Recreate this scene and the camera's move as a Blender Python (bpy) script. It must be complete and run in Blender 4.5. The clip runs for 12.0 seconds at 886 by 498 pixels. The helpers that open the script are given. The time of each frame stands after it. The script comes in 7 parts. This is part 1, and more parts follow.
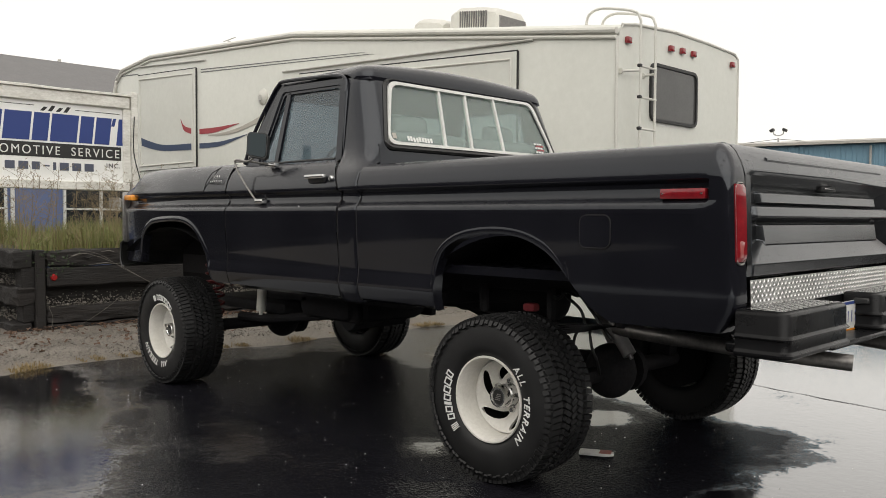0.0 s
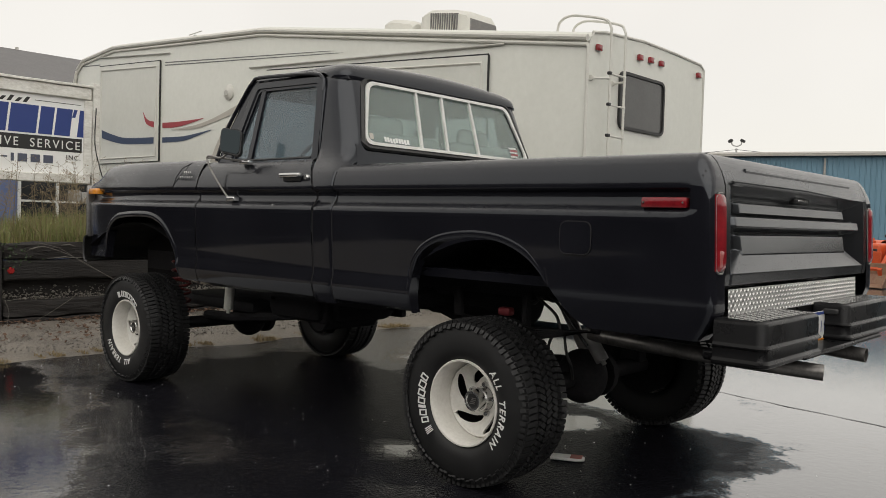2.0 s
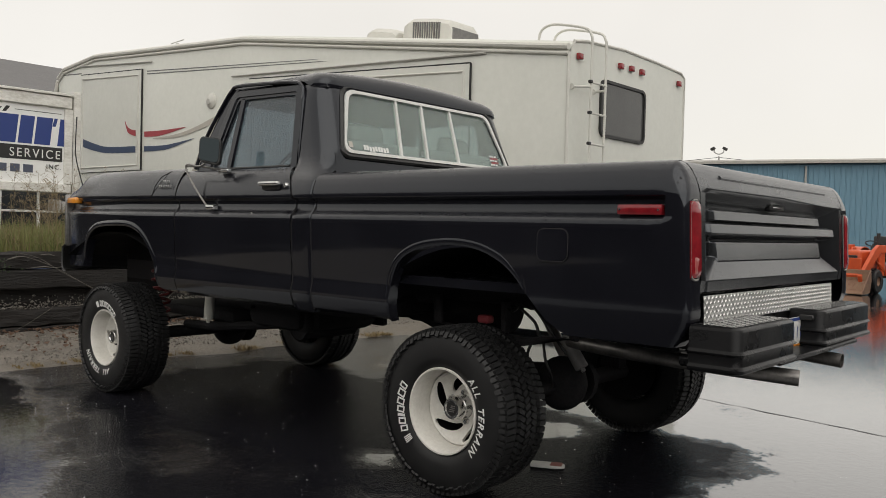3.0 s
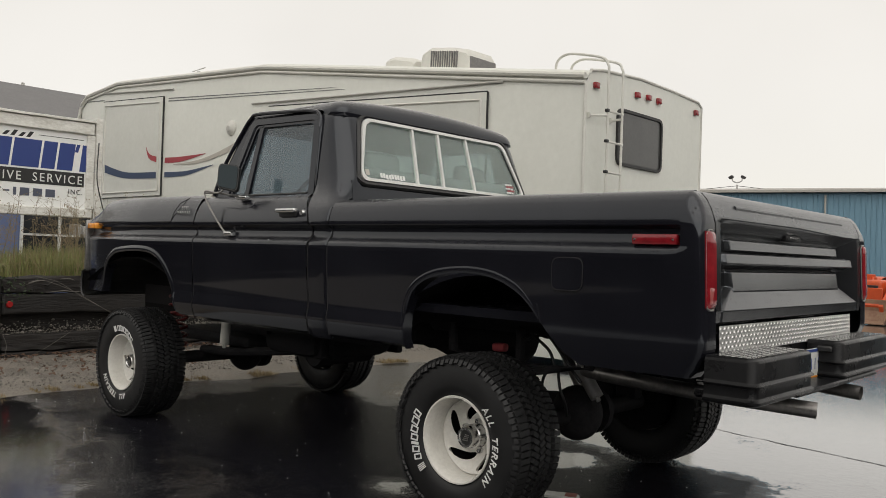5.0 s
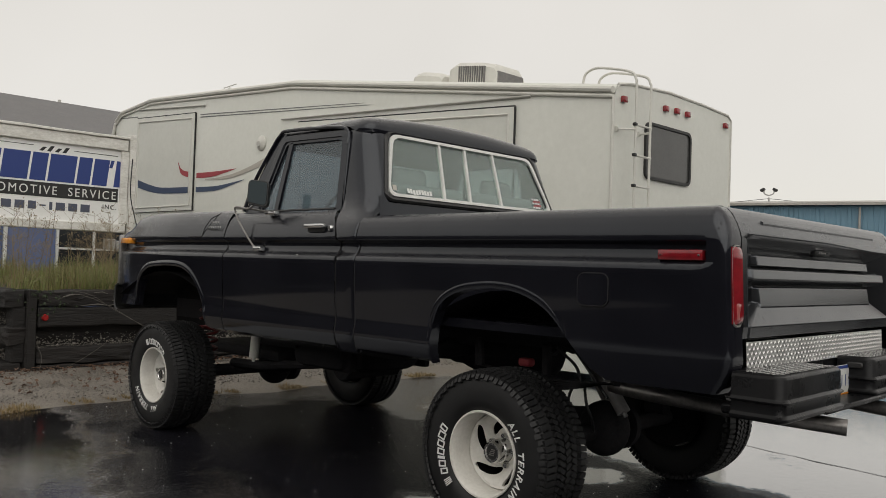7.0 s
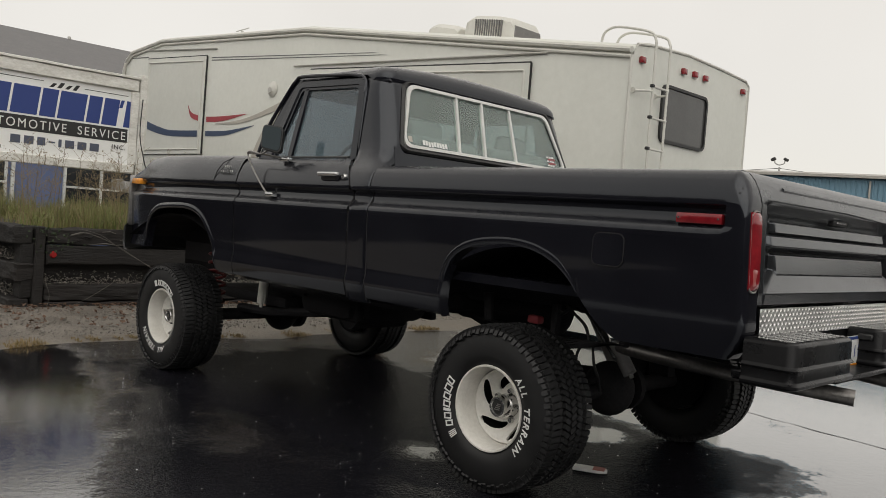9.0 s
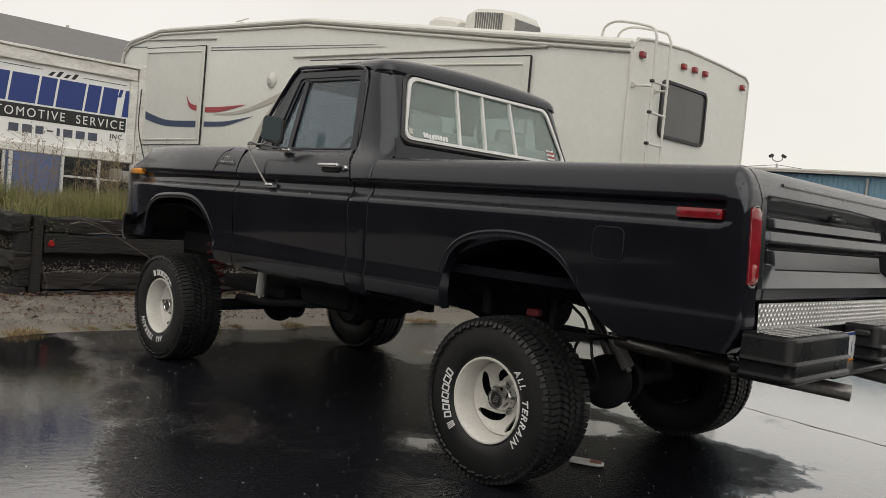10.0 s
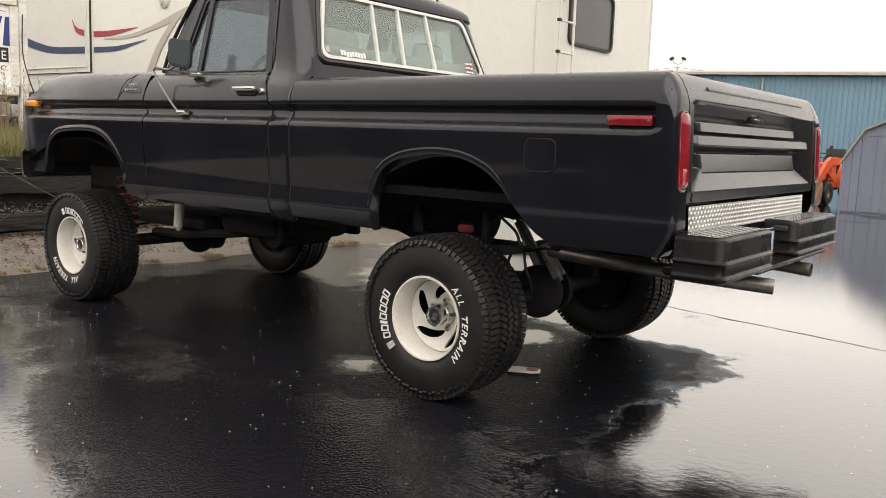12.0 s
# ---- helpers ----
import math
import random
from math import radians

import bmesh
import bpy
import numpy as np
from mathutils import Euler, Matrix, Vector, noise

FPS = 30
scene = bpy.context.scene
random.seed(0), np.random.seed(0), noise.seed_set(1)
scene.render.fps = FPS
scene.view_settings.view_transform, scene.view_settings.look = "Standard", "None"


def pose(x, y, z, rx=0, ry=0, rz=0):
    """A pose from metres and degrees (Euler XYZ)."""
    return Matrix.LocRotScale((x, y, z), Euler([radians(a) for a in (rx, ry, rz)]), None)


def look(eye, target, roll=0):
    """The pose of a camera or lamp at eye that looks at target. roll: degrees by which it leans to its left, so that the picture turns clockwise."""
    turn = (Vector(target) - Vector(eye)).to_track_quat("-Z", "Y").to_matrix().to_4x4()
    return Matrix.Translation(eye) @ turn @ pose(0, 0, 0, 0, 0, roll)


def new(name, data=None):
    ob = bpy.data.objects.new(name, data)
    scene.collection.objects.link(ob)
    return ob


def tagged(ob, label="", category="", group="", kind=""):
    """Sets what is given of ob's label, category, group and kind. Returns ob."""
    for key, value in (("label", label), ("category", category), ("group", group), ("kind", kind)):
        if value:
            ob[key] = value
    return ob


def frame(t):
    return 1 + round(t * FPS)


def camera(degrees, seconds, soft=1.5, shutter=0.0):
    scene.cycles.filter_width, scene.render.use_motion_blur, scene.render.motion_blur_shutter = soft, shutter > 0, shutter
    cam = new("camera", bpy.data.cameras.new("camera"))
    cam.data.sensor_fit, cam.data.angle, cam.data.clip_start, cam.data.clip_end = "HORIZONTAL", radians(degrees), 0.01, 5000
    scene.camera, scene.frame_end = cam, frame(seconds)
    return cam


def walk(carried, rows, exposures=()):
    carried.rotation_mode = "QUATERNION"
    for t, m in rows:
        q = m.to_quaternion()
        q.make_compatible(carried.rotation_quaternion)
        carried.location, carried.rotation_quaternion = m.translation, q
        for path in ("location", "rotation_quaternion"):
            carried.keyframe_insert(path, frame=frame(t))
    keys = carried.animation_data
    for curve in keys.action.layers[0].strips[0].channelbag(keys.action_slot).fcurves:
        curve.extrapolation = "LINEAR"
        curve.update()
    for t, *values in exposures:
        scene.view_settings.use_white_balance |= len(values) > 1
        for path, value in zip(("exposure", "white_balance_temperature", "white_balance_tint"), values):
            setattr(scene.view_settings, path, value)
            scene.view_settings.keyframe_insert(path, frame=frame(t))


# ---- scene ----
# Camera: x along the truck towards its tail, y across it, z up; the rear axle stands at x = 0.
cam = camera(56.3, 12.0, soft=0.5)
PATH = [
    (0, (2.334, -2.639, 1.183), (0.925, -1.221, 1.108), 0.3),
    (0.5, (2.26, -2.689, 1.189), (0.874, -1.248, 1.141), 1.1),
    (1, (2.251, -2.699, 1.189), (0.892, -1.233, 1.148), 1.5),
    (1.5, (2.264, -2.698, 1.193), (0.912, -1.224, 1.157), 1.5),
    (2, (2.269, -2.685, 1.187), (0.931, -1.201, 1.117), 1.7),
    (2.5, (2.279, -2.663, 1.184), (0.955, -1.165, 1.111), 1.7),
    (3, (2.292, -2.666, 1.186), (0.979, -1.158, 1.137), 1.5),
    (5, (2.305, -2.669, 1.192), (0.96, -1.189, 1.206), 1.9),
    (5.5, (2.309, -2.671, 1.192), (0.961, -1.193, 1.213), 1.9),
    (6, (2.315, -2.67, 1.193), (0.956, -1.202, 1.22), 1.8),
    (6.5, (2.324, -2.68, 1.2), (0.945, -1.232, 1.254), 1.6),
    (7, (2.33, -2.681, 1.2), (0.934, -1.249, 1.244), 1.9),
    (7.5, (2.318, -2.678, 1.189), (0.904, -1.264, 1.154), 2.7),
    (9.5, (2.287, -2.708, 1.186), (0.891, -1.278, 1.119), 4.7),
    (10, (2.286, -2.714, 1.182), (0.894, -1.28, 1.103), 5.0),
    (10.5, (2.269, -2.71, 1.177), (0.918, -1.241, 1.047), 5.2),
    (11, (2.23, -2.714, 1.176), (0.976, -1.171, 0.963), 4.2),
    (11.5, (2.211, -2.734, 1.178), (0.994, -1.17, 0.903), 2.9),
    (12, (2.199, -2.746, 1.185), (0.986, -1.178, 0.92), 2.1),
]
EXPOSURES = [(0, 0.36, 6500, 10), (0.5, 0.24, 6500, 10), (1, 0.11, 6500, 10), (5, 0.05, 6500, 10), (6.5, 0.05, 6500, 10), (7, -0.13, 6500, 10), (7.6, -0.17, 6500, 10), (8.6, -0.1, 6500, 10), (9.5, 0.02, 6500, 10), (10, 0.05, 6500, 10), (10.5, 0.13, 6550, 11), (11, 0.62, 6800, 13), (11.5, 0.84, 6850, 14), (12, 0.80, 6850, 14)]
walk(cam, [(t, look(eye, target, roll)) for t, eye, target, roll in PATH], EXPOSURES)

# ---- light: an overcast, rainy day ----
world = bpy.data.worlds.new("overcast")
scene.world = world
world.use_nodes = True
wn, wl = world.node_tree.nodes, world.node_tree.links
wn.clear()
sky = wn.new("ShaderNodeTexSky")
sky.sky_type, sky.sun_disc = "NISHITA", False
sky.sun_elevation, sky.sun_rotation = radians(45), radians(128)
sky_bg = wn.new("ShaderNodeBackground")
sky_bg.inputs["Strength"].default_value = 0.012
wl.new(sky.outputs[0], sky_bg.inputs["Color"])
cloud_co = wn.new("ShaderNodeTexCoord")
cloud_noise = wn.new("ShaderNodeTexNoise")
cloud_noise.inputs["Scale"].default_value, cloud_noise.inputs["Detail"].default_value = 1.6, 4
cloud_ramp = wn.new("ShaderNodeValToRGB")
cloud_ramp.color_ramp.elements[0].position, cloud_ramp.color_ramp.elements[0].color = 0.35, (0.735, 0.695, 0.630, 1)
cloud_ramp.color_ramp.elements[1].position, cloud_ramp.color_ramp.elements[1].color = 0.70, (0.83, 0.79, 0.725, 1)
cloud_bg = wn.new("ShaderNodeBackground")
cloud_bg.inputs["Strength"].default_value = 1.05
wl.new(cloud_co.outputs["Generated"], cloud_noise.inputs["Vector"])
wl.new(cloud_noise.outputs["Fac"], cloud_ramp.inputs["Fac"])
wl.new(cloud_ramp.outputs["Color"], cloud_bg.inputs["Color"])
sky_sum = wn.new("ShaderNodeAddShader")
world_out = wn.new("ShaderNodeOutputWorld")
wl.new(sky_bg.outputs[0], sky_sum.inputs[0])
wl.new(cloud_bg.outputs[0], sky_sum.inputs[1])
wl.new(sky_sum.outputs[0], world_out.inputs["Surface"])
sun = new("sun", bpy.data.lights.new("sun", "SUN"))
sun.data.energy, sun.data.angle, sun.data.color = 1.15, radians(80), (1.0, 0.97, 0.92)
sun.matrix_world = look((11, -8, 14), (-2, 2, 0))


# ---- materials ----
def material(name):
    m = bpy.data.materials.new(name)
    m.use_nodes = True
    t = m.node_tree
    return m, t.nodes, t.links, t.nodes["Principled BSDF"]


def node(nodes, kind, **values):
    n = nodes.new(kind)
    for key, value in values.items():
        n.inputs[key.replace("_", " ")].default_value = value
    return n


def ramp(nodes, stops):
    r = nodes.new("ShaderNodeValToRGB")
    e = r.color_ramp.elements
    while len(e) < len(stops):
        e.new(0.5)
    for el, (p, c) in zip(e, stops):
        el.position, el.color = p, (*c, 1) if len(c) == 3 else c
    return r


def surface(name, a, b, rough=(0.5, 0.6), metal=0.0, scale=8.0, fine=60.0, bump=0.15, depth=0.004, coat=0.0, stretch=(1, 1, 1), spec=0.5, per_object=0.0, ior=1.5):
    """A surface between two colours with coarse stains, fine grain and a little relief."""
    m, n, l, p = material(name)
    co = n.new("ShaderNodeTexCoord")
    mp = n.new("ShaderNodeMapping")
    mp.inputs["Scale"].default_value = stretch
    l.new(co.outputs["Object"], mp.inputs["Vector"])
    big = node(n, "ShaderNodeTexNoise", Scale=scale, Detail=5.0, Roughness=0.6)
    small = node(n, "ShaderNodeTexNoise", Scale=fine, Detail=4.0, Roughness=0.65)
    for k in (big, small):
        l.new(mp.outputs[0], k.inputs["Vector"])
    mix = n.new("ShaderNodeMath")
    mix.operation = "MULTIPLY_ADD"
    mix.inputs[1].default_value = 0.45
    l.new(small.outputs["Fac"], mix.inputs[0])
    half = n.new("ShaderNodeMath")
    half.operation = "MULTIPLY"
    half.inputs[1].default_value = 0.55
    l.new(big.outputs["Fac"], half.inputs[0])
    l.new(half.outputs[0], mix.inputs[2])
    col = ramp(n, [(0.32, a), (0.68, b)])
    l.new(mix.outputs[0], col.inputs["Fac"])
    out = col.outputs["Color"]
    if per_object:
        info = n.new("ShaderNodeObjectInfo")
        rng = n.new("ShaderNodeMapRange")
        rng.inputs["To Min"].default_value, rng.inputs["To Max"].default_value = 1 - per_object, 1 + per_object
        l.new(info.outputs["Random"], rng.inputs["Value"])
        hsv = n.new("ShaderNodeHueSaturation")
        l.new(rng.outputs[0], hsv.inputs["Value"])
        l.new(out, hsv.inputs["Color"])
        out = hsv.outputs["Color"]
    l.new(out, p.inputs["Base Color"])
    rr = n.new("ShaderNodeMapRange")
    rr.inputs["From Min"].default_value, rr.inputs["From Max"].default_value = 0.3, 0.7
    rr.inputs["To Min"].default_value, rr.inputs["To Max"].default_value = rough
    l.new(big.outputs["Fac"], rr.inputs["Value"])
    l.new(rr.outputs[0], p.inputs["Roughness"])
    p.inputs["Metallic"].default_value = metal
    p.inputs["Coat Weight"].default_value = coat
    p.inputs["Coat Roughness"].default_value = 0.08
    p.inputs["Specular IOR Level"].default_value = spec
    p.inputs["IOR"].default_value = ior
    if bump:
        bp = n.new("ShaderNodeBump")
        bp.inputs["Strength"].default_value, bp.inputs["Distance"].default_value = bump, depth
        l.new(small.outputs["Fac"], bp.inputs["Height"])
        l.new(bp.outputs[0], p.inputs["Normal"])
    return m


def wet_paint(name, a, b, rough, drop=0.8, level=0.48):
    """Old black paint with rain drops standing on it."""
    m, n, l, p = material(name)
    co = n.new("ShaderNodeTexCoord")
    big = node(n, "ShaderNodeTexNoise", Scale=2.2, Detail=6.0, Roughness=0.62)
    vor = node(n, "ShaderNodeTexVoronoi", Scale=70.0, Randomness=1.0)
    mask = node(n, "ShaderNodeTexNoise", Scale=9.0, Detail=3.0)
    for k in (big, vor, mask):
        l.new(co.outputs["Object"], k.inputs["Vector"])
    col = ramp(n, [(0.35, a), (0.7, b)])
    l.new(big.outputs["Fac"], col.inputs["Fac"])
    l.new(col.outputs["Color"], p.inputs["Base Color"])
    rr = n.new("ShaderNodeMapRange")
    rr.inputs["From Min"].default_value, rr.inputs["From Max"].default_value = 0.3, 0.7
    rr.inputs["To Min"].default_value, rr.inputs["To Max"].default_value = rough
    l.new(big.outputs["Fac"], rr.inputs["Value"])
    l.new(rr.outputs[0], p.inputs["Roughness"])
    bead = ramp(n, [(0.10, (1, 1, 1)), (0.30, (0, 0, 0))])
    l.new(vor.outputs["Distance"], bead.inputs["Fac"])
    where = ramp(n, [(0.50, (0, 0, 0)), (0.56, (1, 1, 1))])
    sparse = n.new("ShaderNodeMath")
    sparse.operation = "MULTIPLY_ADD"
    sparse.inputs[1].default_value = 0.5
    l.new(vor.outputs["Color"], sparse.inputs[0])
    halved = n.new("ShaderNodeMath")
    halved.operation = "MULTIPLY"
    halved.inputs[1].default_value = 0.5
    l.new(mask.outputs["Fac"], halved.inputs[0])
    l.new(halved.outputs[0], sparse.inputs[2])
    l.new(sparse.outputs[0], where.inputs["Fac"])
    mul = n.new("ShaderNodeMath")
    mul.operation = "MULTIPLY"
    l.new(bead.outputs["Color"], mul.inputs[0])
    l.new(where.outputs["Color"], mul.inputs[1])
    geo = n.new("ShaderNodeNewGeometry")
    xyz = n.new("ShaderNodeSeparateXYZ")
    l.new(geo.outputs["True Normal"], xyz.inputs[0])
    lying = ramp(n, [(0.34, (0, 0, 0)), (0.50, (1, 1, 1))])
    l.new(xyz.outputs["Z"], lying.inputs["Fac"])
    wet = n.new("ShaderNodeMath")
    wet.operation = "MULTIPLY"
    l.new(mul.outputs[0], wet.inputs[0])
    l.new(lying.outputs["Color"], wet.inputs[1])
    # fine drizzle that clings to everything that leans back a little
    mist = node(n, "ShaderNodeTexVoronoi", Scale=260.0, Randomness=1.0)
    l.new(co.outputs["Object"], mist.inputs["Vector"])
    speck = ramp(n, [(0.0, (1, 1, 1)), (0.40, (0, 0, 0))])
    l.new(mist.outputs["Distance"], speck.inputs["Fac"])
    leaning = ramp(n, [(0.10, (0, 0, 0)), (0.40, (1, 1, 1))])
    l.new(xyz.outputs["Z"], leaning.inputs["Fac"])
    cling = n.new("ShaderNodeMath")
    cling.operation = "MULTIPLY"
    l.new(speck.outputs["Color"], cling.inputs[0])
    l.new(leaning.outputs["Color"], cling.inputs[1])
    film_bump = n.new("ShaderNodeBump")
    film_bump.inputs["Strength"].default_value, film_bump.inputs["Distance"].default_value = 0.30, 0.0012
    l.new(cling.outputs[0], film_bump.inputs["Height"])
    bp = n.new("ShaderNodeBump")
    l.new(film_bump.outputs[0], bp.inputs["Normal"])
    bp.inputs["Strength"].default_value, bp.inputs["Distance"].default_value = drop, 0.010
    l.new(wet.outputs[0], bp.inputs["Height"])
    l.new(bp.outputs[0], p.inputs["Normal"])
    p.inputs["Coat Weight"].default_value, p.inputs["Coat Roughness"].default_value = 0.15, 0.2
    # a film of fine drizzle dulls what lies open to the rain
    dull = n.new("ShaderNodeMath")
    dull.operation = "MULTIPLY_ADD"
    dull.inputs[1].default_value = 0.20
    open_up = ramp(n, [(0.20, (0, 0, 0)), (0.70, (1, 1, 1))])
    l.new(xyz.outputs["Z"], open_up.inputs["Fac"])
    l.new(open_up.outputs["Color"], dull.inputs[0])
    p.inputs["Specular Tint"].default_value = (0.88, 0.94, 1.0, 1)
    p.inputs["Specular IOR Level"].default_value = level
    film_coat = n.new("ShaderNodeMapRange")
    film_coat.inputs["To Min"].default_value, film_coat.inputs["To Max"].default_value = 0.10, 0.55
    l.new(open_up.outputs["Color"], film_coat.inputs["Value"])
    l.new(film_coat.outputs[0], p.inputs["Coat Weight"])
    l.new(rr.outputs[0], dull.inputs[2])
    l.new(dull.outputs[0], p.inputs["Roughness"])
    return m


def glass(name, tint, rough=0.02, see=0.75):
    """A pane: partly clear, partly a mirror of the sky."""
    m, n, l, p = material(name)
    p.inputs["Base Color"].default_value = (*tint, 1)
    p.inputs["Roughness"].default_value = rough
    p.inputs["Transmission Weight"].default_value = see
    p.inputs["IOR"].default_value = 1.45
    return m


def plain(name, c, rough=0.5, metal=0.0, emit=None):
    m, n, l, p = material(name)
    p.inputs["Base Color"].default_value = (*c, 1)
    p.inputs["Roughness"].default_value, p.inputs["Metallic"].default_value = rough, metal
    return m


PAINT = wet_paint("black_paint", (0.0080, 0.0081, 0.0115), (0.0135, 0.0137, 0.0182), (0.04, 0.10))
GATE_PAINT = wet_paint("rain_beaded_paint", (0.007, 0.007, 0.0080), (0.013, 0.013, 0.0148), (0.16, 0.26), level=1.0)
TRIM_BLACK = surface("black_plastic", (0.012, 0.012, 0.012), (0.03, 0.03, 0.03), (0.4, 0.6), bump=0.2)
BUMPER_BLACK = surface("wet_bumper_paint", (0.004, 0.004, 0.0048), (0.010, 0.010, 0.0108), (0.22, 0.38), bump=0.12, spec=0.22)
UNDER = surface("underbody", (0.017, 0.017, 0.019), (0.038, 0.036, 0.038), (0.6, 0.85), bump=0.4, spec=0.15)
RUBBER = surface("tyre_rubber", (0.006, 0.006, 0.0065), (0.014, 0.014, 0.0145), (0.45, 0.65), scale=14, fine=140, bump=0.25, depth=0.002)
INNER_BLACK = surface("wheel_inner_black", (0.008, 0.008, 0.009), (0.017, 0.016, 0.016), (0.7, 0.9), bump=0.4, spec=0.1)
RIM_WHITE = surface("white_rim_paint", (0.62, 0.60, 0.55), (0.80, 0.78, 0.73), (0.3, 0.45), scale=6, bump=0.05)
CHROME = surface("chrome", (0.55, 0.55, 0.55), (0.75, 0.75, 0.74), (0.12, 0.3), metal=1.0, bump=0.05)
STEEL = surface("dull_steel", (0.22, 0.21, 0.20), (0.42, 0.41, 0.39), (0.3, 0.5), metal=0.9, bump=0.2)
PLATE = surface("tread_plate", (0.60, 0.60, 0.585), (0.82, 0.82, 0.80), (0.30, 0.45), metal=0.8, bump=0.15)
WHITE_LETTER = plain("white_lettering", (0.75, 0.75, 0.73), 0.6)
RED_LENS = surface("red_lens", (0.16, 0.007, 0.012), (0.30, 0.013, 0.02), (0.12, 0.22), scale=20, bump=0.1, coat=0.6)
AMBER_LENS = surface("amber_lens", (0.75, 0.26, 0.02), (0.9, 0.36, 0.04), (0.15, 0.25), bump=0.1, coat=0.5)
CLEAR_LENS = surface("pink_lens", (0.32, 0.07, 0.07), (0.42, 0.12, 0.11), (0.12, 0.2), coat=0.5, bump=0.05)
GLASS = glass("cab_glass", (0.36, 0.43, 0.48), 0.01, 0.92)
REAR_GLASS = glass("rear_cab_glass", (0.74, 0.86, 0.81), 0.01, 0.92)
MIRROR = plain("mirror_face", (0.022, 0.027, 0.029), 0.05, 1.0)
SEAT = surface("grey_vinyl", (0.10, 0.11, 0.12), (0.17, 0.18, 0.19), (0.5, 0.7), bump=0.3)
WHITE_GEL = surface("rv_gelcoat", (0.635, 0.64, 0.585), (0.715, 0.72, 0.665), (0.3, 0.45), scale=1.2, fine=12, bump=0.02)
RV_TRIM = surface("rv_trim", (0.42, 0.41, 0.38), (0.55, 0.54, 0.50), (0.4, 0.55), bump=0.1)
RV_WHITE_TRIM = surface("rv_white_trim", (0.58, 0.57, 0.52), (0.68, 0.67, 0.62), (0.4, 0.5), bump=0.05)
RV_SEAL = surface("rv_seal", (0.010, 0.010, 0.010), (0.022, 0.022, 0.021), (0.6, 0.8), bump=0.1)
RV_GLASS = surface("rv_window_glass", (0.045, 0.045, 0.045), (0.07, 0.07, 0.068), (0.12, 0.2), scale=2, bump=0.0)
BLUE_VINYL = surface("blue_vinyl", (0.042, 0.062, 0.115), (0.055, 0.08, 0.14), (0.4, 0.5), bump=0.03)
RED_VINYL = surface("red_vinyl", (0.32, 0.045, 0.055), (0.40, 0.06, 0.07), (0.4, 0.5), bump=0.03)
GREY_VINYL = surface("grey_vinyl_stripe", (0.42, 0.39, 0.34), (0.50, 0.47, 0.42), (0.4, 0.5), bump=0.03)
AC_GREY = surface("ac_coil", (0.12, 0.12, 0.12), (0.22, 0.21, 0.20), (0.6, 0.8), scale=30, bump=0.6)
SIGN_WHITE = surface("sign_white", (0.80, 0.80, 0.78), (0.88, 0.88, 0.86), (0.4, 0.6), scale=2, bump=0.05)
SIGN_BLUE = plain("sign_blue", (0.025, 0.05, 0.21), 0.5)
SIGN_BLACK = plain("sign_black", (0.02, 0.02, 0.02), 0.5)
SIGN_GREY = plain("sign_slate", (0.08, 0.09, 0.13), 0.5)
OLD_WHITE = surface("weathered_white_wood", (0.50, 0.48, 0.43), (0.86, 0.85, 0.81), (0.6, 0.8), scale=6, fine=45, bump=0.4, stretch=(1, 0.4, 1))
TIMBER = surface("railway_timber", (0.0042, 0.0035, 0.0032), (0.018, 0.0145, 0.0125), (0.55, 0.85), scale=5, fine=40, bump=0.9, depth=0.012, stretch=(1, 0.25, 1.6), per_object=0.35)
RED_PLASTIC = plain("red_reflector", (0.30, 0.02, 0.02), 0.25)
SLATE = surface("roof_shingle", (0.13, 0.128, 0.13), (0.20, 0.195, 0.195), (0.7, 0.9), scale=3, fine=18, bump=0.4, stretch=(1, 1, 3))
BLUE_WALL = surface("blue_wall", (0.10, 0.14, 0.27), (0.14, 0.18, 0.32), (0.5, 0.7), scale=2, bump=0.1)
DARK_WALL = surface("dark_wall", (0.04, 0.042, 0.045), (0.07, 0.073, 0.078), (0.6, 0.8), bump=0.2)
# near-black of the unseen walls that are added to darken reflections
UNSEEN_WALL = surface("unseen_wall", (0.017, 0.017, 0.017), (0.030, 0.030, 0.031), (0.7, 0.9), bump=0.2)
DARK_GLASS = surface("dark_window_glass", (0.02, 0.022, 0.025), (0.04, 0.043, 0.045), (0.05, 0.12), scale=2, bump=0)
WHITE_PAINT = surface("white_paint", (0.55, 0.55, 0.53), (0.75, 0.75, 0.72), (0.4, 0.6), bump=0.1)
STEEL_BLUE = surface("blue_sheet_steel", (0.115, 0.225, 0.30), (0.155, 0.275, 0.355), (0.4, 0.6), scale=1.0, fine=14, bump=0.05, stretch=(1, 1, 0.25))
EAVE = surface("eave_metal", (0.30, 0.285, 0.255), (0.42, 0.40, 0.365), (0.4, 0.6), bump=0.05)
SHED_PAINT = surface("blue_grey_shed_paint", (0.19, 0.215, 0.29), (0.25, 0.275, 0.35), (0.5, 0.7), scale=3, fine=30, bump=0.15, stretch=(1, 1, 0.2))
ORANGE = surface("orange_paint", (0.55, 0.075, 0.02), (0.68, 0.11, 0.03), (0.3, 0.45), bump=0.05)
RUSTY = surface("worn_bucket", (0.20, 0.08, 0.05), (0.42, 0.30, 0.20), (0.5, 0.8), scale=5, bump=0.3)
POLE_GREY = surface("galvanised_pole", (0.30, 0.30, 0.29), (0.42, 0.41, 0.40), (0.4, 0.6), metal=0.3)
LEAF = surface("fallen_leaf", (0.05, 0.026, 0.016), (0.15, 0.085, 0.05), (0.6, 0.8), scale=30, bump=0.1, per_object=0.3)
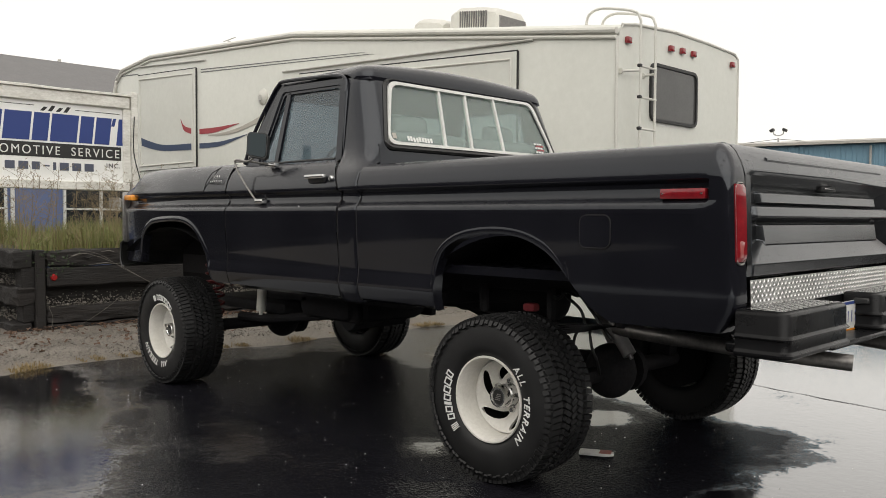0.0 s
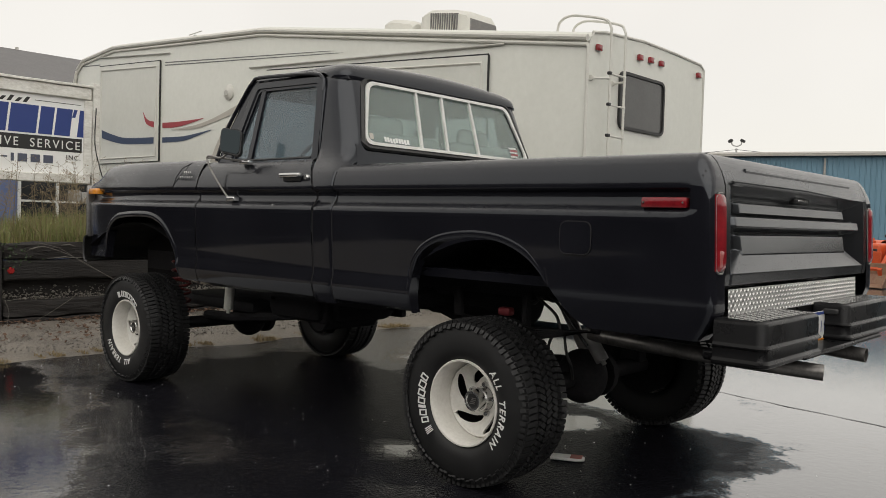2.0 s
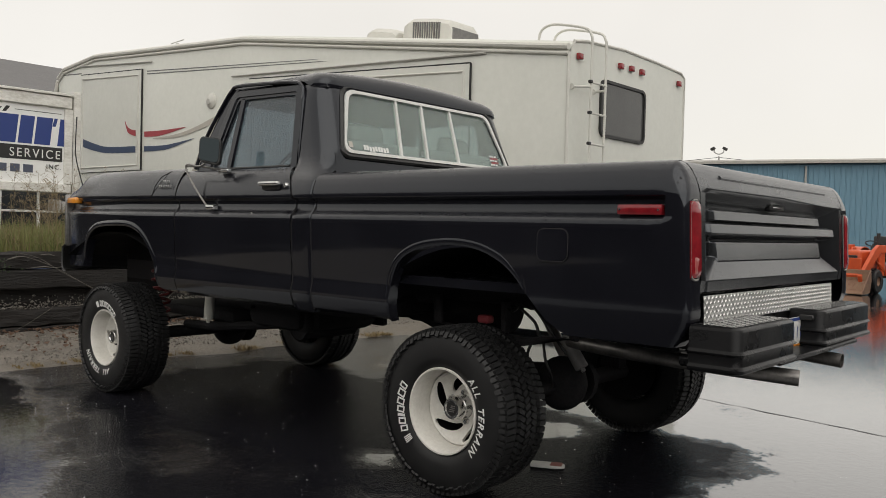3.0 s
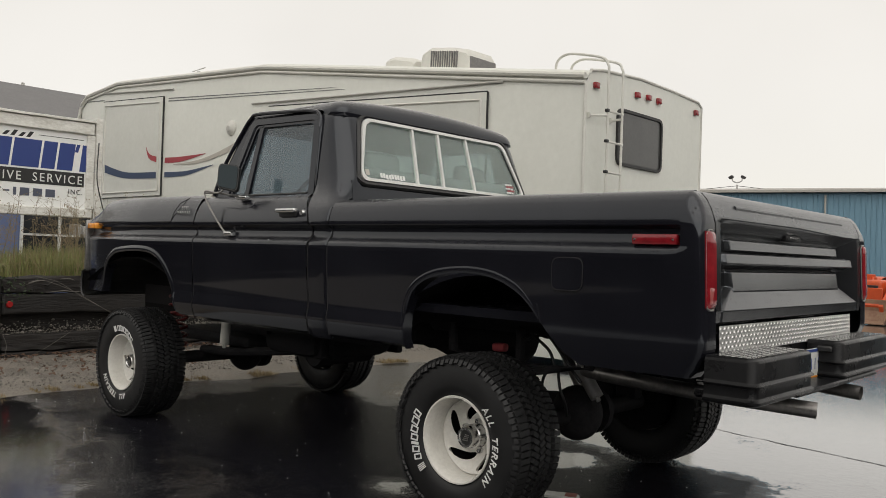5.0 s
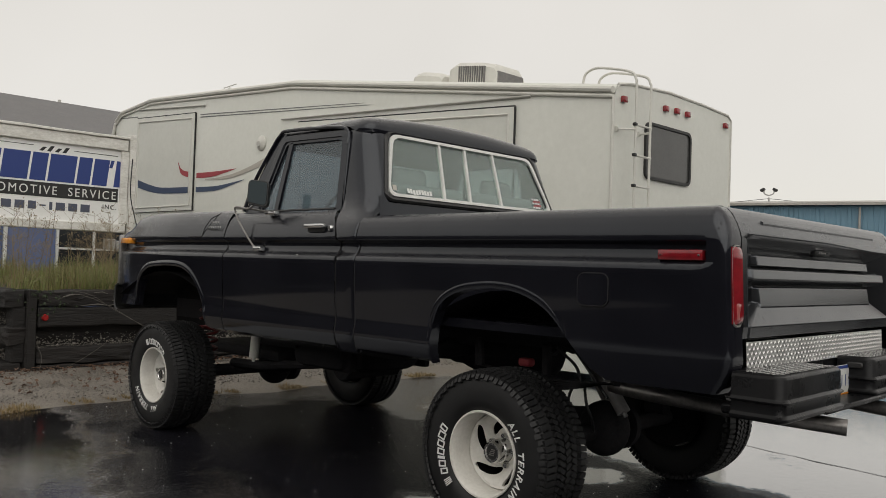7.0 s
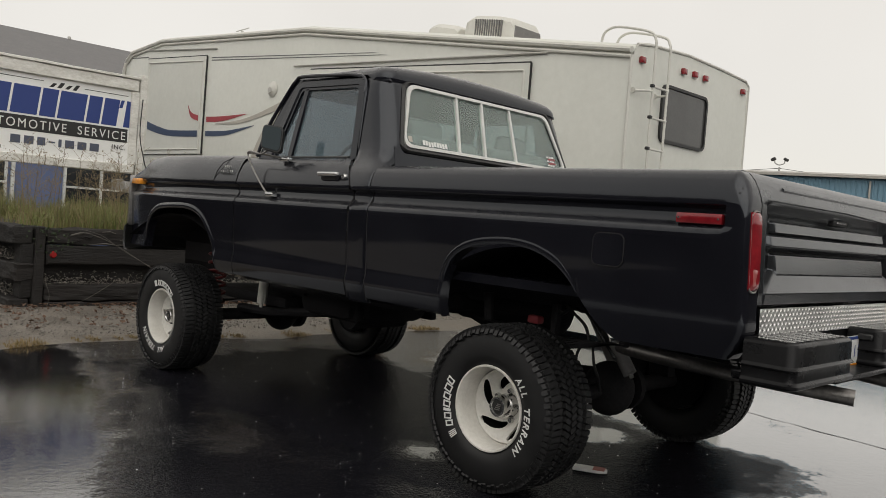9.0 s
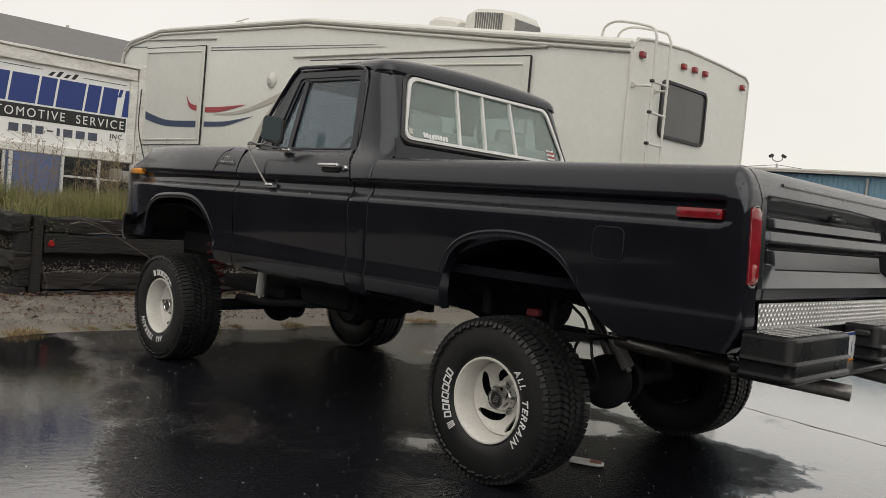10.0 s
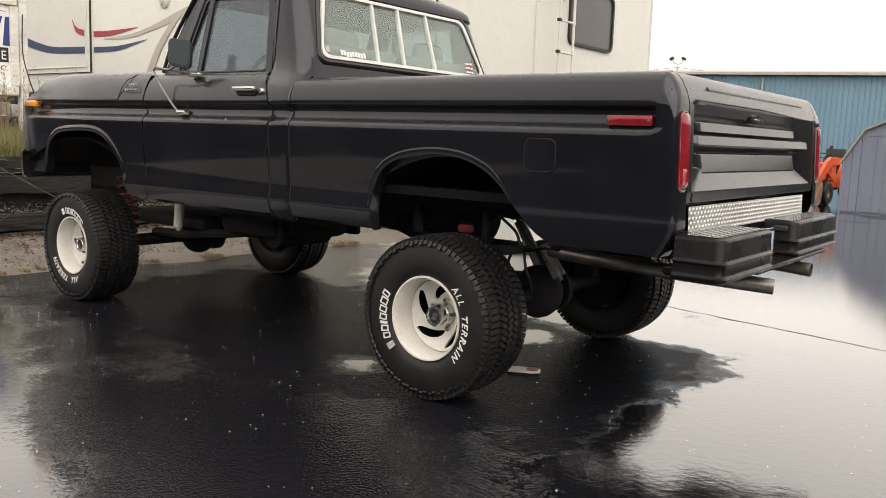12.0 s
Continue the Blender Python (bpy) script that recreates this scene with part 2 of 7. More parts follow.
STONE = surface("gravel_stone", (0.08, 0.072, 0.062), (0.27, 0.25, 0.22), (0.5, 0.8), scale=30, bump=0.2)
SPLINTER = surface("weathered_splinter", (0.05, 0.045, 0.04), (0.13, 0.12, 0.105), (0.6, 0.8), bump=0.2)
COIL_RED = surface("dark_red_coil", (0.07, 0.010, 0.010), (0.13, 0.016, 0.016), (0.4, 0.6), bump=0.05)
DARK_STRIPE = surface("dark_grey_pinstripe", (0.10, 0.10, 0.10), (0.16, 0.16, 0.155), (0.4, 0.5), bump=0.02)
PAPER = surface("wet_white_carton", (0.66, 0.65, 0.63), (0.80, 0.79, 0.77), (0.35, 0.5), scale=20, bump=0.1)


def grass_material(name, a, b):
    m, n, l, p = material(name)
    geo = n.new("ShaderNodeNewGeometry")
    col = ramp(n, [(0.0, a), (0.55, b), (0.72, (0.20, 0.15, 0.07)), (1.0, (0.26, 0.19, 0.115))])
    l.new(geo.outputs["Random Per Island"], col.inputs["Fac"])
    l.new(col.outputs["Color"], p.inputs["Base Color"])
    p.inputs["Roughness"].default_value = 0.6
    p.inputs["Subsurface Weight"].default_value = 0.0
    return m


GRASS = grass_material("grass_blades", (0.095, 0.13, 0.030), (0.215, 0.225, 0.070))
IVY = surface("weed_leaf", (0.013, 0.025, 0.009), (0.03, 0.05, 0.016), (0.4, 0.6), scale=30, bump=0.1)
DRY_GRASS = grass_material("yellow_grass", (0.15, 0.115, 0.035), (0.28, 0.19, 0.075))
WEED = grass_material("dry_weeds", (0.15, 0.115, 0.06), (0.23, 0.175, 0.10))


def asphalt():
    """Wet asphalt: standing water in the hollows, open grain between."""
    m, n, l, p = material("wet_asphalt")
    co = n.new("ShaderNodeTexCoord")
    low = node(n, "ShaderNodeTexNoise", Scale=0.55, Detail=4.0, Roughness=0.55)
    mid = node(n, "ShaderNodeTexNoise", Scale=3.0, Detail=6.0, Roughness=0.65)
    grit = node(n, "ShaderNodeTexVoronoi", Scale=100.0)
    fine = node(n, "ShaderNodeTexNoise", Scale=72.0, Detail=4.0, Roughness=0.7)
    for k in (low, mid, grit, fine):
        l.new(co.outputs["Object"], k.inputs["Vector"])
    add = n.new("ShaderNodeMath")
    add.operation = "MULTIPLY_ADD"
    add.inputs[1].default_value = 0.35
    l.new(mid.outputs["Fac"], add.inputs[0])
    l.new(low.outputs["Fac"], add.inputs[2])
    # the lot falls away from the planter: its far side holds an even film of water
    fall = n.new("ShaderNodeSeparateXYZ")
    l.new(co.outputs["Object"], fall.inputs[0])
    across = n.new("ShaderNodeMath")
    across.operation = "MULTIPLY_ADD"
    across.inputs[1].default_value = 1.15
    l.new(fall.outputs["X"], across.inputs[0])
    l.new(fall.outputs["Y"], across.inputs[2])
    film = n.new("ShaderNodeMapRange")
    film.inputs["From Min"].default_value, film.inputs["From Max"].default_value = -1.2, 1.0
    film.inputs["To Min"].default_value, film.inputs["To Max"].default_value = 0.09, -0.25
    l.new(across.outputs[0], film.inputs["Value"])
    level = n.new("ShaderNodeMath")
    level.operation = "ADD"
    l.new(add.outputs[0], level.inputs[0])
    l.new(film.outputs[0], level.inputs[1])
    # a broad puddle on the street side, along the planter
    street = n.new("ShaderNodeMath")
    street.operation = "MULTIPLY_ADD"
    street.inputs[1].default_value = 0.35
    l.new(fall.outputs["X"], street.inputs[0])
    l.new(fall.outputs["Y"], street.inputs[2])
    pool = n.new("ShaderNodeMapRange")
    pool.inputs["From Min"].default_value, pool.inputs["From Max"].default_value = -1.74, -1.38
    pool.inputs["To Min"].default_value, pool.inputs["To Max"].default_value = -0.29, 0.0
    l.new(street.outputs[0], pool.inputs["Value"])
    deep = n.new("ShaderNodeMath")
    deep.operation = "ADD"
    l.new(level.outputs[0], deep.inputs[0])
    l.new(pool.outputs[0], deep.inputs[1])
    level = deep
    # the rain does not reach the patch under the truck, which stays damp and dull
    shelter = None
    for axis, middle, half in (("X", -1.30, 2.05), ("Y", 0.76, 0.99)):
        off = n.new("ShaderNodeMath")
        off.operation = "SUBTRACT"
        off.inputs[1].default_value = middle
        l.new(fall.outputs[axis], off.inputs[0])
        size = n.new("ShaderNodeMath")
        size.operation = "ABSOLUTE"
        l.new(off.outputs[0], size.inputs[0])
        ragged = n.new("ShaderNodeMath")
        ragged.operation = "MULTIPLY_ADD"
        ragged.inputs[1].default_value = 0.8
        l.new(mid.outputs["Fac"], ragged.inputs[0])
        l.new(size.outputs[0], ragged.inputs[2])
        edge = n.new("ShaderNodeMapRange")
        edge.inputs["From Min"].default_value, edge.inputs["From Max"].default_value = half + 0.30, half + 0.50
        edge.inputs["To Min"].default_value, edge.inputs["To Max"].default_value = 1.0, 0.0
        l.new(ragged.outputs[0], edge.inputs["Value"])
        if shelter is None:
            shelter = edge
        else:
            both_ways = n.new("ShaderNodeMath")
            both_ways.operation = "MULTIPLY"
            l.new(shelter.outputs[0], both_ways.inputs[0])
            l.new(edge.outputs[0], both_ways.inputs[1])
            shelter = both_ways
    # small puddles that hold water round the rear wheel
    for px, py, near, far in ((-0.58, 0.20, 0.03, 0.26), (-0.30, 1.30, 0.02, 0.27)):
        away = n.new("ShaderNodeVectorMath")
        away.operation = "DISTANCE"
        away.inputs[1].default_value = (px, py, 0.05)
        l.new(co.outputs["Object"], away.inputs[0])
        rough_edge = n.new("ShaderNodeMath")
        rough_edge.operation = "MULTIPLY_ADD"
        rough_edge.inputs[1].default_value = 0.35
        l.new(mid.outputs["Fac"], rough_edge.inputs[0])
        l.new(away.outputs["Value"], rough_edge.inputs[2])
        keep = n.new("ShaderNodeMapRange")
        keep.inputs["From Min"].default_value, keep.inputs["From Max"].default_value = near + 0.17, far + 0.12
        keep.inputs["To Min"].default_value, keep.inputs["To Max"].default_value = 0.0, 1.0
        l.new(rough_edge.outputs[0], keep.inputs["Value"])
        less = n.new("ShaderNodeMath")
        less.operation = "MULTIPLY"
        l.new(shelter.outputs[0], less.inputs[0])
        l.new(keep.outputs[0], less.inputs[1])
        shelter = less
        fill = n.new("ShaderNodeMath")
        fill.operation = "MULTIPLY_ADD"
        fill.inputs[1].default_value = 0.45
        l.new(keep.outputs[0], fill.inputs[0])
        l.new(level.outputs[0], fill.inputs[2])
        sunk = n.new("ShaderNodeMath")
        sunk.operation = "SUBTRACT"
        sunk.inputs[1].default_value = 0.45
        l.new(fill.outputs[0], sunk.inputs[0])
        level = sunk
    # one spot that stands out of the film of water
    spot = n.new("ShaderNodeVectorMath")
    spot.operation = "DISTANCE"
    spot.inputs[1].default_value = (0.88, 1.38, 0.05)
    l.new(co.outputs["Object"], spot.inputs[0])
    spot_edge = n.new("ShaderNodeMath")
    spot_edge.operation = "MULTIPLY_ADD"
    spot_edge.inputs[1].default_value = 0.4
    l.new(mid.outputs["Fac"], spot_edge.inputs[0])
    l.new(spot.outputs["Value"], spot_edge.inputs[2])
    high = n.new("ShaderNodeMapRange")
    high.inputs["From Min"].default_value, high.inputs["From Max"].default_value = 0.20, 0.36
    high.inputs["To Min"].default_value, high.inputs["To Max"].default_value = 0.22, 0.0
    l.new(spot_edge.outputs[0], high.inputs["Value"])
    raised_level = n.new("ShaderNodeMath")
    raised_level.operation = "ADD"
    l.new(level.outputs[0], raised_level.inputs[0])
    l.new(high.outputs[0], raised_level.inputs[1])
    level = raised_level
    damp = n.new("ShaderNodeMath")
    damp.operation = "MULTIPLY_ADD"
    damp.inputs[1].default_value = 0.5
    l.new(shelter.outputs[0], damp.inputs[0])
    l.new(level.outputs[0], damp.inputs[2])
    water = ramp(n, [(0.60, (1, 1, 1)), (0.70, (0, 0, 0))])
    speckled = n.new("ShaderNodeMath")
    speckled.operation = "MULTIPLY_ADD"
    speckled.inputs[1].default_value = 0.45
    l.new(fine.outputs["Fac"], speckled.inputs[0])
    even = n.new("ShaderNodeMath")
    even.operation = "SUBTRACT"
    even.inputs[1].default_value = 0.215
    l.new(damp.outputs[0], even.inputs[0])
    l.new(even.outputs[0], speckled.inputs[2])
    l.new(speckled.outputs[0], water.inputs["Fac"])
    col = ramp(n, [(0.3, (0.0040, 0.0039, 0.0054)), (0.7, (0.0150, 0.0147, 0.0185))])
    l.new(fine.outputs["Fac"], col.inputs["Fac"])
    l.new(col.outputs["Color"], p.inputs["Base Color"])
    rr = n.new("ShaderNodeMapRange")
    rr.inputs["To Min"].default_value, rr.inputs["To Max"].default_value = 0.055, 0.025
    l.new(water.outputs["Color"], rr.inputs["Value"])
    dull = n.new("ShaderNodeMath")
    dull.operation = "MULTIPLY_ADD"
    dull.inputs[1].default_value = 0.13
    l.new(shelter.outputs[0], dull.inputs[0])
    l.new(rr.outputs[0], dull.inputs[2])
    l.new(dull.outputs[0], p.inputs["Roughness"])
    st = n.new("ShaderNodeMapRange")
    st.inputs["To Min"].default_value, st.inputs["To Max"].default_value = 0.42, 0.42
    l.new(water.outputs["Color"], st.inputs["Value"])
    h0 = n.new("ShaderNodeMath")
    h0.operation = "ADD"
    l.new(grit.outputs["Distance"], h0.inputs[0])
    l.new(fine.outputs["Fac"], h0.inputs[1])
    rip = node(n, "ShaderNodeTexNoise", Scale=26.0, Detail=4.0, Roughness=0.65)
    l.new(co.outputs["Object"], rip.inputs["Vector"])
    h = n.new("ShaderNodeMath")
    h.operation = "MULTIPLY_ADD"
    h.inputs[1].default_value = 0.85
    l.new(rip.outputs["Fac"], h.inputs[0])
    drowned = n.new("ShaderNodeMath")
    drowned.operation = "MULTIPLY_ADD"
    drowned.inputs[1].default_value, drowned.inputs[2].default_value = -1.42, 1.52
    l.new(water.outputs["Color"], drowned.inputs[0])
    grain = n.new("ShaderNodeMath")
    grain.operation = "MULTIPLY"
    l.new(h0.outputs[0], grain.inputs[0])
    l.new(drowned.outputs[0], grain.inputs[1])
    l.new(grain.outputs[0], h.inputs[2])
    bp = n.new("ShaderNodeBump")
    bp.inputs["Distance"].default_value = 0.0020
    l.new(st.outputs[0], bp.inputs["Strength"])
    l.new(h.outputs[0], bp.inputs["Height"])
    l.new(bp.outputs[0], p.inputs["Normal"])
    p.inputs["IOR"].default_value = 1.7
    p.inputs["Specular Tint"].default_value = (0.91, 0.95, 1.0, 1)
    p.inputs["Coat IOR"].default_value, p.inputs["Coat Roughness"].default_value = 1.45, 0.04
    film_weight = n.new("ShaderNodeMapRange")
    film_weight.inputs["To Min"].default_value, film_weight.inputs["To Max"].default_value = 0.0, 1.0
    l.new(water.outputs["Color"], film_weight.inputs["Value"])
    l.new(film_weight.outputs[0], p.inputs["Coat Weight"])
    gloss = n.new("ShaderNodeMapRange")
    gloss.inputs["To Min"].default_value, gloss.inputs["To Max"].default_value = 0.11, 0.5
    l.new(water.outputs["Color"], gloss.inputs["Value"])
    # under the truck the open grain hardly shines
    open_sky = n.new("ShaderNodeMapRange")
    open_sky.inputs["To Min"].default_value, open_sky.inputs["To Max"].default_value = 1.0, 0.05
    l.new(shelter.outputs[0], open_sky.inputs["Value"])
    shine = n.new("ShaderNodeMath")
    shine.operation = "MULTIPLY"
    l.new(gloss.outputs[0], shine.inputs[0])
    l.new(open_sky.outputs[0], shine.inputs[1])
    l.new(shine.outputs[0], p.inputs["Specular IOR Level"])
    l.new(bp.outputs[0], p.inputs["Coat Normal"])
    return m


ASPHALT = asphalt()
GRAVEL = surface("wet_gravel_verge", (0.095, 0.082, 0.068), (0.27, 0.24, 0.205), (0.4, 0.75), scale=2.5, fine=45, bump=1.0, depth=0.02)
SOIL = surface("planter_soil", (0.03, 0.025, 0.018), (0.07, 0.055, 0.04), (0.7, 0.9), scale=6, fine=40, bump=0.8, depth=0.02)


# ---- mesh helpers ----
def finish(bm, smooth=False):
    bmesh.ops.recalc_face_normals(bm, faces=bm.faces)
    for f in bm.faces:
        f.smooth = smooth
    return bm


def mesh_of(name, bm, mat, origin=(0, 0, 0), smooth=False):
    me = bpy.data.meshes.new(name)
    if tuple(origin) != (0, 0, 0):
        bmesh.ops.translate(bm, verts=bm.verts, vec=-Vector(origin))
    bm.to_mesh(me)
    bm.free()
    if smooth:
        for f in me.polygons:
            f.use_smooth = True
        me.set_sharp_from_angle(angle=radians(38))
    for k in mat if isinstance(mat, (list, tuple)) else (mat,):
        me.materials.append(k)
    return me


BASE = {}


def thing(name, at, label, category, group="", kind=""):
    ob = new(name)
    ob.location = at
    ob.empty_display_size = 0.2
    BASE[ob] = Vector(at)
    return tagged(ob, label, category, group, kind)


def part(name, bm, mat, parent, label="", smooth=True):
    """A mesh in world places, linked as one object under a thing or a part."""
    base = BASE[parent]
    ob = new(name, mesh_of(name, bm, mat, base, smooth))
    ob.parent = parent
    BASE[ob] = base
    return tagged(ob, label) if label else ob


def single(name, bm, mat, label="", category="", group="", kind="", smooth=True, at=(0, 0, 0)):
    ob = new(name, mesh_of(name, bm, mat, at, smooth))
    ob.location = at
    BASE[ob] = Vector(at)
    return tagged(ob, label, category, group, kind)


def box(bm, x0, x1, y0, y1, z0, z1, bevel=0.0, seg=2, m=None):
    r = bmesh.ops.create_cube(bm, size=1.0)
    vs = r["verts"]
    bmesh.ops.scale(bm, vec=(x1 - x0, y1 - y0, z1 - z0), verts=vs)
    bmesh.ops.translate(bm, vec=((x0 + x1) / 2, (y0 + y1) / 2, (z0 + z1) / 2), verts=vs)
    if m is not None:
        bmesh.ops.transform(bm, matrix=m, verts=vs)
    if bevel:
        es = list({e for v in vs for e in v.link_edges})
        bmesh.ops.bevel(bm, geom=es, offset=bevel, segments=seg, affect="EDGES", profile=0.5)
    return bm


def sheet(bm, rows, close=False):
    """Quads between rows of points; points that coincide are welded."""
    grid = [[bm.verts.new(p) for p in row] for row in rows]
    for a, b in zip(grid, grid[1:]):
        n = len(a)
        for i in range(n if close else n - 1):
            q = (a[i], a[(i + 1) % n], b[(i + 1) % n], b[i])
            bm.faces.new(q)
    return grid


def weld(bm, d=0.0008):
    bmesh.ops.remove_doubles(bm, verts=bm.verts, dist=d)
    bmesh.ops.dissolve_degenerate(bm, edges=bm.edges, dist=1e-5)
    return finish(bm)


def thicken(bm, t):
    weld(bm)
    bmesh.ops.solidify(bm, geom=list(bm.faces), thickness=t)
    return bm


def tube(bm, pts, r, seg=10, caps=True):
    pts = [Vector(p) for p in pts]
    rs = r if isinstance(r, (list, tuple)) else [r] * len(pts)
    rings, up = [], Vector((0.0123, 0.031, 1))
    for i, p in enumerate(pts):
        d = (pts[min(i + 1, len(pts) - 1)] - pts[max(i - 1, 0)]).normalized()
        a = d.cross(up)
        if a.length < 0.05:
            a = d.cross(Vector((0, 1, 0.02)))
        a.normalize()
        b = d.cross(a)
        rings.append([bm.verts.new(p + rs[i] * (math.cos(k) * a + math.sin(k) * b)) for k in (2 * math.pi * j / seg for j in range(seg))])
    for a, b in zip(rings, rings[1:]):
        for j in range(seg):
            bm.faces.new((a[j], a[(j + 1) % seg], b[(j + 1) % seg], b[j]))
    if caps:
        bm.faces.new(rings[0][::-1])
        bm.faces.new(rings[-1])
    return bm


def lathe(bm, profile, centre, seg=48):
    """Turns (radius, across) points round an axis along y."""
    cx, cy, cz = centre
    rows = [[(cx + r * math.cos(2 * math.pi * j / seg), cy + a, cz + r * math.sin(2 * math.pi * j / seg)) for j in range(seg)] for r, a in profile]
    sheet(bm, rows, close=True)
    return bm


def prism(bm, outline, axis, a, b):
    """A flat outline pushed from a to b along x, y or z. Outline in the two other axes, in order."""
    put = {"x": lambda u, v, w: (w, u, v), "y": lambda u, v, w: (u, w, v), "z": lambda u, v, w: (u, v, w)}[axis]
    one = [bm.verts.new(put(u, v, a)) for u, v in outline]
    two = [bm.verts.new(put(u, v, b)) for u, v in outline]
    n = len(one)
    bm.faces.new(one)
    bm.faces.new(two[::-1])
    for i in range(n):
        bm.faces.new((one[i], two[i], two[(i + 1) % n], one[(i + 1) % n]))
    return finish(bm)


def letters(text, size, depth=0.004, spread=1.0, shear=0.0, bold=0.0):
    """A mesh of words in the built-in font, flat in x and y, from its left lower corner."""
    cu = bpy.data.curves.new("words", "FONT")
    cu.body, cu.size, cu.extrude, cu.space_character, cu.shear, cu.offset = text, size, depth / 2, spread, shear, bold
    ob = bpy.data.objects.new("words", cu)
    scene.collection.objects.link(ob)
    me = bpy.data.meshes.new_from_object(ob.evaluated_get(bpy.context.evaluated_depsgraph_get()))
    bm = bmesh.new()
    bm.from_mesh(me)
    bpy.data.objects.remove(ob)
    bpy.data.curves.remove(cu)
    bpy.data.meshes.remove(me)
    return bm


def interp(pts, x):
    for (x0, y0), (x1, y1) in zip(pts, pts[1:]):
        if x <= x1:
            u = (x - x0) / (x1 - x0)
            return y0 + (y1 - y0) * max(0.0, min(1.0, u))
    return pts[-1][1]


def rounded_corners(pts, r, n=6):
    """A polygon with its corners drawn round."""
    out = []
    pts = [Vector(p) for p in pts]
    for i, p in enumerate(pts):
        a, b = (pts[i - 1] - p).normalized(), (pts[(i + 1) % len(pts)] - p).normalized()
        for k in range(n + 1):
            t = k / n
            out.append(tuple((1 - t) ** 2 * (p + a * r) + 2 * t * (1 - t) * p + t * t * (p + b * r)))
    return out


def smooth_line(pts, n=6):
    """A soft curve through points (Catmull-Rom)."""
    pts = [Vector(p) for p in pts]
    out = []
    for i in range(len(pts) - 1):
        p0, p1, p2, p3 = pts[max(i - 1, 0)], pts[i], pts[i + 1], pts[min(i + 2, len(pts) - 1)]
        for k in range(n):
            t = k / n
            out.append(0.5 * (2 * p1 + (p2 - p0) * t + (2 * p0 - 5 * p1 + 4 * p2 - p3) * t * t + (3 * p1 - p0 - 3 * p2 + p3) * t ** 3))
    return out + [pts[-1]]


rng = random.Random(7)

# ---- ground ----
GZ = 0.05           # its height
bm = bmesh.new()
sheet(bm, [[(x, y, GZ) for x in (-300, -40, -8, -4, 0, 4, 10, 60, 300)] for y in (-300, -30, -6, 0, 3, 8, 20, 80, 400)])
single("ground", bm, ASPHALT, "wet black asphalt lot with puddles", "ground", kind="structure", smooth=False)

VERGE_EDGE = [(-7, -2.9), (-0.65, -3.95), (0.0, -4.08), (0.4, -4.10), (1.1, -3.95), (1.6, -3.75), (2.05, -3.85), (3.0, -3.85), (3.7, -3.72), (4.2, -3.55), (6.5, -3.0)]
# The gravel verge between the lot and the timber wall, a slow rise with an uneven edge.
bm = bmesh.new()
rows = []
for j in range(60):
    y = -7 + j * 0.22
    edge = interp(VERGE_EDGE, y) + 0.10 * noise.noise((0, y * 1.7, 3)) + 0.05 * noise.noise((0, y * 6, 1))
    row = []
    for i in range(16):
        u = i / 15
        x = edge + (-7.4 - edge) * u
        z = GZ + 0.002 + 0.035 * min(1, u * 6) + (0.02 * noise.noise((x * 2.5, y * 2.5, 0)) if 0 < i else -0.004)
        row.append((x, y, z))
    rows.append(row)
sheet(bm, rows)
single("verge", bm, GRAVEL, "wet gravel verge strewn with leaves along the timber wall", "verge", kind="structure")

# Added unseen dark wall behind the camera: the truck's flank reflects it instead of sky.
bm = bmesh.new()
box(bm, -260, 240, -17.5, -15, 0, 4.6)
single("wall_street", bm, UNSEEN_WALL, "plain dark unseen wall added behind the camera to darken reflections", "wall", kind="structure", smooth=False)

# ---- fifth-wheel trailer ----
RX0, RX1, RY0, RY1 = -14.35, -2.42, 4.65, 7.36


def rv_roof(x):
    """Height of the roof's edge along the trailer."""
    return interp([(-14.35, 3.62), (-14.25, 3.95), (-13.95, 4.13), (-12.7, 4.24), (-8.1, 3.96), (-2.42, 3.15)], x)


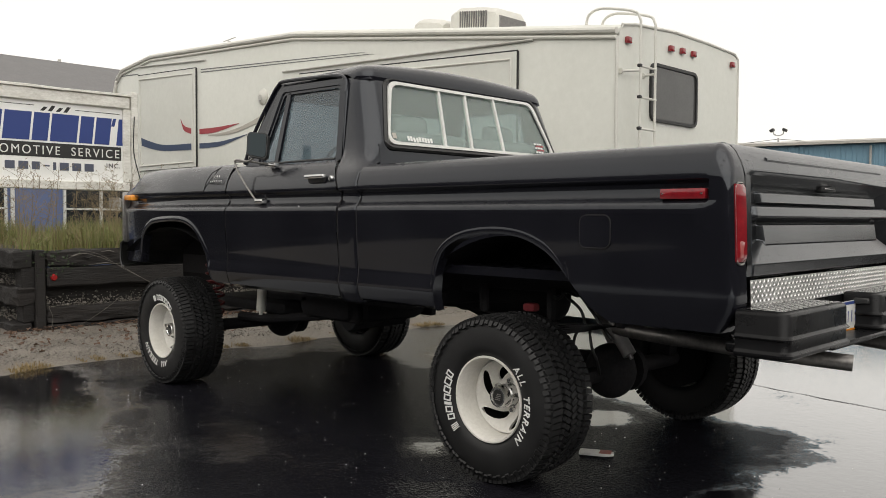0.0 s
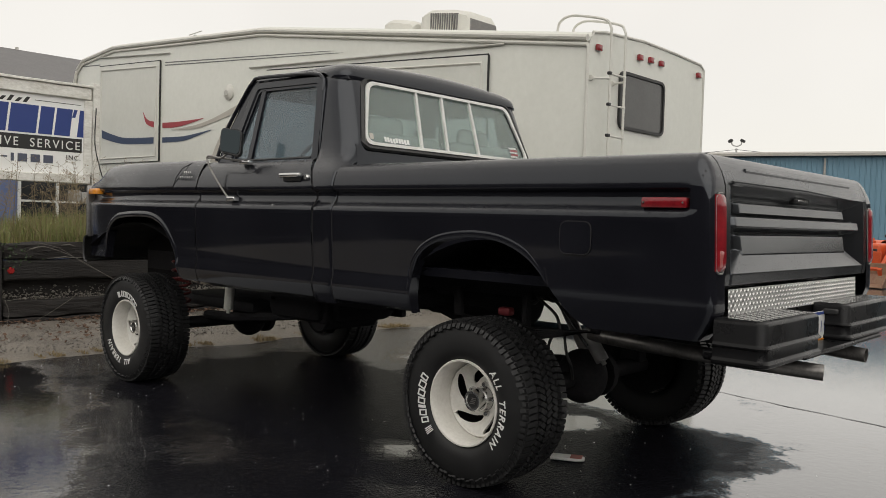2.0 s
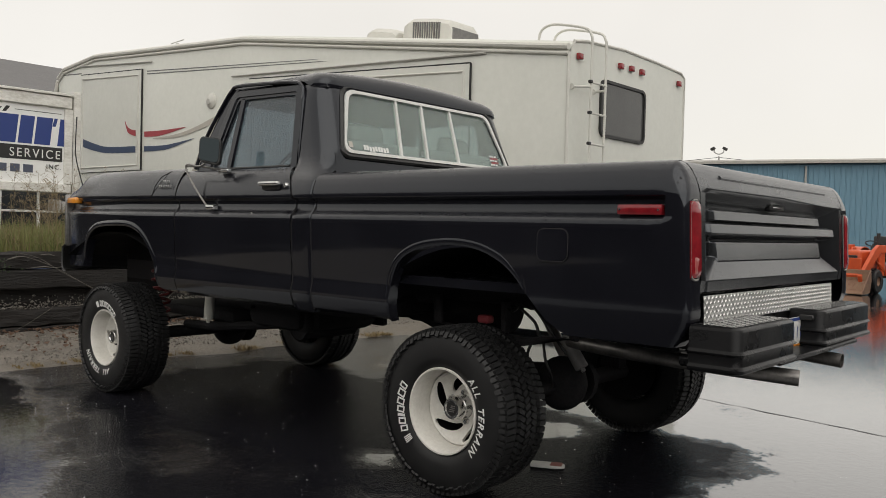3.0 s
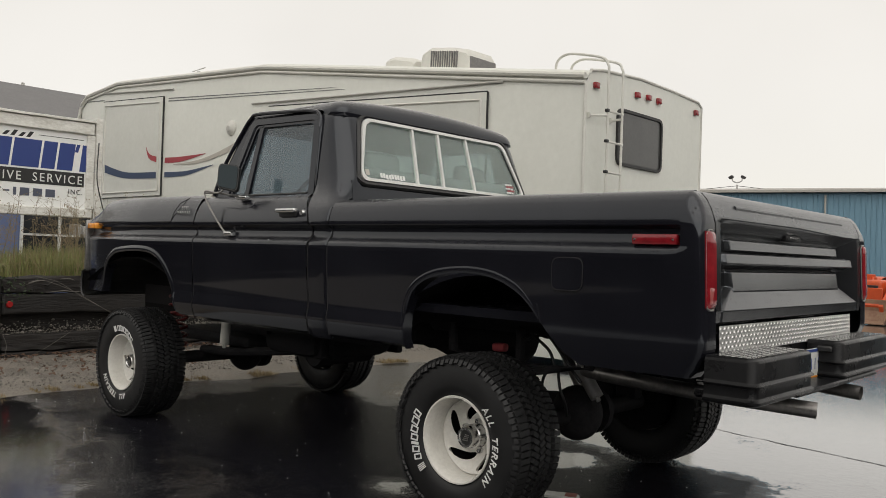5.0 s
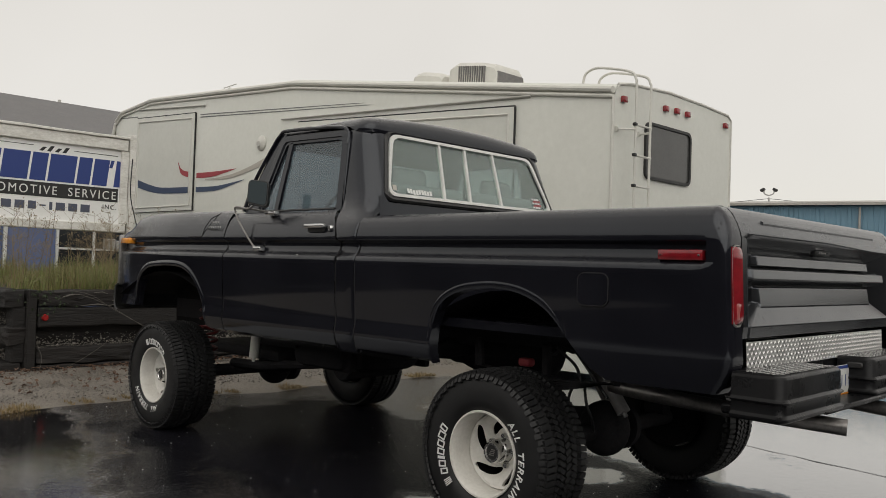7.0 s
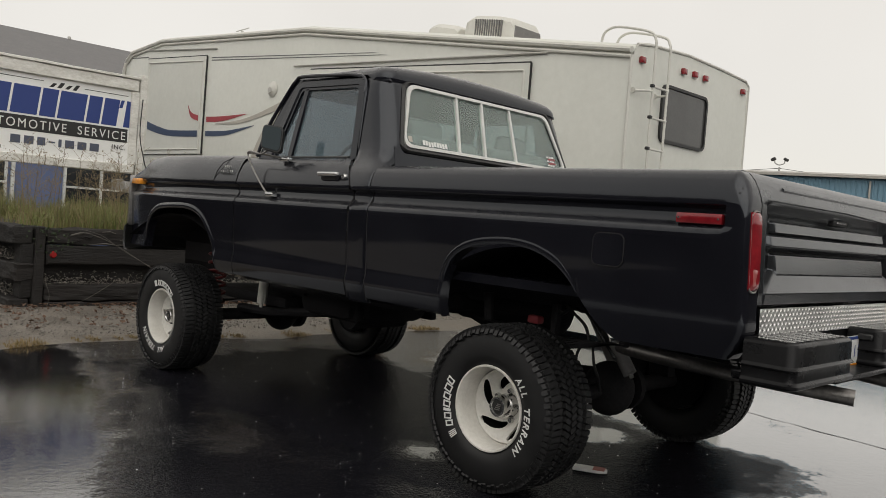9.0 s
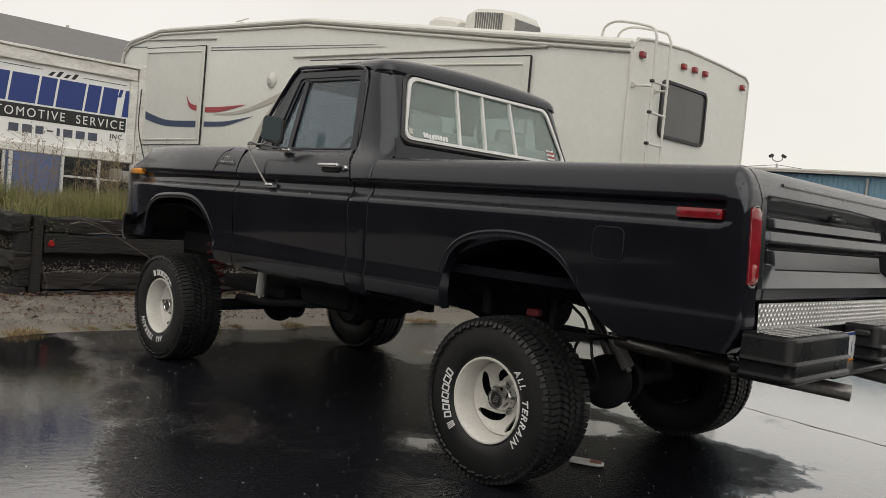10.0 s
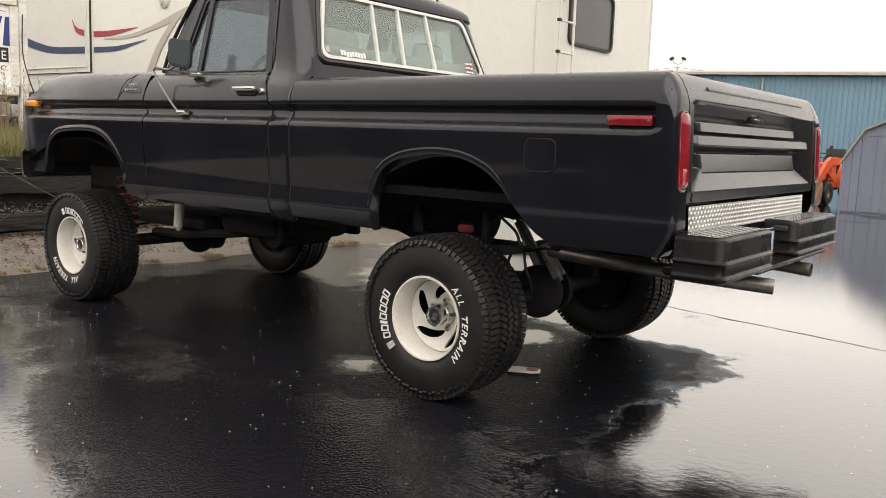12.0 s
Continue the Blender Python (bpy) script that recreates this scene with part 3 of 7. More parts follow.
def trailer():
    rv = thing("fifth_wheel_trailer", (-8, 6, 0), "long white fifth-wheel camping trailer with red and blue swoosh stripes", "trailer")
    bm = bmesh.new()
    xs = [-14.35, -14.3, -14.2, -13.95, -13.4, -12.7, -11.5, -10, -8.1, -6.5, -5, -3.5, -2.5, -2.42]
    rows = []
    for x in xs:
        top = rv_roof(x)
        low = 1.75 if x < -11.6 else 0.13
        inset = 0.10 if x < -14.32 else (0.04 if x < -14.25 else 0)
        crown = 0.13
        arc = [(RY0 + 0.02, top - 0.03), (RY0 + 0.10, top + 0.03), (RY0 + 0.35, top + 0.07), (5.8, top + crown * 0.93), (6.6, top + crown * 0.86), (RY1 - 0.10, top + 0.085), (RY1, top + 0.04)]
        rows.append([(x, RY0 + inset, low), (x, RY0 + inset, top - 0.10)] + [(x, y, z) for y, z in arc] + [(x, RY1 - inset, low)])
    sheet(bm, rows, close=True)
    bm.faces.ensure_lookup_table()
    bm.verts.ensure_lookup_table()
    n = len(rows[0])
    bm.faces.new([bm.verts[i] for i in range(n)])
    bm.faces.new([bm.verts[len(bm.verts) - n + i] for i in range(n)])
    finish(bm)
    part("body", bm, WHITE_GEL, rv, "white fibreglass trailer walls and roof")
    # roof edge rail along the side, and round the rear wall
    bm = bmesh.new()
    for off, r in ((0.0, 0.035), (-0.07, 0.022)):
        tube(bm, [(x, RY0 - 0.012, rv_roof(x) - 0.045 + off) for x in xs[2:]], r, 8)
    part("awning_rail", bm, RV_WHITE_TRIM, rv)
    bm = bmesh.new()
    tube(bm, [(-14.22, RY0 - 0.01, 3.9), (-14.34, RY0 - 0.01, 3.6), (-14.38, RY0 - 0.01, 3.0), (-14.38, RY0 - 0.01, 1.8)], 0.035, 8)
    part("nose_trim", bm, RV_WHITE_TRIM, rv)
    bm = bmesh.new()
    top = rv_roof(RX1)
    tube(bm, [(RX1, RY0, 0.7), (RX1, RY0, top - 0.1), (RX1, RY0 + 0.1, top + 0.03), (RX1, RY0 + 0.35, top + 0.07), (RX1, 5.8, top + 0.12), (RX1, 6.6, top + 0.11), (RX1, RY1 - 0.10, top + 0.085), (RX1, RY1, top + 0.03), (RX1, RY1, 0.7)], 0.018, 8)
    part("corner_trim", bm, RV_WHITE_TRIM, rv)

    def slide(x0, x1, z0, z1a, z1b):
        bm = bmesh.new()
        prism(bm, [(x0, z0), (x1, z0), (x1, z1b), (x0, z1a)], "y", RY0 - 0.035, RY0 + 0.02)
        ob = part("slide_out", bm, WHITE_GEL, rv, "white slide-out room, closed", smooth=False)
        bm = bmesh.new()
        for a, b in (((x0, z0), (x1, z0)), ((x0, z0), (x0, z1a)), ((x0, z1a), (x1, z1b)), ((x1, z0), (x1, z1b))):
            tube(bm, [(a[0], RY0 - 0.02, a[1]), (b[0], RY0 - 0.02, b[1])], 0.017 if a[0] > x0 or a[1] > z0 else 0.008, 6)
        part("seal", bm, RV_SEAL, ob, "black rubber seal")
        bm = bmesh.new()
        e = 0.085
        for a, b in (((x0 + e, z0 + e), (x1 - e, z0 + e)), ((x0 + e, z0 + e), (x0 + e, z1a - e)), ((x0 + e, z1a - e), (x1 - e, z1b - e)), ((x1 - e, z0 + e), (x1 - e, z1b - e))):
            tube(bm, [(a[0], RY0 - 0.045, a[1]), (b[0], RY0 - 0.038, b[1])], 0.014, 6)
        part("flange", bm, RV_WHITE_TRIM, ob)

    slide(-13.2, -10.98, 2.06, 3.89, 3.77)
    slide(-7.9, -3.72, 1.0, 3.30, 3.07)
    # drip strips over the slide-outs and the pinstripes
    for a, b, r in (((-8.35, 3.39), (-3.5, 3.165), 0.014), ((-13.18, 4.06), (-10.67, 3.87), 0.014)):
        bm = bmesh.new()
        tube(bm, [(a[0], RY0 - 0.02, a[1]), (b[0], RY0 - 0.02, b[1])], r, 6)
        part("drip_strip", bm, RV_TRIM, rv)
    for dz in (0.0, -0.045):
        bm = bmesh.new()
        prism(bm, [(-10.85, 3.74 + dz), (-6.55 - dz * 4, 3.44 + dz), (-6.4 - dz * 4, 3.422 + dz), (-10.85, 3.722 + dz)], "y", RY0 - 0.004, RY0 + 0.004)
        part("pinstripe", bm, DARK_STRIPE, rv, smooth=False)
    bm = bmesh.new()
    prism(bm, [(-14.2, 4.0), (-13.25, 3.945), (-13.25, 3.925), (-14.2, 3.98)], "y", RY0 - 0.004, RY0 + 0.004)
    part("pinstripe", bm, DARK_STRIPE, rv, smooth=False)

    def swoosh(upper, lower, y, mat):
        bm = bmesh.new()
        u, w = smooth_line([(a, 0, b) for a, b in upper], 6), smooth_line([(a, 0, b) for a, b in lower], 6)
        rows = [[(p.x, y, p.z) for p in u], [(p.x, y, p.z) for p in w]]
        sheet(bm, rows)
        thicken(bm, 0.003)
        part("stripe", bm, mat, rv, smooth=False)

    ys, yw = RY0 - 0.040, RY0 - 0.005
    swoosh([(-13.06, 2.69), (-12.6, 2.58), (-12.1, 2.50), (-11.13, 2.47)], [(-13.05, 2.54), (-12.6, 2.45), (-12.1, 2.39), (-11.13, 2.36)], ys, BLUE_VINYL)
    swoosh([(-10.9, 2.46), (-10.5, 2.45), (-10.1, 2.455), (-9.38, 2.517)], [(-10.9, 2.37), (-10.5, 2.367), (-10.1, 2.385), (-9.38, 2.51)], yw, BLUE_VINYL)
    swoosh([(-11.50, 2.93), (-11.42, 2.83), (-11.3, 2.77), (-11.13, 2.74)], [(-11.50, 2.90), (-11.41, 2.74), (-11.3, 2.68), (-11.13, 2.64)], ys, RED_VINYL)
    swoosh([(-10.9, 2.71), (-10.55, 2.70), (-10.2, 2.70), (-9.62, 2.712)], [(-10.9, 2.62), (-10.55, 2.61), (-10.2, 2.63), (-9.62, 2.705)], yw, RED_VINYL)
    swoosh([(-10.6, 2.585), (-9.9, 2.61), (-9.3, 2.70), (-8.54, 2.89), (-7.95, 3.02)], [(-10.6, 2.57), (-9.9, 2.555), (-9.3, 2.63), (-8.53, 2.78), (-7.95, 2.94)], yw - 0.002, GREY_VINYL)
    swoosh([(-9.40, 2.0), (-9.2, 2.3), (-9.0, 2.52), (-8.65, 2.82)], [(-9.22, 2.0), (-9.03, 2.3), (-8.85, 2.50), (-8.48, 2.84)], yw - 0.006, GREY_VINYL)
    # round wall vent
    bm = bmesh.new()
    lathe(bm, [(0.0, -0.06), (0.07, -0.055), (0.10, -0.03), (0.12, -0.02), (0.125, 0.0)], (-8.9, RY0 - 0.003, 3.07), 24)
    vent = part("wall_vent", weld(bm), RV_WHITE_TRIM, rv, "round cream exhaust vent")
    bm = bmesh.new()
    lathe(bm, [(0.0, -0.012), (0.045, -0.012), (0.05, 0.0)], (-8.9, RY0 - 0.058, 3.05), 16)
    part("vent_flap", weld(bm), RV_TRIM, vent)
    # rear window
    bm = bmesh.new()
    y0, y1, z0, z1 = 5.28, 6.30, 2.24, 2.87

    def rounded(y0, y1, z0, z1, r, n=5):
        out = []
        for cy, cz, a0 in ((y1 - r, z1 - r, 0), (y0 + r, z1 - r, 90), (y0 + r, z0 + r, 180), (y1 - r, z0 + r, 270)):
            out += [(cy + r * math.cos(radians(a0 + 90 * k / n)), cz + r * math.sin(radians(a0 + 90 * k / n))) for k in range(n + 1)]
        return out

    outer, inner = rounded(y0, y1, z0, z1, 0.09), rounded(y0 + 0.032, y1 - 0.032, z0 + 0.032, z1 - 0.032, 0.06)
    sheet(bm, [[(RX1 + 0.001, a, b) for a, b in outer], [(RX1 + 0.03, a, b) for a, b in outer], [(RX1 + 0.03, a, b) for a, b in inner], [(RX1 + 0.006, a, b) for a, b in inner]], close=True)
    win = part("rear_window", finish(bm), TRIM_BLACK, rv, "dark tinted window with black frame")
    bm = bmesh.new()
    prism(bm, inner, "x", RX1 + 0.004, RX1 + 0.012)
    part("pane", bm, RV_GLASS, win, smooth=False)
    # clearance lamps
    for y, z in ((4.83, 3.03), (5.70, 3.07), (5.95, 3.08), (6.20, 3.08), (7.18, 3.09)):
        bm = bmesh.new()
        box(bm, RX1, RX1 + 0.045, y - 0.045, y + 0.045, z - 0.035, z + 0.035, 0.014, 2)
        part("clearance_lamp", bm, RED_LENS, rv, "red clearance lamp")
    # ladder
    lad = bmesh.new()
    xr = RX1 + 0.16
    for y in (4.84, 5.13):
        tube(lad, smooth_line([(xr, y, 1.35), (xr, y, 2.3), (xr, y, 3.10), (xr - 0.015, y, 3.24), (xr - 0.09, y, 3.32), (xr - 0.40, y, 3.40), (xr - 0.55, y, 3.41), (xr - 0.65, y, 3.36), (xr - 0.68, y, 3.24)], 5), 0.014, 8)
    ladder = part("ladder", lad, RV_WHITE_TRIM, rv, "white tubular roof ladder")
    for z in (1.47, 1.79, 2.11, 2.43, 2.75):
        bm = bmesh.new()
        tube(bm, [(xr, 4.82, z), (xr, 5.15, z)], 0.012, 8)
        part("rung", bm, RV_WHITE_TRIM, ladder)
        bm = bmesh.new()
        box(bm, xr - 0.02, xr + 0.02, 4.805, 4.85, z - 0.012, z + 0.02, 0.006, 1)
        part("rung_clip", bm, TRIM_BLACK, ladder)
    for y in (4.84, 5.13):
        bm = bmesh.new()
        tube(bm, [(RX1, y - 0.14 * (y < 5), 2.70), (xr - 0.02, y - 0.04 * (y < 5), 2.70), (xr, y, 2.70)], 0.013, 8)
        lathe(bm, [(0, -0.01), (0.03, -0.01), (0.03, 0.01), (0, 0.01)], (RX1 + 0.015, y - 0.14 * (y < 5), 2.70), 12)
        part("stand_off", bm, RV_WHITE_TRIM, ladder)

    def slope(bm):
        """Sits on the roof, which falls towards the rear."""
        for v in bm.verts:
            v.co.z -= 0.135 * (v.co.x + 4.37)

    def aircon(x0, x1, y0, y1, z0, z1, coil):
        bm = bmesh.new()
        rows = []
        for x, k, h in ((x0, 0.10, 0.55), (x0 + 0.10, 0.03, 0.9), (x0 + 0.25, 0.0, 1.0), (x1 - 0.3, 0.0, 1.0), (x1 - 0.05, 0.02, 0.95), (x1, 0.03, 0.80)):
            t = z0 + (z1 - z0) * h
            rows.append([(x, y0 + k, z0), (x, y0 + k + 0.02, t - 0.06), (x, y0 + k + 0.09, t), (x, y1 - k - 0.09, t), (x, y1 - k - 0.02, t - 0.06), (x, y1 - k, z0)])
        sheet(bm, rows)
        bm.verts.ensure_lookup_table()
        bm.faces.new([bm.verts[i] for i in range(6)])
        bm.faces.new([bm.verts[30 + i] for i in range(6)])
        slope(bm)
        ac = part("air_conditioner", finish(bm), RV_WHITE_TRIM, rv, "cream rooftop air conditioner")
        if coil:
            bm = bmesh.new()
            box(bm, x1 - 0.02, x1 + 0.012, y0 + 0.07, y1 - 0.07, z0 + 0.03, z0 + (z1 - z0) * 0.76, 0.01, 1)
            slope(bm)
            part("coil", bm, AC_GREY, ac, "dirty grey condenser coil")
            for k in range(12):
                bm = bmesh.new()
                x = x0 + 0.30 + k * 0.042
                box(bm, x, x + 0.018, y0 - 0.002, y0 + 0.05, z0 + 0.10, z1 - 0.06, 0.004, 1)
                slope(bm)
                part("louvre", bm, AC_GREY, ac)

    aircon(-5.86, -4.90, 5.6, 6.28, 3.42, 3.90, True)
    aircon(-6.6, -5.93, 5.6, 6.3, 3.50, 3.77, False)
    # small roof vent and antenna
    bm = bmesh.new()
    tube(bm, [(-10.5, 5.0, 4.1), (-10.5, 5.0, 4.22)], 0.03, 6)
    tube(bm, [(-10.7, 5.0, 4.24), (-10.3, 5.0, 4.26)], 0.009, 6)
    part("antenna", bm, RV_TRIM, rv)
    # running gear that carries it
    for x in (-6.2, -5.2):
        for y in (RY0 + 0.22, RY1 - 0.22):
            bm = bmesh.new()
            lathe(bm, [(0.0, -0.11), (0.19, -0.11), (0.21, -0.09), (0.34, -0.10), (0.37, -0.06), (0.37, 0.06), (0.34, 0.10), (0.0, 0.10)], (x, y, 0.36), 28)
            part("trailer_wheel", weld(bm), RUBBER, rv)
    bm = bmesh.new()
    for y in (RY0 + 0.5, RY1 - 0.5):
        box(bm, -11.6, -2.6, y - 0.05, y + 0.05, 0.14, 0.30)
        box(bm, -11.45, -11.33, y - 0.06, y + 0.06, 0.0, 1.8)
    part("chassis", bm, UNDER, rv, smooth=False)


trailer()


# ---- timber planter, grass and sign ----
def timber_wall():
    wall = thing("retaining_wall", (-6.1, 2.5, 0), "low retaining wall of stacked dark railway timbers, rotten in places", "wall", kind="structure")
    r = random.Random(3)

    def log(x0, x1, y0, y1, z0, z1, wob=1.0):
        bm = bmesh.new()
        box(bm, x0, x1, y0, y1, z0, z1, 0.012, 1)
        if max(x1 - x0, y1 - y0) > 0.5:
            es = [e for e in bm.edges if e.calc_length() > 0.5]
            bmesh.ops.subdivide_edges(bm, edges=es, cuts=22, use_grid_fill=True)
            bmesh.ops.subdivide_edges(bm, edges=[e for e in bm.edges if 0.1 < e.calc_length() < 0.3], cuts=3, use_grid_fill=True)
        for v in bm.verts:
            d = noise.noise_vector(v.co * 4.0) * 0.018 + noise.noise_vector(Vector((v.co.x * 22, v.co.y * 4, v.co.z * 22))) * 0.013 * wob
            v.co += d
        part("timber", bm, TIMBER, wall, smooth=False)

    # the face towards the lot: two upper courses, an open band of debris, two lower courses
    for c, (z0, z1, dx, wob) in enumerate(((0.0, 0.125, 0.03, 0.5), (0.13, 0.30, 0.02, 1.0), (0.49, 0.675, 0.0, 0.4), (0.685, 0.85, -0.02, 1.3))):
        y, first = 0.315, True
        while y < 4.6:
            length = r.uniform(1.7, 2.6) if not first else r.uniform(0.9, 2.2)
            off = r.uniform(-0.02, 0.03)
            log(-6.20 + dx + off, -5.98 + dx + off, y, min(y + length, 4.7), z0 + r.uniform(0, 0.012), z1 + r.uniform(-0.012, 0.012), wob)
            y += length + r.uniform(0.01, 0.04)
            first = False
    log(-6.40, -6.10, 0.3, 4.7, 0.28, 0.50, 1.0)
    # the return at its near end: every second course is open
    for z0, z1 in ((0.0, 0.16), (0.33, 0.50), (0.68, 0.85)):
        x = -5.985
        for k in range(3):
            off = r.uniform(-0.02, 0.03)
            log(x - 2.0, x, 0.02 + off, 0.20 + off, z0, z1, 1.2)
            x -= 2.04
    log(-8.0, -6.26, 0.22, 0.34, 0.15, 0.69, 1.0)
    log(-6.22, -5.96, 0.21, 0.305, 0.0, 0.86, 0.8)
    log(-6.20, -6.00, 0.10, 0.22, 0.16, 0.69, 0.8)
    # bark torn loose along the top course
    for k in range(26):
        y, z = r.uniform(0.4, 2.4), r.uniform(0.69, 0.86)
        L = r.uniform(0.08, 0.35)
        bm = bmesh.new()
        tube(bm, [(-5.985 + r.uniform(0, 0.03), y, z), (-5.96 + r.uniform(0, 0.02), y + L / 2, z + r.uniform(-0.02, 0.02)), (-5.985 + r.uniform(0, 0.04), y + L, z + r.uniform(-0.03, 0.03))], [0.003, r.uniform(0.005, 0.011), 0.002], 4)
        part("splinter", bm, TIMBER if k % 3 else SPLINTER, wall, smooth=False)
    bm = bmesh.new()
    rows = [[(-6.16 - 6.5 * i / 20, 0.2 + 4.6 * j / 24, 0.80 + 0.05 * noise.noise((i * 0.8, j * 0.7, 2)) + 0.10 * min(1, i / 6)) for i in range(21)] for j in range(25)]
    sheet(bm, rows)
    part("soil", bm, SOIL, wall)
    bm = bmesh.new()
    lathe(bm, [(0, -0.022), (0.025, -0.018), (0.034, 0.0), (0.025, 0.02), (0, 0.02)], (0, 0, 0), 16)
    bmesh.ops.rotate(bm, verts=bm.verts, cent=(0, 0, 0), matrix=Matrix.Rotation(radians(90), 3, "Z"))
    bmesh.ops.translate(bm, verts=bm.verts, vec=(-5.955, 0.375, 0.59))
    part("reflector", weld(bm), RED_PLASTIC, wall, "round red reflector")


timber_wall()


def blades(name, spots, mat, label, category, width, seed, segs=3, lean=0.35):
    """Many separate tapered blades in one mesh."""
    r = random.Random(seed)
    vs, fs = [], []
    for x, y, z, h in spots:
        a = r.uniform(0, 2 * math.pi)
        dx, dy = math.cos(a), math.sin(a)
        b = a + r.uniform(0.9, 2.2)
        far = h * lean * r.random() ** 1.8
        lx, ly = math.cos(b) * far, math.sin(b) * far
        i0 = len(vs)
        for k in range(segs + 1):
            t = k / segs
            w = width * (1 - t) ** 0.7 * r.uniform(0.8, 1.2)
            cx, cy, cz = x + lx * t * t, y + ly * t * t, z + h * t * (1 - 0.12 * t) - 0.25 * far * t * t * t
            vs += [(cx - dx * w, cy - dy * w, cz), (cx + dx * w, cy + dy * w, cz)]
        for k in range(segs):
            j = i0 + 2 * k
            fs.append((j, j + 1, j + 3, j + 2))
    me = bpy.data.meshes.new(name)
    me.from_pydata(vs, [], fs)
    me.materials.append(mat)
    return tagged(new(name, me), label, category, kind="stuff")


r = random.Random(11)
spots = []
for _ in range(42000):
    x, y = -6.15 - 3.4 * r.random() ** 1.3, r.uniform(0.2, 4.5)
    d = noise.noise((x * 1.3, y * 1.3, 5)) + 0.5 * noise.noise((x * 4.3, y * 4.3, 2))
    if r.random() < 0.62 + 0.9 * d:
        spots.append((x, y, 0.82, r.uniform(0.12, 0.42) * (1 + 0.6 * d)))
blades("grass", spots, GRASS, "long green and yellowing wild grass on the planter", "grass", 0.0027, 5, 4, 1.3)


def weeds():
    """Dry, branching weed stalks with seed heads."""
    r = random.Random(21)
    bm = bmesh.new()
    for _ in range(70):
        x, y = r.uniform(-8.6, -6.5), r.uniform(0.35, 2.6)
        h = r.uniform(0.4, 0.95)
        top = Vector((x + r.uniform(-0.15, 0.15), y + r.uniform(-0.15, 0.15), 0.82 + h))
        base = Vector((x, y, 0.82))
        tube(bm, [base, base.lerp(top, 0.5) + Vector((r.uniform(-0.04, 0.04), r.uniform(-0.04, 0.04), 0)), top], [0.004, 0.003, 0.0015], 4, False)
        for k in range(12):
            t = r.uniform(0.4, 1.0)
            p = base.lerp(top, t)
            q = p + Vector((r.uniform(-0.16, 0.16), r.uniform(-0.16, 0.16), r.uniform(0.02, 0.16)))
            tube(bm, [p, q], [0.002, 0.001], 3, False)
            for _ in range(3):
                c = q + Vector((r.uniform(-0.02, 0.02), r.uniform(-0.02, 0.02), r.uniform(-0.02, 0.02)))
                s = r.uniform(0.0025, 0.006)
                bmesh.ops.create_cone(bm, segments=4, radius1=s, radius2=s * 0.3, depth=s * 2.2, matrix=Matrix.Translation(c))
    single("weeds", bm, WEED, "dry brown weed stalks with seed heads in the grass", "weeds", kind="stuff", smooth=False)


weeds()
# sparse grass along the verge's edge
spots = []
for _ in range(9000):
    y = r.uniform(-2.5, 4.4)
    edge = interp(VERGE_EDGE, y)
    tuft = noise.noise((y * 3.1, 3, 1)) + 0.6 * noise.noise((y * 9.0, 7, 1))
    if tuft > 0.05:
        spots.append((edge - abs(r.gauss(0.05, 0.10)) + 0.06 * noise.noise((y * 9, 2, 2)), y, GZ + 0.008, r.uniform(0.015, 0.035 + 0.05 * min(1.0, tuft))))
blades("verge_grass", spots, DRY_GRASS, "sparse low grass along the edge of the lot", "grass", 0.0028, 8, 3, 3.0)


def fallen_leaves():
    r = random.Random(5)
    vs, fs = [], []
    for _ in range(800):
        y = r.uniform(-2.0, 4.4)
        x = r.uniform(-5.95, -4.5) if r.random() < 0.55 else -5.9 + abs(r.gauss(0, 0.12))
        s, a = r.uniform(0.012, 0.036), r.uniform(0, 6.3)
        z, i = GZ + 0.05 + r.uniform(0, 0.02), len(vs)
        for u, v in ((-1, 0), (-0.3, 0.5), (0.5, 0.4), (1, 0), (0.4, -0.5), (-0.4, -0.45)):
            vs.append((x + s * (u * math.cos(a) - v * math.sin(a)), y + s * (u * math.sin(a) + v * math.cos(a)), z + r.uniform(-0.008, 0.02)))
        fs.append(tuple(range(i, i + 6)))
    me = bpy.data.meshes.new("fallen_leaves")
    me.from_pydata(vs, [], fs)
    me.materials.append(LEAF)
    tagged(new("fallen_leaves", me), "brown fallen leaves on the gravel verge", "leaves", kind="stuff")


fallen_leaves()


def twigs():
    """Thin bare canes hanging over the wall."""
    for pts, w in (([(-6.05, 0.50, 0.74), (-5.95, 0.56, 0.79), (-5.9, 0.68, 0.81), (-5.85, 0.95, 0.70), (-5.75, 1.35, 0.45), (-5.7, 1.7, 0.28)], 0.003), ([(-6.0, 0.62, 0.85), (-5.9, 0.80, 0.80), (-5.83, 1.0, 0.66), (-5.75, 1.3, 0.49), (-5.7, 1.6, 0.36)], 0.0024), ([(-5.9, 0.45, 0.05), (-5.92, 0.7, 0.16), (-5.93, 0.95, 0.31)], 0.003), ([(-5.88, 0.30, 0.04), (-5.9, 0.34, 0.2), (-5.92, 0.30, 0.33)], 0.003)):
        bm = bmesh.new()
        tube(bm, smooth_line(pts, 6), w, 5)
        single("twig", bm, SPLINTER, "thin bare grey cane hanging over the timber wall", "twig", "canes")


twigs()


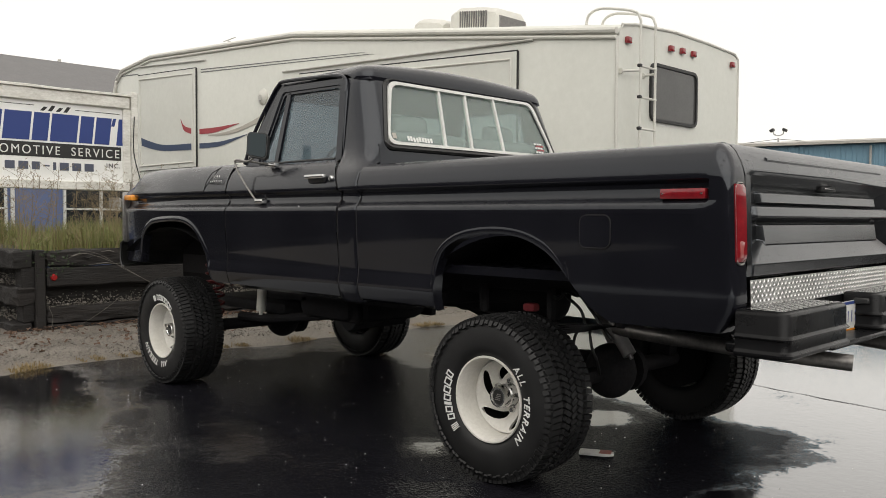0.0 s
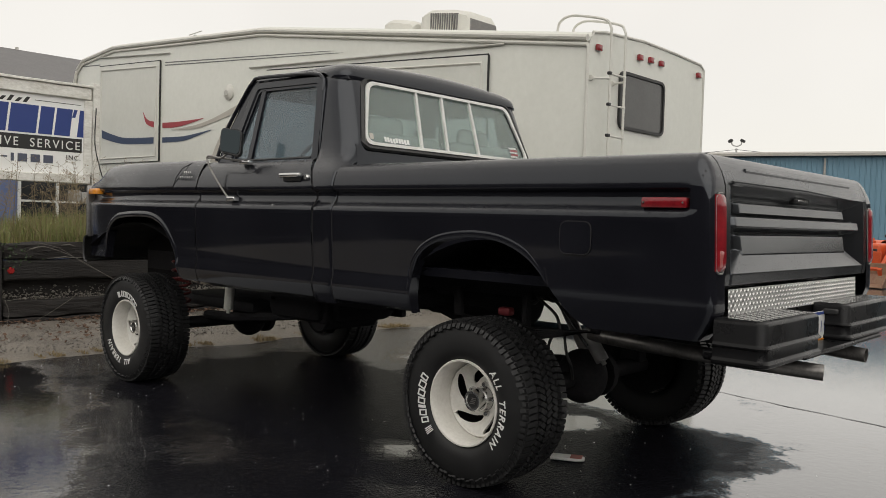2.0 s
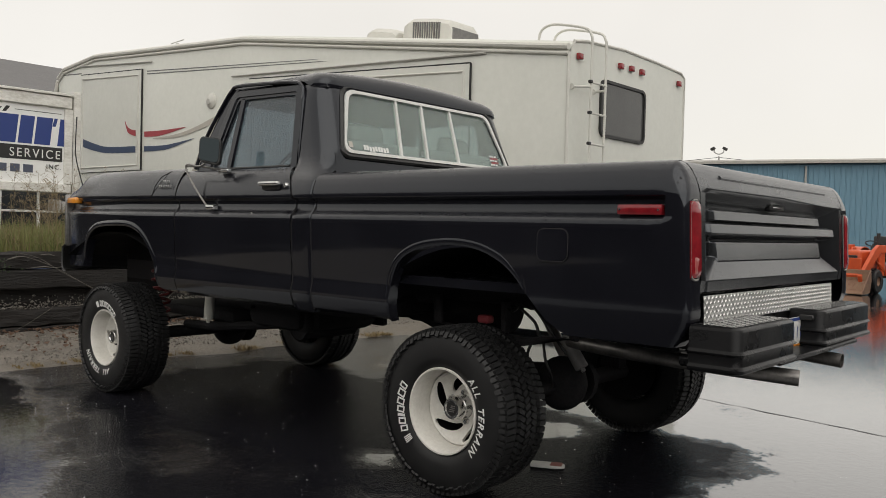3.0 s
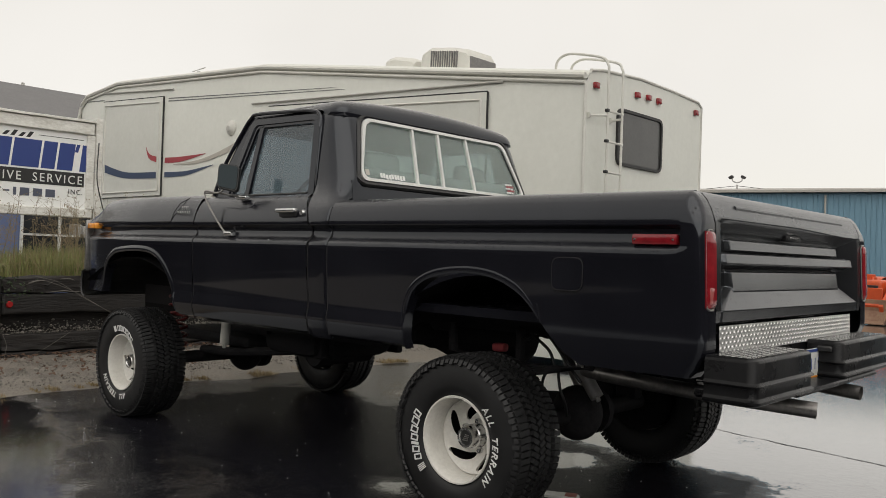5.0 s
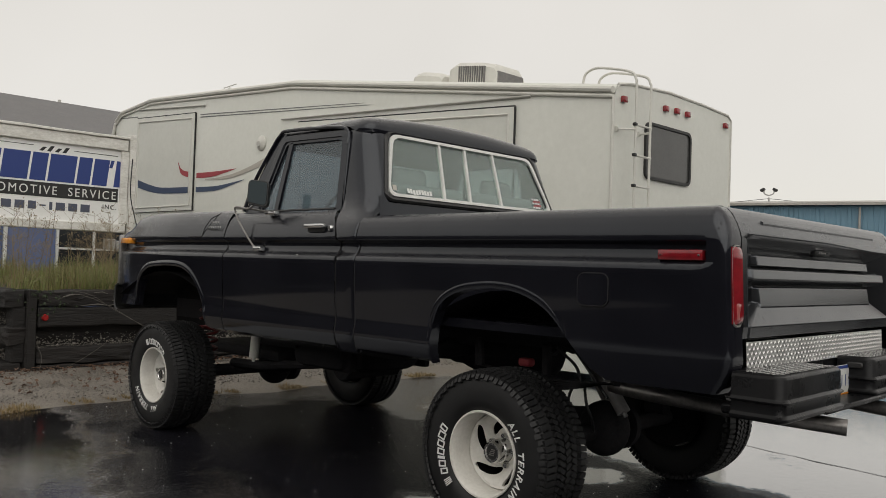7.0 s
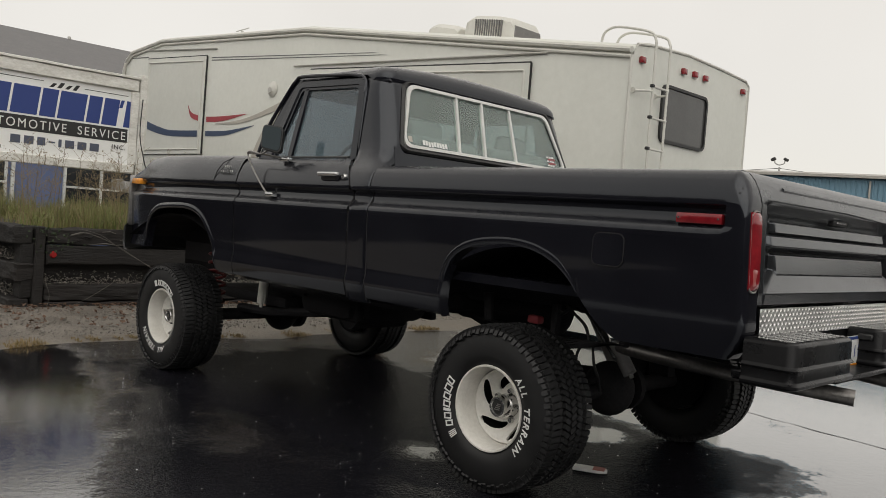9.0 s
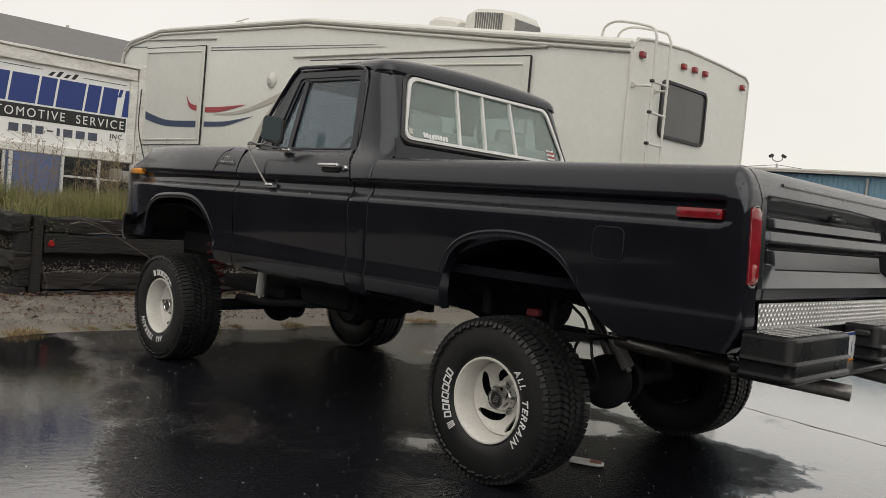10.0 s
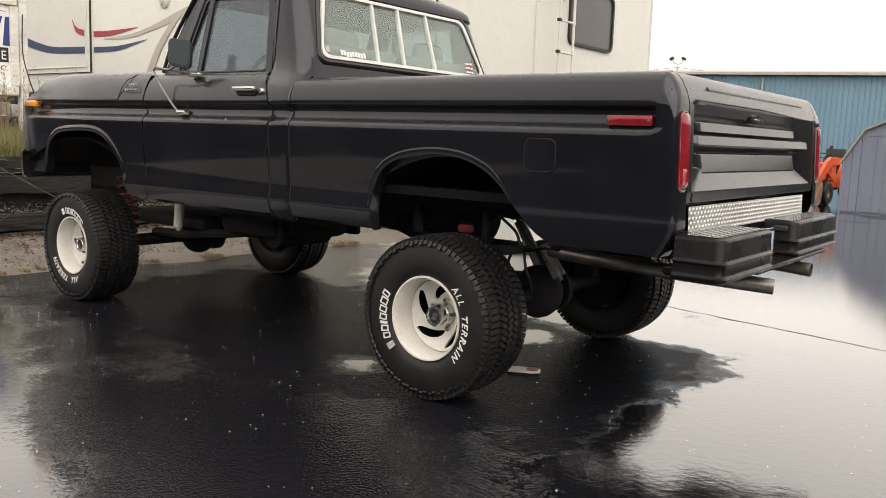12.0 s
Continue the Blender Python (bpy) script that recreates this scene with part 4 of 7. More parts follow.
def ivy():
    """A few green leaves hanging over the wall's corner."""
    r = random.Random(13)
    vs, fs = [], []
    for _ in range(60):
        y, z = r.gauss(0.36, 0.13), 0.86 - abs(r.gauss(0, 0.12))
        s, a = r.uniform(0.008, 0.020), r.uniform(0, 6.3)
        i = len(vs)
        x = -5.95 + r.uniform(0, 0.03)
        for u, v in ((-1, 0), (-0.2, 0.6), (0.6, 0.35), (1, 0), (0.4, -0.5), (-0.4, -0.5)):
            vs.append((x + r.uniform(-0.008, 0.008), y + s * (u * math.cos(a) - v * math.sin(a)), z + s * (u * math.sin(a) + v * math.cos(a))))
        fs.append(tuple(range(i, i + 6)))
    me = bpy.data.meshes.new("trailing_weed")
    me.from_pydata(vs, [], fs)
    me.materials.append(IVY)
    tagged(new("trailing_weed", me), "small green weed trailing over the timber corner", "weed", kind="stuff")


ivy()


def stones():
    r = random.Random(9)
    vs, fs = [], []
    for _ in range(7500):
        u = r.random()
        if u < 0.28:
            x = r.uniform(-6.16, -5.97)
            y, z = r.uniform(0.3, 3.8), 0.30 + 0.16 * r.random() ** 1.5 * (-5.9 - x) / 0.25
        elif u < 0.36:
            x, y, z = r.uniform(-7.4, -6.26), r.uniform(0.08, 0.22), r.choice((0.165, 0.51)) + 0.10 * r.random() ** 2
        else:
            x, y, z = r.uniform(-5.95, -4.2), r.uniform(-2.0, 4.4), GZ + 0.04
        s = r.uniform(0.004, 0.012) if r.random() < 0.96 else r.uniform(0.014, 0.026)
        i = len(vs)
        for d in ((1, 0, 0), (-1, 0, 0), (0, 1, 0), (0, -1, 0), (0, 0, 0.8), (0, 0, -0.8)):
            vs.append((x + s * d[0] * r.uniform(0.7, 1.3), y + s * d[1] * r.uniform(0.7, 1.3), z + s * d[2]))
        fs += [(i + a, i + b, i + c) for a, b, c in ((0, 2, 4), (2, 1, 4), (1, 3, 4), (3, 0, 4), (2, 0, 5), (1, 2, 5), (3, 1, 5), (0, 3, 5))]
    me = bpy.data.meshes.new("gravel")
    me.from_pydata(vs, [], fs)
    me.materials.append(STONE)
    tagged(new("gravel", me), "loose pale gravel stones on the verge", "gravel", kind="stuff")


stones()


def sign():
    sx = -9.2
    s = thing("billboard_sign", (sx, 1.2, 0.8), "weathered white roadside sign board with blue, black and grey lettering", "sign")
    bm = bmesh.new()
    box(bm, sx - 0.06, sx, -0.75, 2.53, 1.62, 2.72)
    part("panel", bm, SIGN_WHITE, s, smooth=False)
    for y0, y1, z0, z1, d in ((-0.9, 2.60, 2.70, 2.86, 0.05), (-0.9, 2.60, 1.54, 1.66, 0.05), (2.51, 2.62, 1.665, 2.695, 0.04), (-0.92, -0.75, 1.665, 2.695, 0.04)):
        bm = bmesh.new()
        box(bm, sx - 0.1, sx + d, y0, y1, z0, z1, 0.01, 1)
        bmesh.ops.subdivide_edges(bm, edges=[e for e in bm.edges if e.calc_length() > 0.8], cuts=12, use_grid_fill=True)
        for v in bm.verts:
            v.co += noise.noise_vector(v.co * 5) * 0.008
        part("frame_board", bm, OLD_WHITE, s, smooth=False)
    bm = bmesh.new()
    box(bm, sx - 0.16, sx + 0.08, -0.9, 2.62, 2.865, 2.90, 0.006, 1)
    bmesh.ops.subdivide_edges(bm, edges=[e for e in bm.edges if e.calc_length() > 0.8], cuts=14, use_grid_fill=True)
    for v in bm.verts:
        v.co += noise.noise_vector(v.co * 7) * 0.014
    part("cap_board", bm, OLD_WHITE, s, "weathered pale cap board", smooth=False)
    for y in (-0.7, 2.68):
        bm = bmesh.new()
        box(bm, sx - 0.08, sx + 0.03, y - 0.05, y + 0.05, 0.75, 2.95, 0.008, 1)
        part("post", bm, OLD_WHITE, s, smooth=False)

    def bar(y0, y1, z0, z1, mat, shear=0.0, name="lettering", d=0.004, label=""):
        bm = bmesh.new()
        prism(bm, [(y0, z0), (y1, z0), (y1 + shear, z1), (y0 + shear, z1)], "x", sx + 0.001, sx + d)
        return part(name, bm, mat, s, label, smooth=False)

    bar(-0.62, 2.49, 1.965, 2.155, SIGN_BLACK, name="black_band")
    # the owner's name: eight broad blue shapes, and a small black one above
    y = 0.64
    for w in (0.29, 0.36, 0.23, 0.38, 0.21, 0.24, 0.07, 0.24):
        z0 = 2.44 if w < 0.1 else 2.18
        if w < 0.1:
            bar(y, y + 0.045, z0, 2.55, SIGN_BLUE, 0.03)
        else:
            bar(y, y + w - 0.03, z0, 2.55, SIGN_BLUE, 0.04, label="blue block lettering" if y < 0.7 else "")
        y += w
    for k in range(4):
        bar(1.40 + 0.10 * k, 1.45 + 0.10 * k, 2.575, 2.65 if k % 2 else 2.63, SIGN_BLACK, 0.05)
    bar(-0.55, 1.33, 2.635, 2.642, SIGN_BLACK, name="rule")
    bar(1.86, 2.47, 2.615, 2.622, SIGN_BLACK, name="rule")
    y = 0.95
    for w in (0.165, 0.165, 0.145, 0.125, 0.085, 0.165, 0.165, 0.17):
        low = 1.84 if w == 0.125 else 1.795
        bar(y + 0.01, y + w - 0.035, low, 1.860 if w == 0.125 else 1.900, SIGN_GREY)
        y += w

    def words(text, size, y, z, mat, spread=1.0, width=None):
        bm = letters(text, size, 0.006, spread)
        xs = [v.co.x for v in bm.verts]
        k = width / (max(xs) - min(xs)) if width else 1
        for v in bm.verts:
            u, w, d = v.co
            v.co = (sx + 0.006 + d, y + (u - min(xs)) * k, z + w)
        part("lettering", bm, mat, s, smooth=False)

    words("AUTOMOTIVE", 0.165, 0.54, 2.000, WHITE_LETTER, 1.3, 1.11)
    words("SERVICE", 0.165, 1.80, 2.000, WHITE_LETTER, 1.3, 0.66)
    words("INC.", 0.09, 2.28, 1.86, SIGN_BLACK, 1.2, 0.19)
    bm = bmesh.new()
    tube(bm, smooth_line([(sx + 0.06, 2.66, 2.6), (sx + 0.1, 2.63, 2.1), (sx + 0.12, 2.7, 1.75), (sx + 0.1, 2.78, 1.5), (sx + 0.1, 2.74, 1.2)], 5), 0.008, 6)
    part("cable", bm, TRIM_BLACK, s)


sign()


# ---- the workshop behind the sign ----
def workshop():
    b = thing("workshop_building", (-20, 3, 0), "low blue workshop with a grey shingle roof and white window frames", "building")
    bm = bmesh.new()
    box(bm, -27, -18, -2.4, 13, 0, 3.3)
    part("wall", bm, BLUE_WALL, b, smooth=False)
    bm = bmesh.new()
    prism(bm, [(-17.5, 3.15), (-17.5, 3.3), (-23.0, 5.72), (-28.5, 3.3), (-28.5, 3.15), (-23.0, 5.55)], "y", -2.8, 13.5)
    part("roof", bm, SLATE, b, smooth=False)
    for y in (-1.0, 2.9, 6.8):
        bm = bmesh.new()
        box(bm, -23.04, -22.96, y - 0.04, y + 0.04, 5.7, 5.79, 0.01, 1)
        part("roof_fitting", bm, RV_TRIM, b)
    # the last window is added, to keep the blue wall out of wet reflections
    for y0, y1, z0, z1 in ((5.0, 7.6, 0.6, 1.95), (0.4, 3.7, 0.6, 1.95), (-2.15, 0.2, 0.6, 1.95)):
        bm = bmesh.new()
        box(bm, -18.02, -17.97, y0, y1, z0, z1)
        w = part("window", bm, DARK_GLASS, b, "dark window with white bars", smooth=False)
        n = 3
        for k in range(n + 1):
            y = y0 + (y1 - y0) * k / n
            bm = bmesh.new()
            box(bm, -17.99, -17.92, y - 0.03, y + 0.03, z0, z1 + 0.06, 0.005, 1)
            part("mullion", bm, WHITE_PAINT, w)
        for z in (z0, z0 + 0.75, z1):
            bm = bmesh.new()
            box(bm, -17.985, -17.925, y0 + 0.034, y1 - 0.034, z - 0.025, z + 0.025, 0.005, 1)
            part("rail", bm, WHITE_PAINT, w)
    for y in (-2.3, 3.85):
        bm = bmesh.new()
        box(bm, -18.0, -17.93, y - 0.04, y + 0.04, 0, 3.2, 0.006, 1)
        part("trim_board", bm, WHITE_PAINT, b)
    m = single("meter_box", box(box(bmesh.new(), -9.05, -8.95, 2.39, 2.50, 1.26, 1.42, 0.015, 1), -9.10, -8.95, 2.26, 2.38, 1.29, 1.44, 0.01, 1), POLE_GREY, "pair of small grey electric boxes under the sign board", "meter box")


workshop()
# Added unseen wall: gives the front fender something dark to reflect.
bm = bmesh.new()
box(bm, -31, -30, -16, -2.5, 0, 4.4)
single("wall_west", bm, UNSEEN_WALL, "plain dark unseen wall added beside the workshop to darken reflections", "wall", kind="structure", smooth=False)
# Added unseen wall to the east, a dark horizon for the tailgate to reflect.
bm = bmesh.new()
box(bm, 26, 27, -16, 60, 0, 5.2)
single("wall_east", bm, UNSEEN_WALL, "plain dark unseen wall added to the east to darken reflections", "wall", kind="structure", smooth=False)


# ---- steel hall, shed, tractor, lamp mast across the lot ----
def hall():
    c, s = math.cos(radians(16.3)), math.sin(radians(16.3))

    def at(u, v, z):
        return (-8 + u * c - v * s, 33.7 + u * s + v * c, z)

    b = thing("steel_hall", (-8, 33.7, 0), "long low hall clad in faded blue ribbed sheet steel", "building")
    for k in range(14):
        bm = bmesh.new()
        w0 = -13.6 + k * 2.0
        n = 10
        prof = []
        for i in range(n):
            a = w0 + 2.0 * i / n
            prof += [(a, 0.0), (a + 0.14, 0.0), (a + 0.155, -0.03), (a + 0.185, -0.03)]
        prof.append((w0 + 1.995, 0.0))
        sheet(bm, [[at(a, d, z) for a, d in prof] for z in (0.0, 4.25)])
        part("wall_panel", finish(bm), STEEL_BLUE, b, smooth=False)
    bm = bmesh.new()
    p = [at(-13.6, 0.05, 0), at(14.4, 0.05, 0), at(14.4, 14, 0), at(-13.6, 14, 0)]
    sheet(bm, [[Vector(q) + Vector((0, 0, z)) for q in p] for z in (0, 4.3)], close=True)
    part("wall", finish(bm), STEEL_BLUE, b, smooth=False)
    bm = bmesh.new()
    sheet(bm, [[at(-14.0, -0.35, 4.29), at(14.6, -0.35, 4.29)], [at(-14.0, -0.35, 4.40), at(14.6, -0.35, 4.40)], [at(-14.0, 7, 5.1), at(14.6, 7, 5.1)], [at(-14.0, 14.3, 4.3), at(14.6, 14.3, 4.3)]])
    thicken(bm, 0.04)
    part("roof", bm, EAVE, b, smooth=False)
    for u in (-13.2, -1.15, 10.9):
        bm = bmesh.new()
        tube(bm, [at(u, -0.10, 0.0), at(u, -0.10, 4.2)], 0.045, 8)
        part("downpipe", bm, EAVE, b)
    # brown neighbour at its end
    bm = bmesh.new()
    p = [at(-14.2, 1, 0), at(-14.2, 9, 0), at(-26, 9, 0), at(-26, 1, 0)]
    sheet(bm, [[Vector(q) + Vector((0, 0, z)) for q in p] for z in (0, 4.15)], close=True)
    bm.verts.ensure_lookup_table()
    bm.faces.new([bm.verts[i] for i in range(4, 8)])
    t = thing("brown_building", at(-14, 5, 0), "low brown building beside the steel hall", "building")
    part("wall", finish(bm), DARK_WALL, t, smooth=False)
    bm = bmesh.new()
    q = [at(-14.1, 0.8, 4.16), at(-14.1, 9.2, 4.16), at(-26.2, 9.2, 4.16), at(-26.2, 0.8, 4.16)]
    sheet(bm, [[Vector(v) + Vector((0, 0, z)) for v in q] for z in (0, 0.14)], close=True)
    bm.verts.ensure_lookup_table()
    bm.faces.new([bm.verts[i] for i in range(4)])
    bm.faces.new([bm.verts[i] for i in range(4, 8)])
    part("roof", finish(bm), DARK_WALL, t, smooth=False)


hall()
# Added unseen wall: upright tail faces reflect this dark, not blue cladding.
bm = bmesh.new()
box(bm, 6.3, 25.9, 41.5, 42.5, 0, 4.5)
single("wall_north", bm, UNSEEN_WALL, "plain dark unseen wall added past the steel hall to darken reflections", "wall", kind="structure", smooth=False)


def shed():
    ang = math.atan2(-0.404, 0.90)
    c, s = math.cos(ang), math.sin(ang)

    def at(u, v, z):
        return (-1.587 + u * c - v * s, 14.66 + u * s + v * c, GZ + z)

    t = thing("garden_shed", (-0.5, 15.4, GZ), "blue-grey wooden barn shed with a gambrel roof and double door", "shed")
    W, D = 2.5, 2.4
    slope = [(0, 0.98), (0.43, 1.57), (W / 2, 1.87), (W - 0.43, 1.57), (W, 0.98)]
    out = [(0, 0), (W, 0)] + slope[::-1]
    bm = bmesh.new()
    sheet(bm, [[at(u, v, z) for u, z in out] for v in (0.0, D)], close=True)
    bm.verts.ensure_lookup_table()
    bm.faces.new([bm.verts[i] for i in range(7)])
    bm.faces.new([bm.verts[i] for i in range(7, 14)])
    part("wall", finish(bm), SHED_PAINT, t, smooth=False)
    bm = bmesh.new()
    ro = [(-0.04, 0.95), (0.41, 1.59), (W / 2, 1.90), (W - 0.41, 1.59), (W + 0.04, 0.95)]
    sheet(bm, [[at(u, v, z) for u, z in ro] for v in (-0.07, D + 0.09)])
    thicken(bm, 0.03)
    part("roof", bm, EAVE, t, smooth=False)
    for k in range(14):
        u0, u1 = 0.02 + k * 0.178, 0.19 + k * 0.178
        if 0.40 < u0 < 1.95:
            continue
        bm = bmesh.new()
        z0, z1 = interp(slope, u0) - 0.03, interp(slope, u1) - 0.03
        sheet(bm, [[at(u0, -0.012, 0.03), at(u1, -0.012, 0.03)], [at(u0, -0.012, z0), at(u1, -0.012, z1)]])
        thicken(bm, 0.010)
        part("siding_board", bm, SHED_PAINT, t, smooth=False)
    for u in (0.50, 1.26):
        bm = bmesh.new()
        sheet(bm, [[at(u, -0.03, 0.05), at(u + 0.74, -0.03, 0.05)], [at(u, -0.03, 1.45), at(u + 0.74, -0.03, 1.45)]])
        thicken(bm, 0.025)
        d = part("door", bm, SHED_PAINT, t, smooth=False)
        for k in range(1, 4):
            bm = bmesh.new()
            tube(bm, [at(u + 0.185 * k, -0.035, 0.06), at(u + 0.185 * k, -0.035, 1.43)], 0.006, 4)
            part("batten", bm, SHED_PAINT, d)
    bm = bmesh.new()
    sheet(bm, [[at(0.44, -0.02, 1.47), at(2.06, -0.02, 1.47)], [at(0.46, -0.02, 1.545), at(2.04, -0.02, 1.545)]])
    thicken(bm, 0.02)
    part("lintel_board", bm, SHED_PAINT, t, smooth=False)
    for u in (0.02, W - 0.02):
        bm = bmesh.new()
        tube(bm, [at(u, -0.02, 0), at(u, -0.02, 0.97)], 0.03, 4)
        part("corner_board", bm, SHED_PAINT, t)


shed()


def tractor():
    M = Matrix.Translation((-2.66, 17.3, GZ)) @ Matrix.Rotation(radians(-98), 4, "Z") @ Matrix.Scale(0.93, 4)

    def put(bm):
        bmesh.ops.transform(bm, matrix=M, verts=bm.verts)
        return bm

    t = thing("tractor", (-3.0, 17.6, GZ), "small orange compact tractor with a front loader and worn bucket", "tractor")
    # own axes: x ahead, y to its left
    bm = bmesh.new()
    box(bm, -0.1, 0.95, -0.24, 0.24, 0.48, 0.98, 0.07, 3)
    hood = part("hood", put(bm), ORANGE, t)
    bm = bmesh.new()
    box(bm, 0.94, 0.965, -0.18, 0.18, 0.55, 0.86, 0.01, 1)
    part("grille", put(bm), TRIM_BLACK, hood)
    bm = bmesh.new()
    box(bm, -1.0, 0.9, -0.13, 0.13, 0.30, 0.50, 0.03, 1)
    part("chassis", put(bm), UNDER, t)
    for x, y, R, w in ((0.55, 0.42, 0.27, 0.09), (0.55, -0.42, 0.27, 0.09), (-0.75, 0.50, 0.48, 0.14), (-0.75, -0.50, 0.48, 0.14)):
        bm = bmesh.new()
        lathe(bm, [(R * 0.43, -w), (R * 0.9, -w), (R, -w * 0.7), (R, w * 0.7), (R * 0.9, w), (R * 0.43, w), (R * 0.43, -w)], (x, y, R), 26)
        for k in range(22):
            a = 2 * math.pi * k / 22
            m = Matrix.Translation((x, y, R)) @ Matrix.Rotation(-a, 4, "Y") @ Matrix.Translation((R, 0, 0)) @ Matrix.Rotation(radians(25 if k % 2 else -25), 4, "X")
            box(bm, -0.02, 0.03, -w * 0.9, w * 0.2, -0.018, 0.018, m=m)
        wh = part("wheel", put(weld(bm)), RUBBER, t, smooth=False)
        bm = bmesh.new()
        lathe(bm, [(0, -w * 0.3), (R * 0.3, -w * 0.3), (R * 0.44, -w * 0.8), (R * 0.44, w * 0.8), (R * 0.3, w * 0.3), (0, w * 0.3)], (x, y, R), 20)
        part("rim", put(weld(bm)), RUSTY if R < 0.4 else ORANGE, wh)
    for y in (0.5, -0.5):
        bm = bmesh.new()
        pts = [(-0.75 + 0.57 * math.cos(a), 0.48 + 0.57 * math.sin(a)) for a in (radians(k) for k in range(-10, 161, 10))]
        sheet(bm, [[(px, y - 0.15, pz) for px, pz in pts], [(px, y + 0.15, pz) for px, pz in pts]])
        thicken(bm, 0.02)
        part("fender", put(bm), ORANGE, t)
        bm = bmesh.new()
        prism(bm, [(-0.18, 1.10), (0.40, 1.11), (0.62, 1.01), (1.36, 0.40), (1.28, 0.24), (0.52, 0.80), (0.34, 0.92), (-0.18, 0.93)], "y", y * 0.80 - 0.045, y * 0.80 + 0.045)
        prism(bm, [(-0.14, 0.38), (0.20, 0.38), (0.12, 0.80), (0.06, 1.04), (-0.14, 1.04)], "y", y * 0.66 - 0.03, y * 0.66 + 0.03)
        bmesh.ops.bevel(bm, geom=list(bm.edges), offset=0.008, segments=1, affect="EDGES")
        tube(bm, [(0.05, y * 0.80, 0.50), (0.30, y * 0.80, 0.62), (0.45, y * 0.80, 1.0)], 0.018, 5)
        tube(bm, [(0.1, y * 0.80, 0.55), (0.75, y * 0.80, 0.88)], 0.03, 6)
        tube(bm, [(0.55, y * 0.72, 0.62), (1.15, y * 0.72, 0.5)], 0.025, 6)
        part("loader_arm", put(bm), ORANGE, t)
    bm = bmesh.new()
    pts = [(1.30, 0.55), (1.27, 0.30), (1.33, 0.06), (1.45, 0.02), (1.75, 0.02)]
    sheet(bm, [[(px, -0.62, pz) for px, pz in pts], [(px, 0.62, pz) for px, pz in pts]])
    thicken(bm, 0.02)
    for y in (-0.62, 0.62):
        prism(bm, [(1.30, 0.55), (1.27, 0.30), (1.33, 0.06), (1.45, 0.02), (1.75, 0.02)], "y", y - 0.012, y + 0.012)
    part("bucket", put(bm), RUSTY, t, "worn, rusty loader bucket", smooth=False)
    bm = bmesh.new()
    tube(bm, [(1.28, -0.35, 0.42), (1.28, 0.35, 0.42)], 0.05, 6)
    box(bm, 1.0, 1.03, -0.30, 0.30, 0.40, 0.80, 0.01, 1)
    part("grille_guard", put(bm), ORANGE, t)
    bm = bmesh.new()
    box(bm, -0.95, -0.5, -0.24, 0.24, 0.70, 0.80, 0.04, 2)
    box(bm, -1.02, -0.92, -0.24, 0.24, 0.75, 1.32, 0.04, 2)
    part("seat", put(bm), TRIM_BLACK, t)
    bm = bmesh.new()
    tube(bm, [(-0.18, 0, 0.9), (-0.32, 0, 1.12)], 0.02, 6)
    ring = [Vector((-0.34, 0, 1.13)) + 0.17 * Vector((math.cos(a) * 0.9, math.sin(a), math.cos(a) * 0.4)) for a in (2 * math.pi * k / 18 for k in range(19))]
    tube(bm, ring, 0.014, 5, False)
    part("steering_wheel", put(bm), TRIM_BLACK, t)
    bm = bmesh.new()
    tube(bm, [(0.05, 0.27, 0.95), (0.05, 0.27, 1.28)], 0.03, 8)
    tube(bm, [(0.05, 0.27, 1.26), (0.05, 0.27, 1.38)], 0.045, 8)
    part("exhaust_stack", put(bm), TRIM_BLACK, t)


tractor()


def lamp_mast():
    x, y = -14.4, 37.0
    z = 5.45
    t = thing("lamp_mast", (x, y, 0), "tall grey mast with two floodlights", "street lamp")
    bm = bmesh.new()
    tube(bm, [(x, y, 0), (x, y, z - 0.35)], [0.07, 0.045], 8)
    part("mast", bm, POLE_GREY, t)
    bm = bmesh.new()
    tube(bm, smooth_line([(x - 0.20, y - 0.11, z - 0.02), (x - 0.18, y - 0.09, z - 0.16), (x, y, z - 0.24), (x + 0.18, y + 0.09, z - 0.16), (x + 0.20, y + 0.11, z - 0.02)], 5), 0.03, 6)
    part("bracket", bm, POLE_GREY, t)
    for k in (-1, 1):
        bm = bmesh.new()
        box(bm, -0.11, 0.10, -0.09, 0.09, -0.06, 0.07, 0.02, 1, m=Matrix.Translation((x + 0.25 * k, y + 0.13 * k, z + 0.02)) @ Matrix.Rotation(radians(30 * k), 4, "Y"))
        part("floodlight", bm, TRIM_BLACK, t, "black floodlight head")
    bm = bmesh.new()
    for x1, y1, z1 in ((-24, 33, 4.7), (-6, 41, 4.8)):
        pts = [Vector((x, y, z - 0.4)).lerp(Vector((x1, y1, z1)), k / 8) - Vector((0, 0, 0.25 * math.sin(math.pi * k / 8))) for k in range(9)]
        tube(bm, pts, 0.012, 4)
    w = single("power_line", bm, TRIM_BLACK, "thin dark overhead wires from the mast", "wire")


lamp_mast()


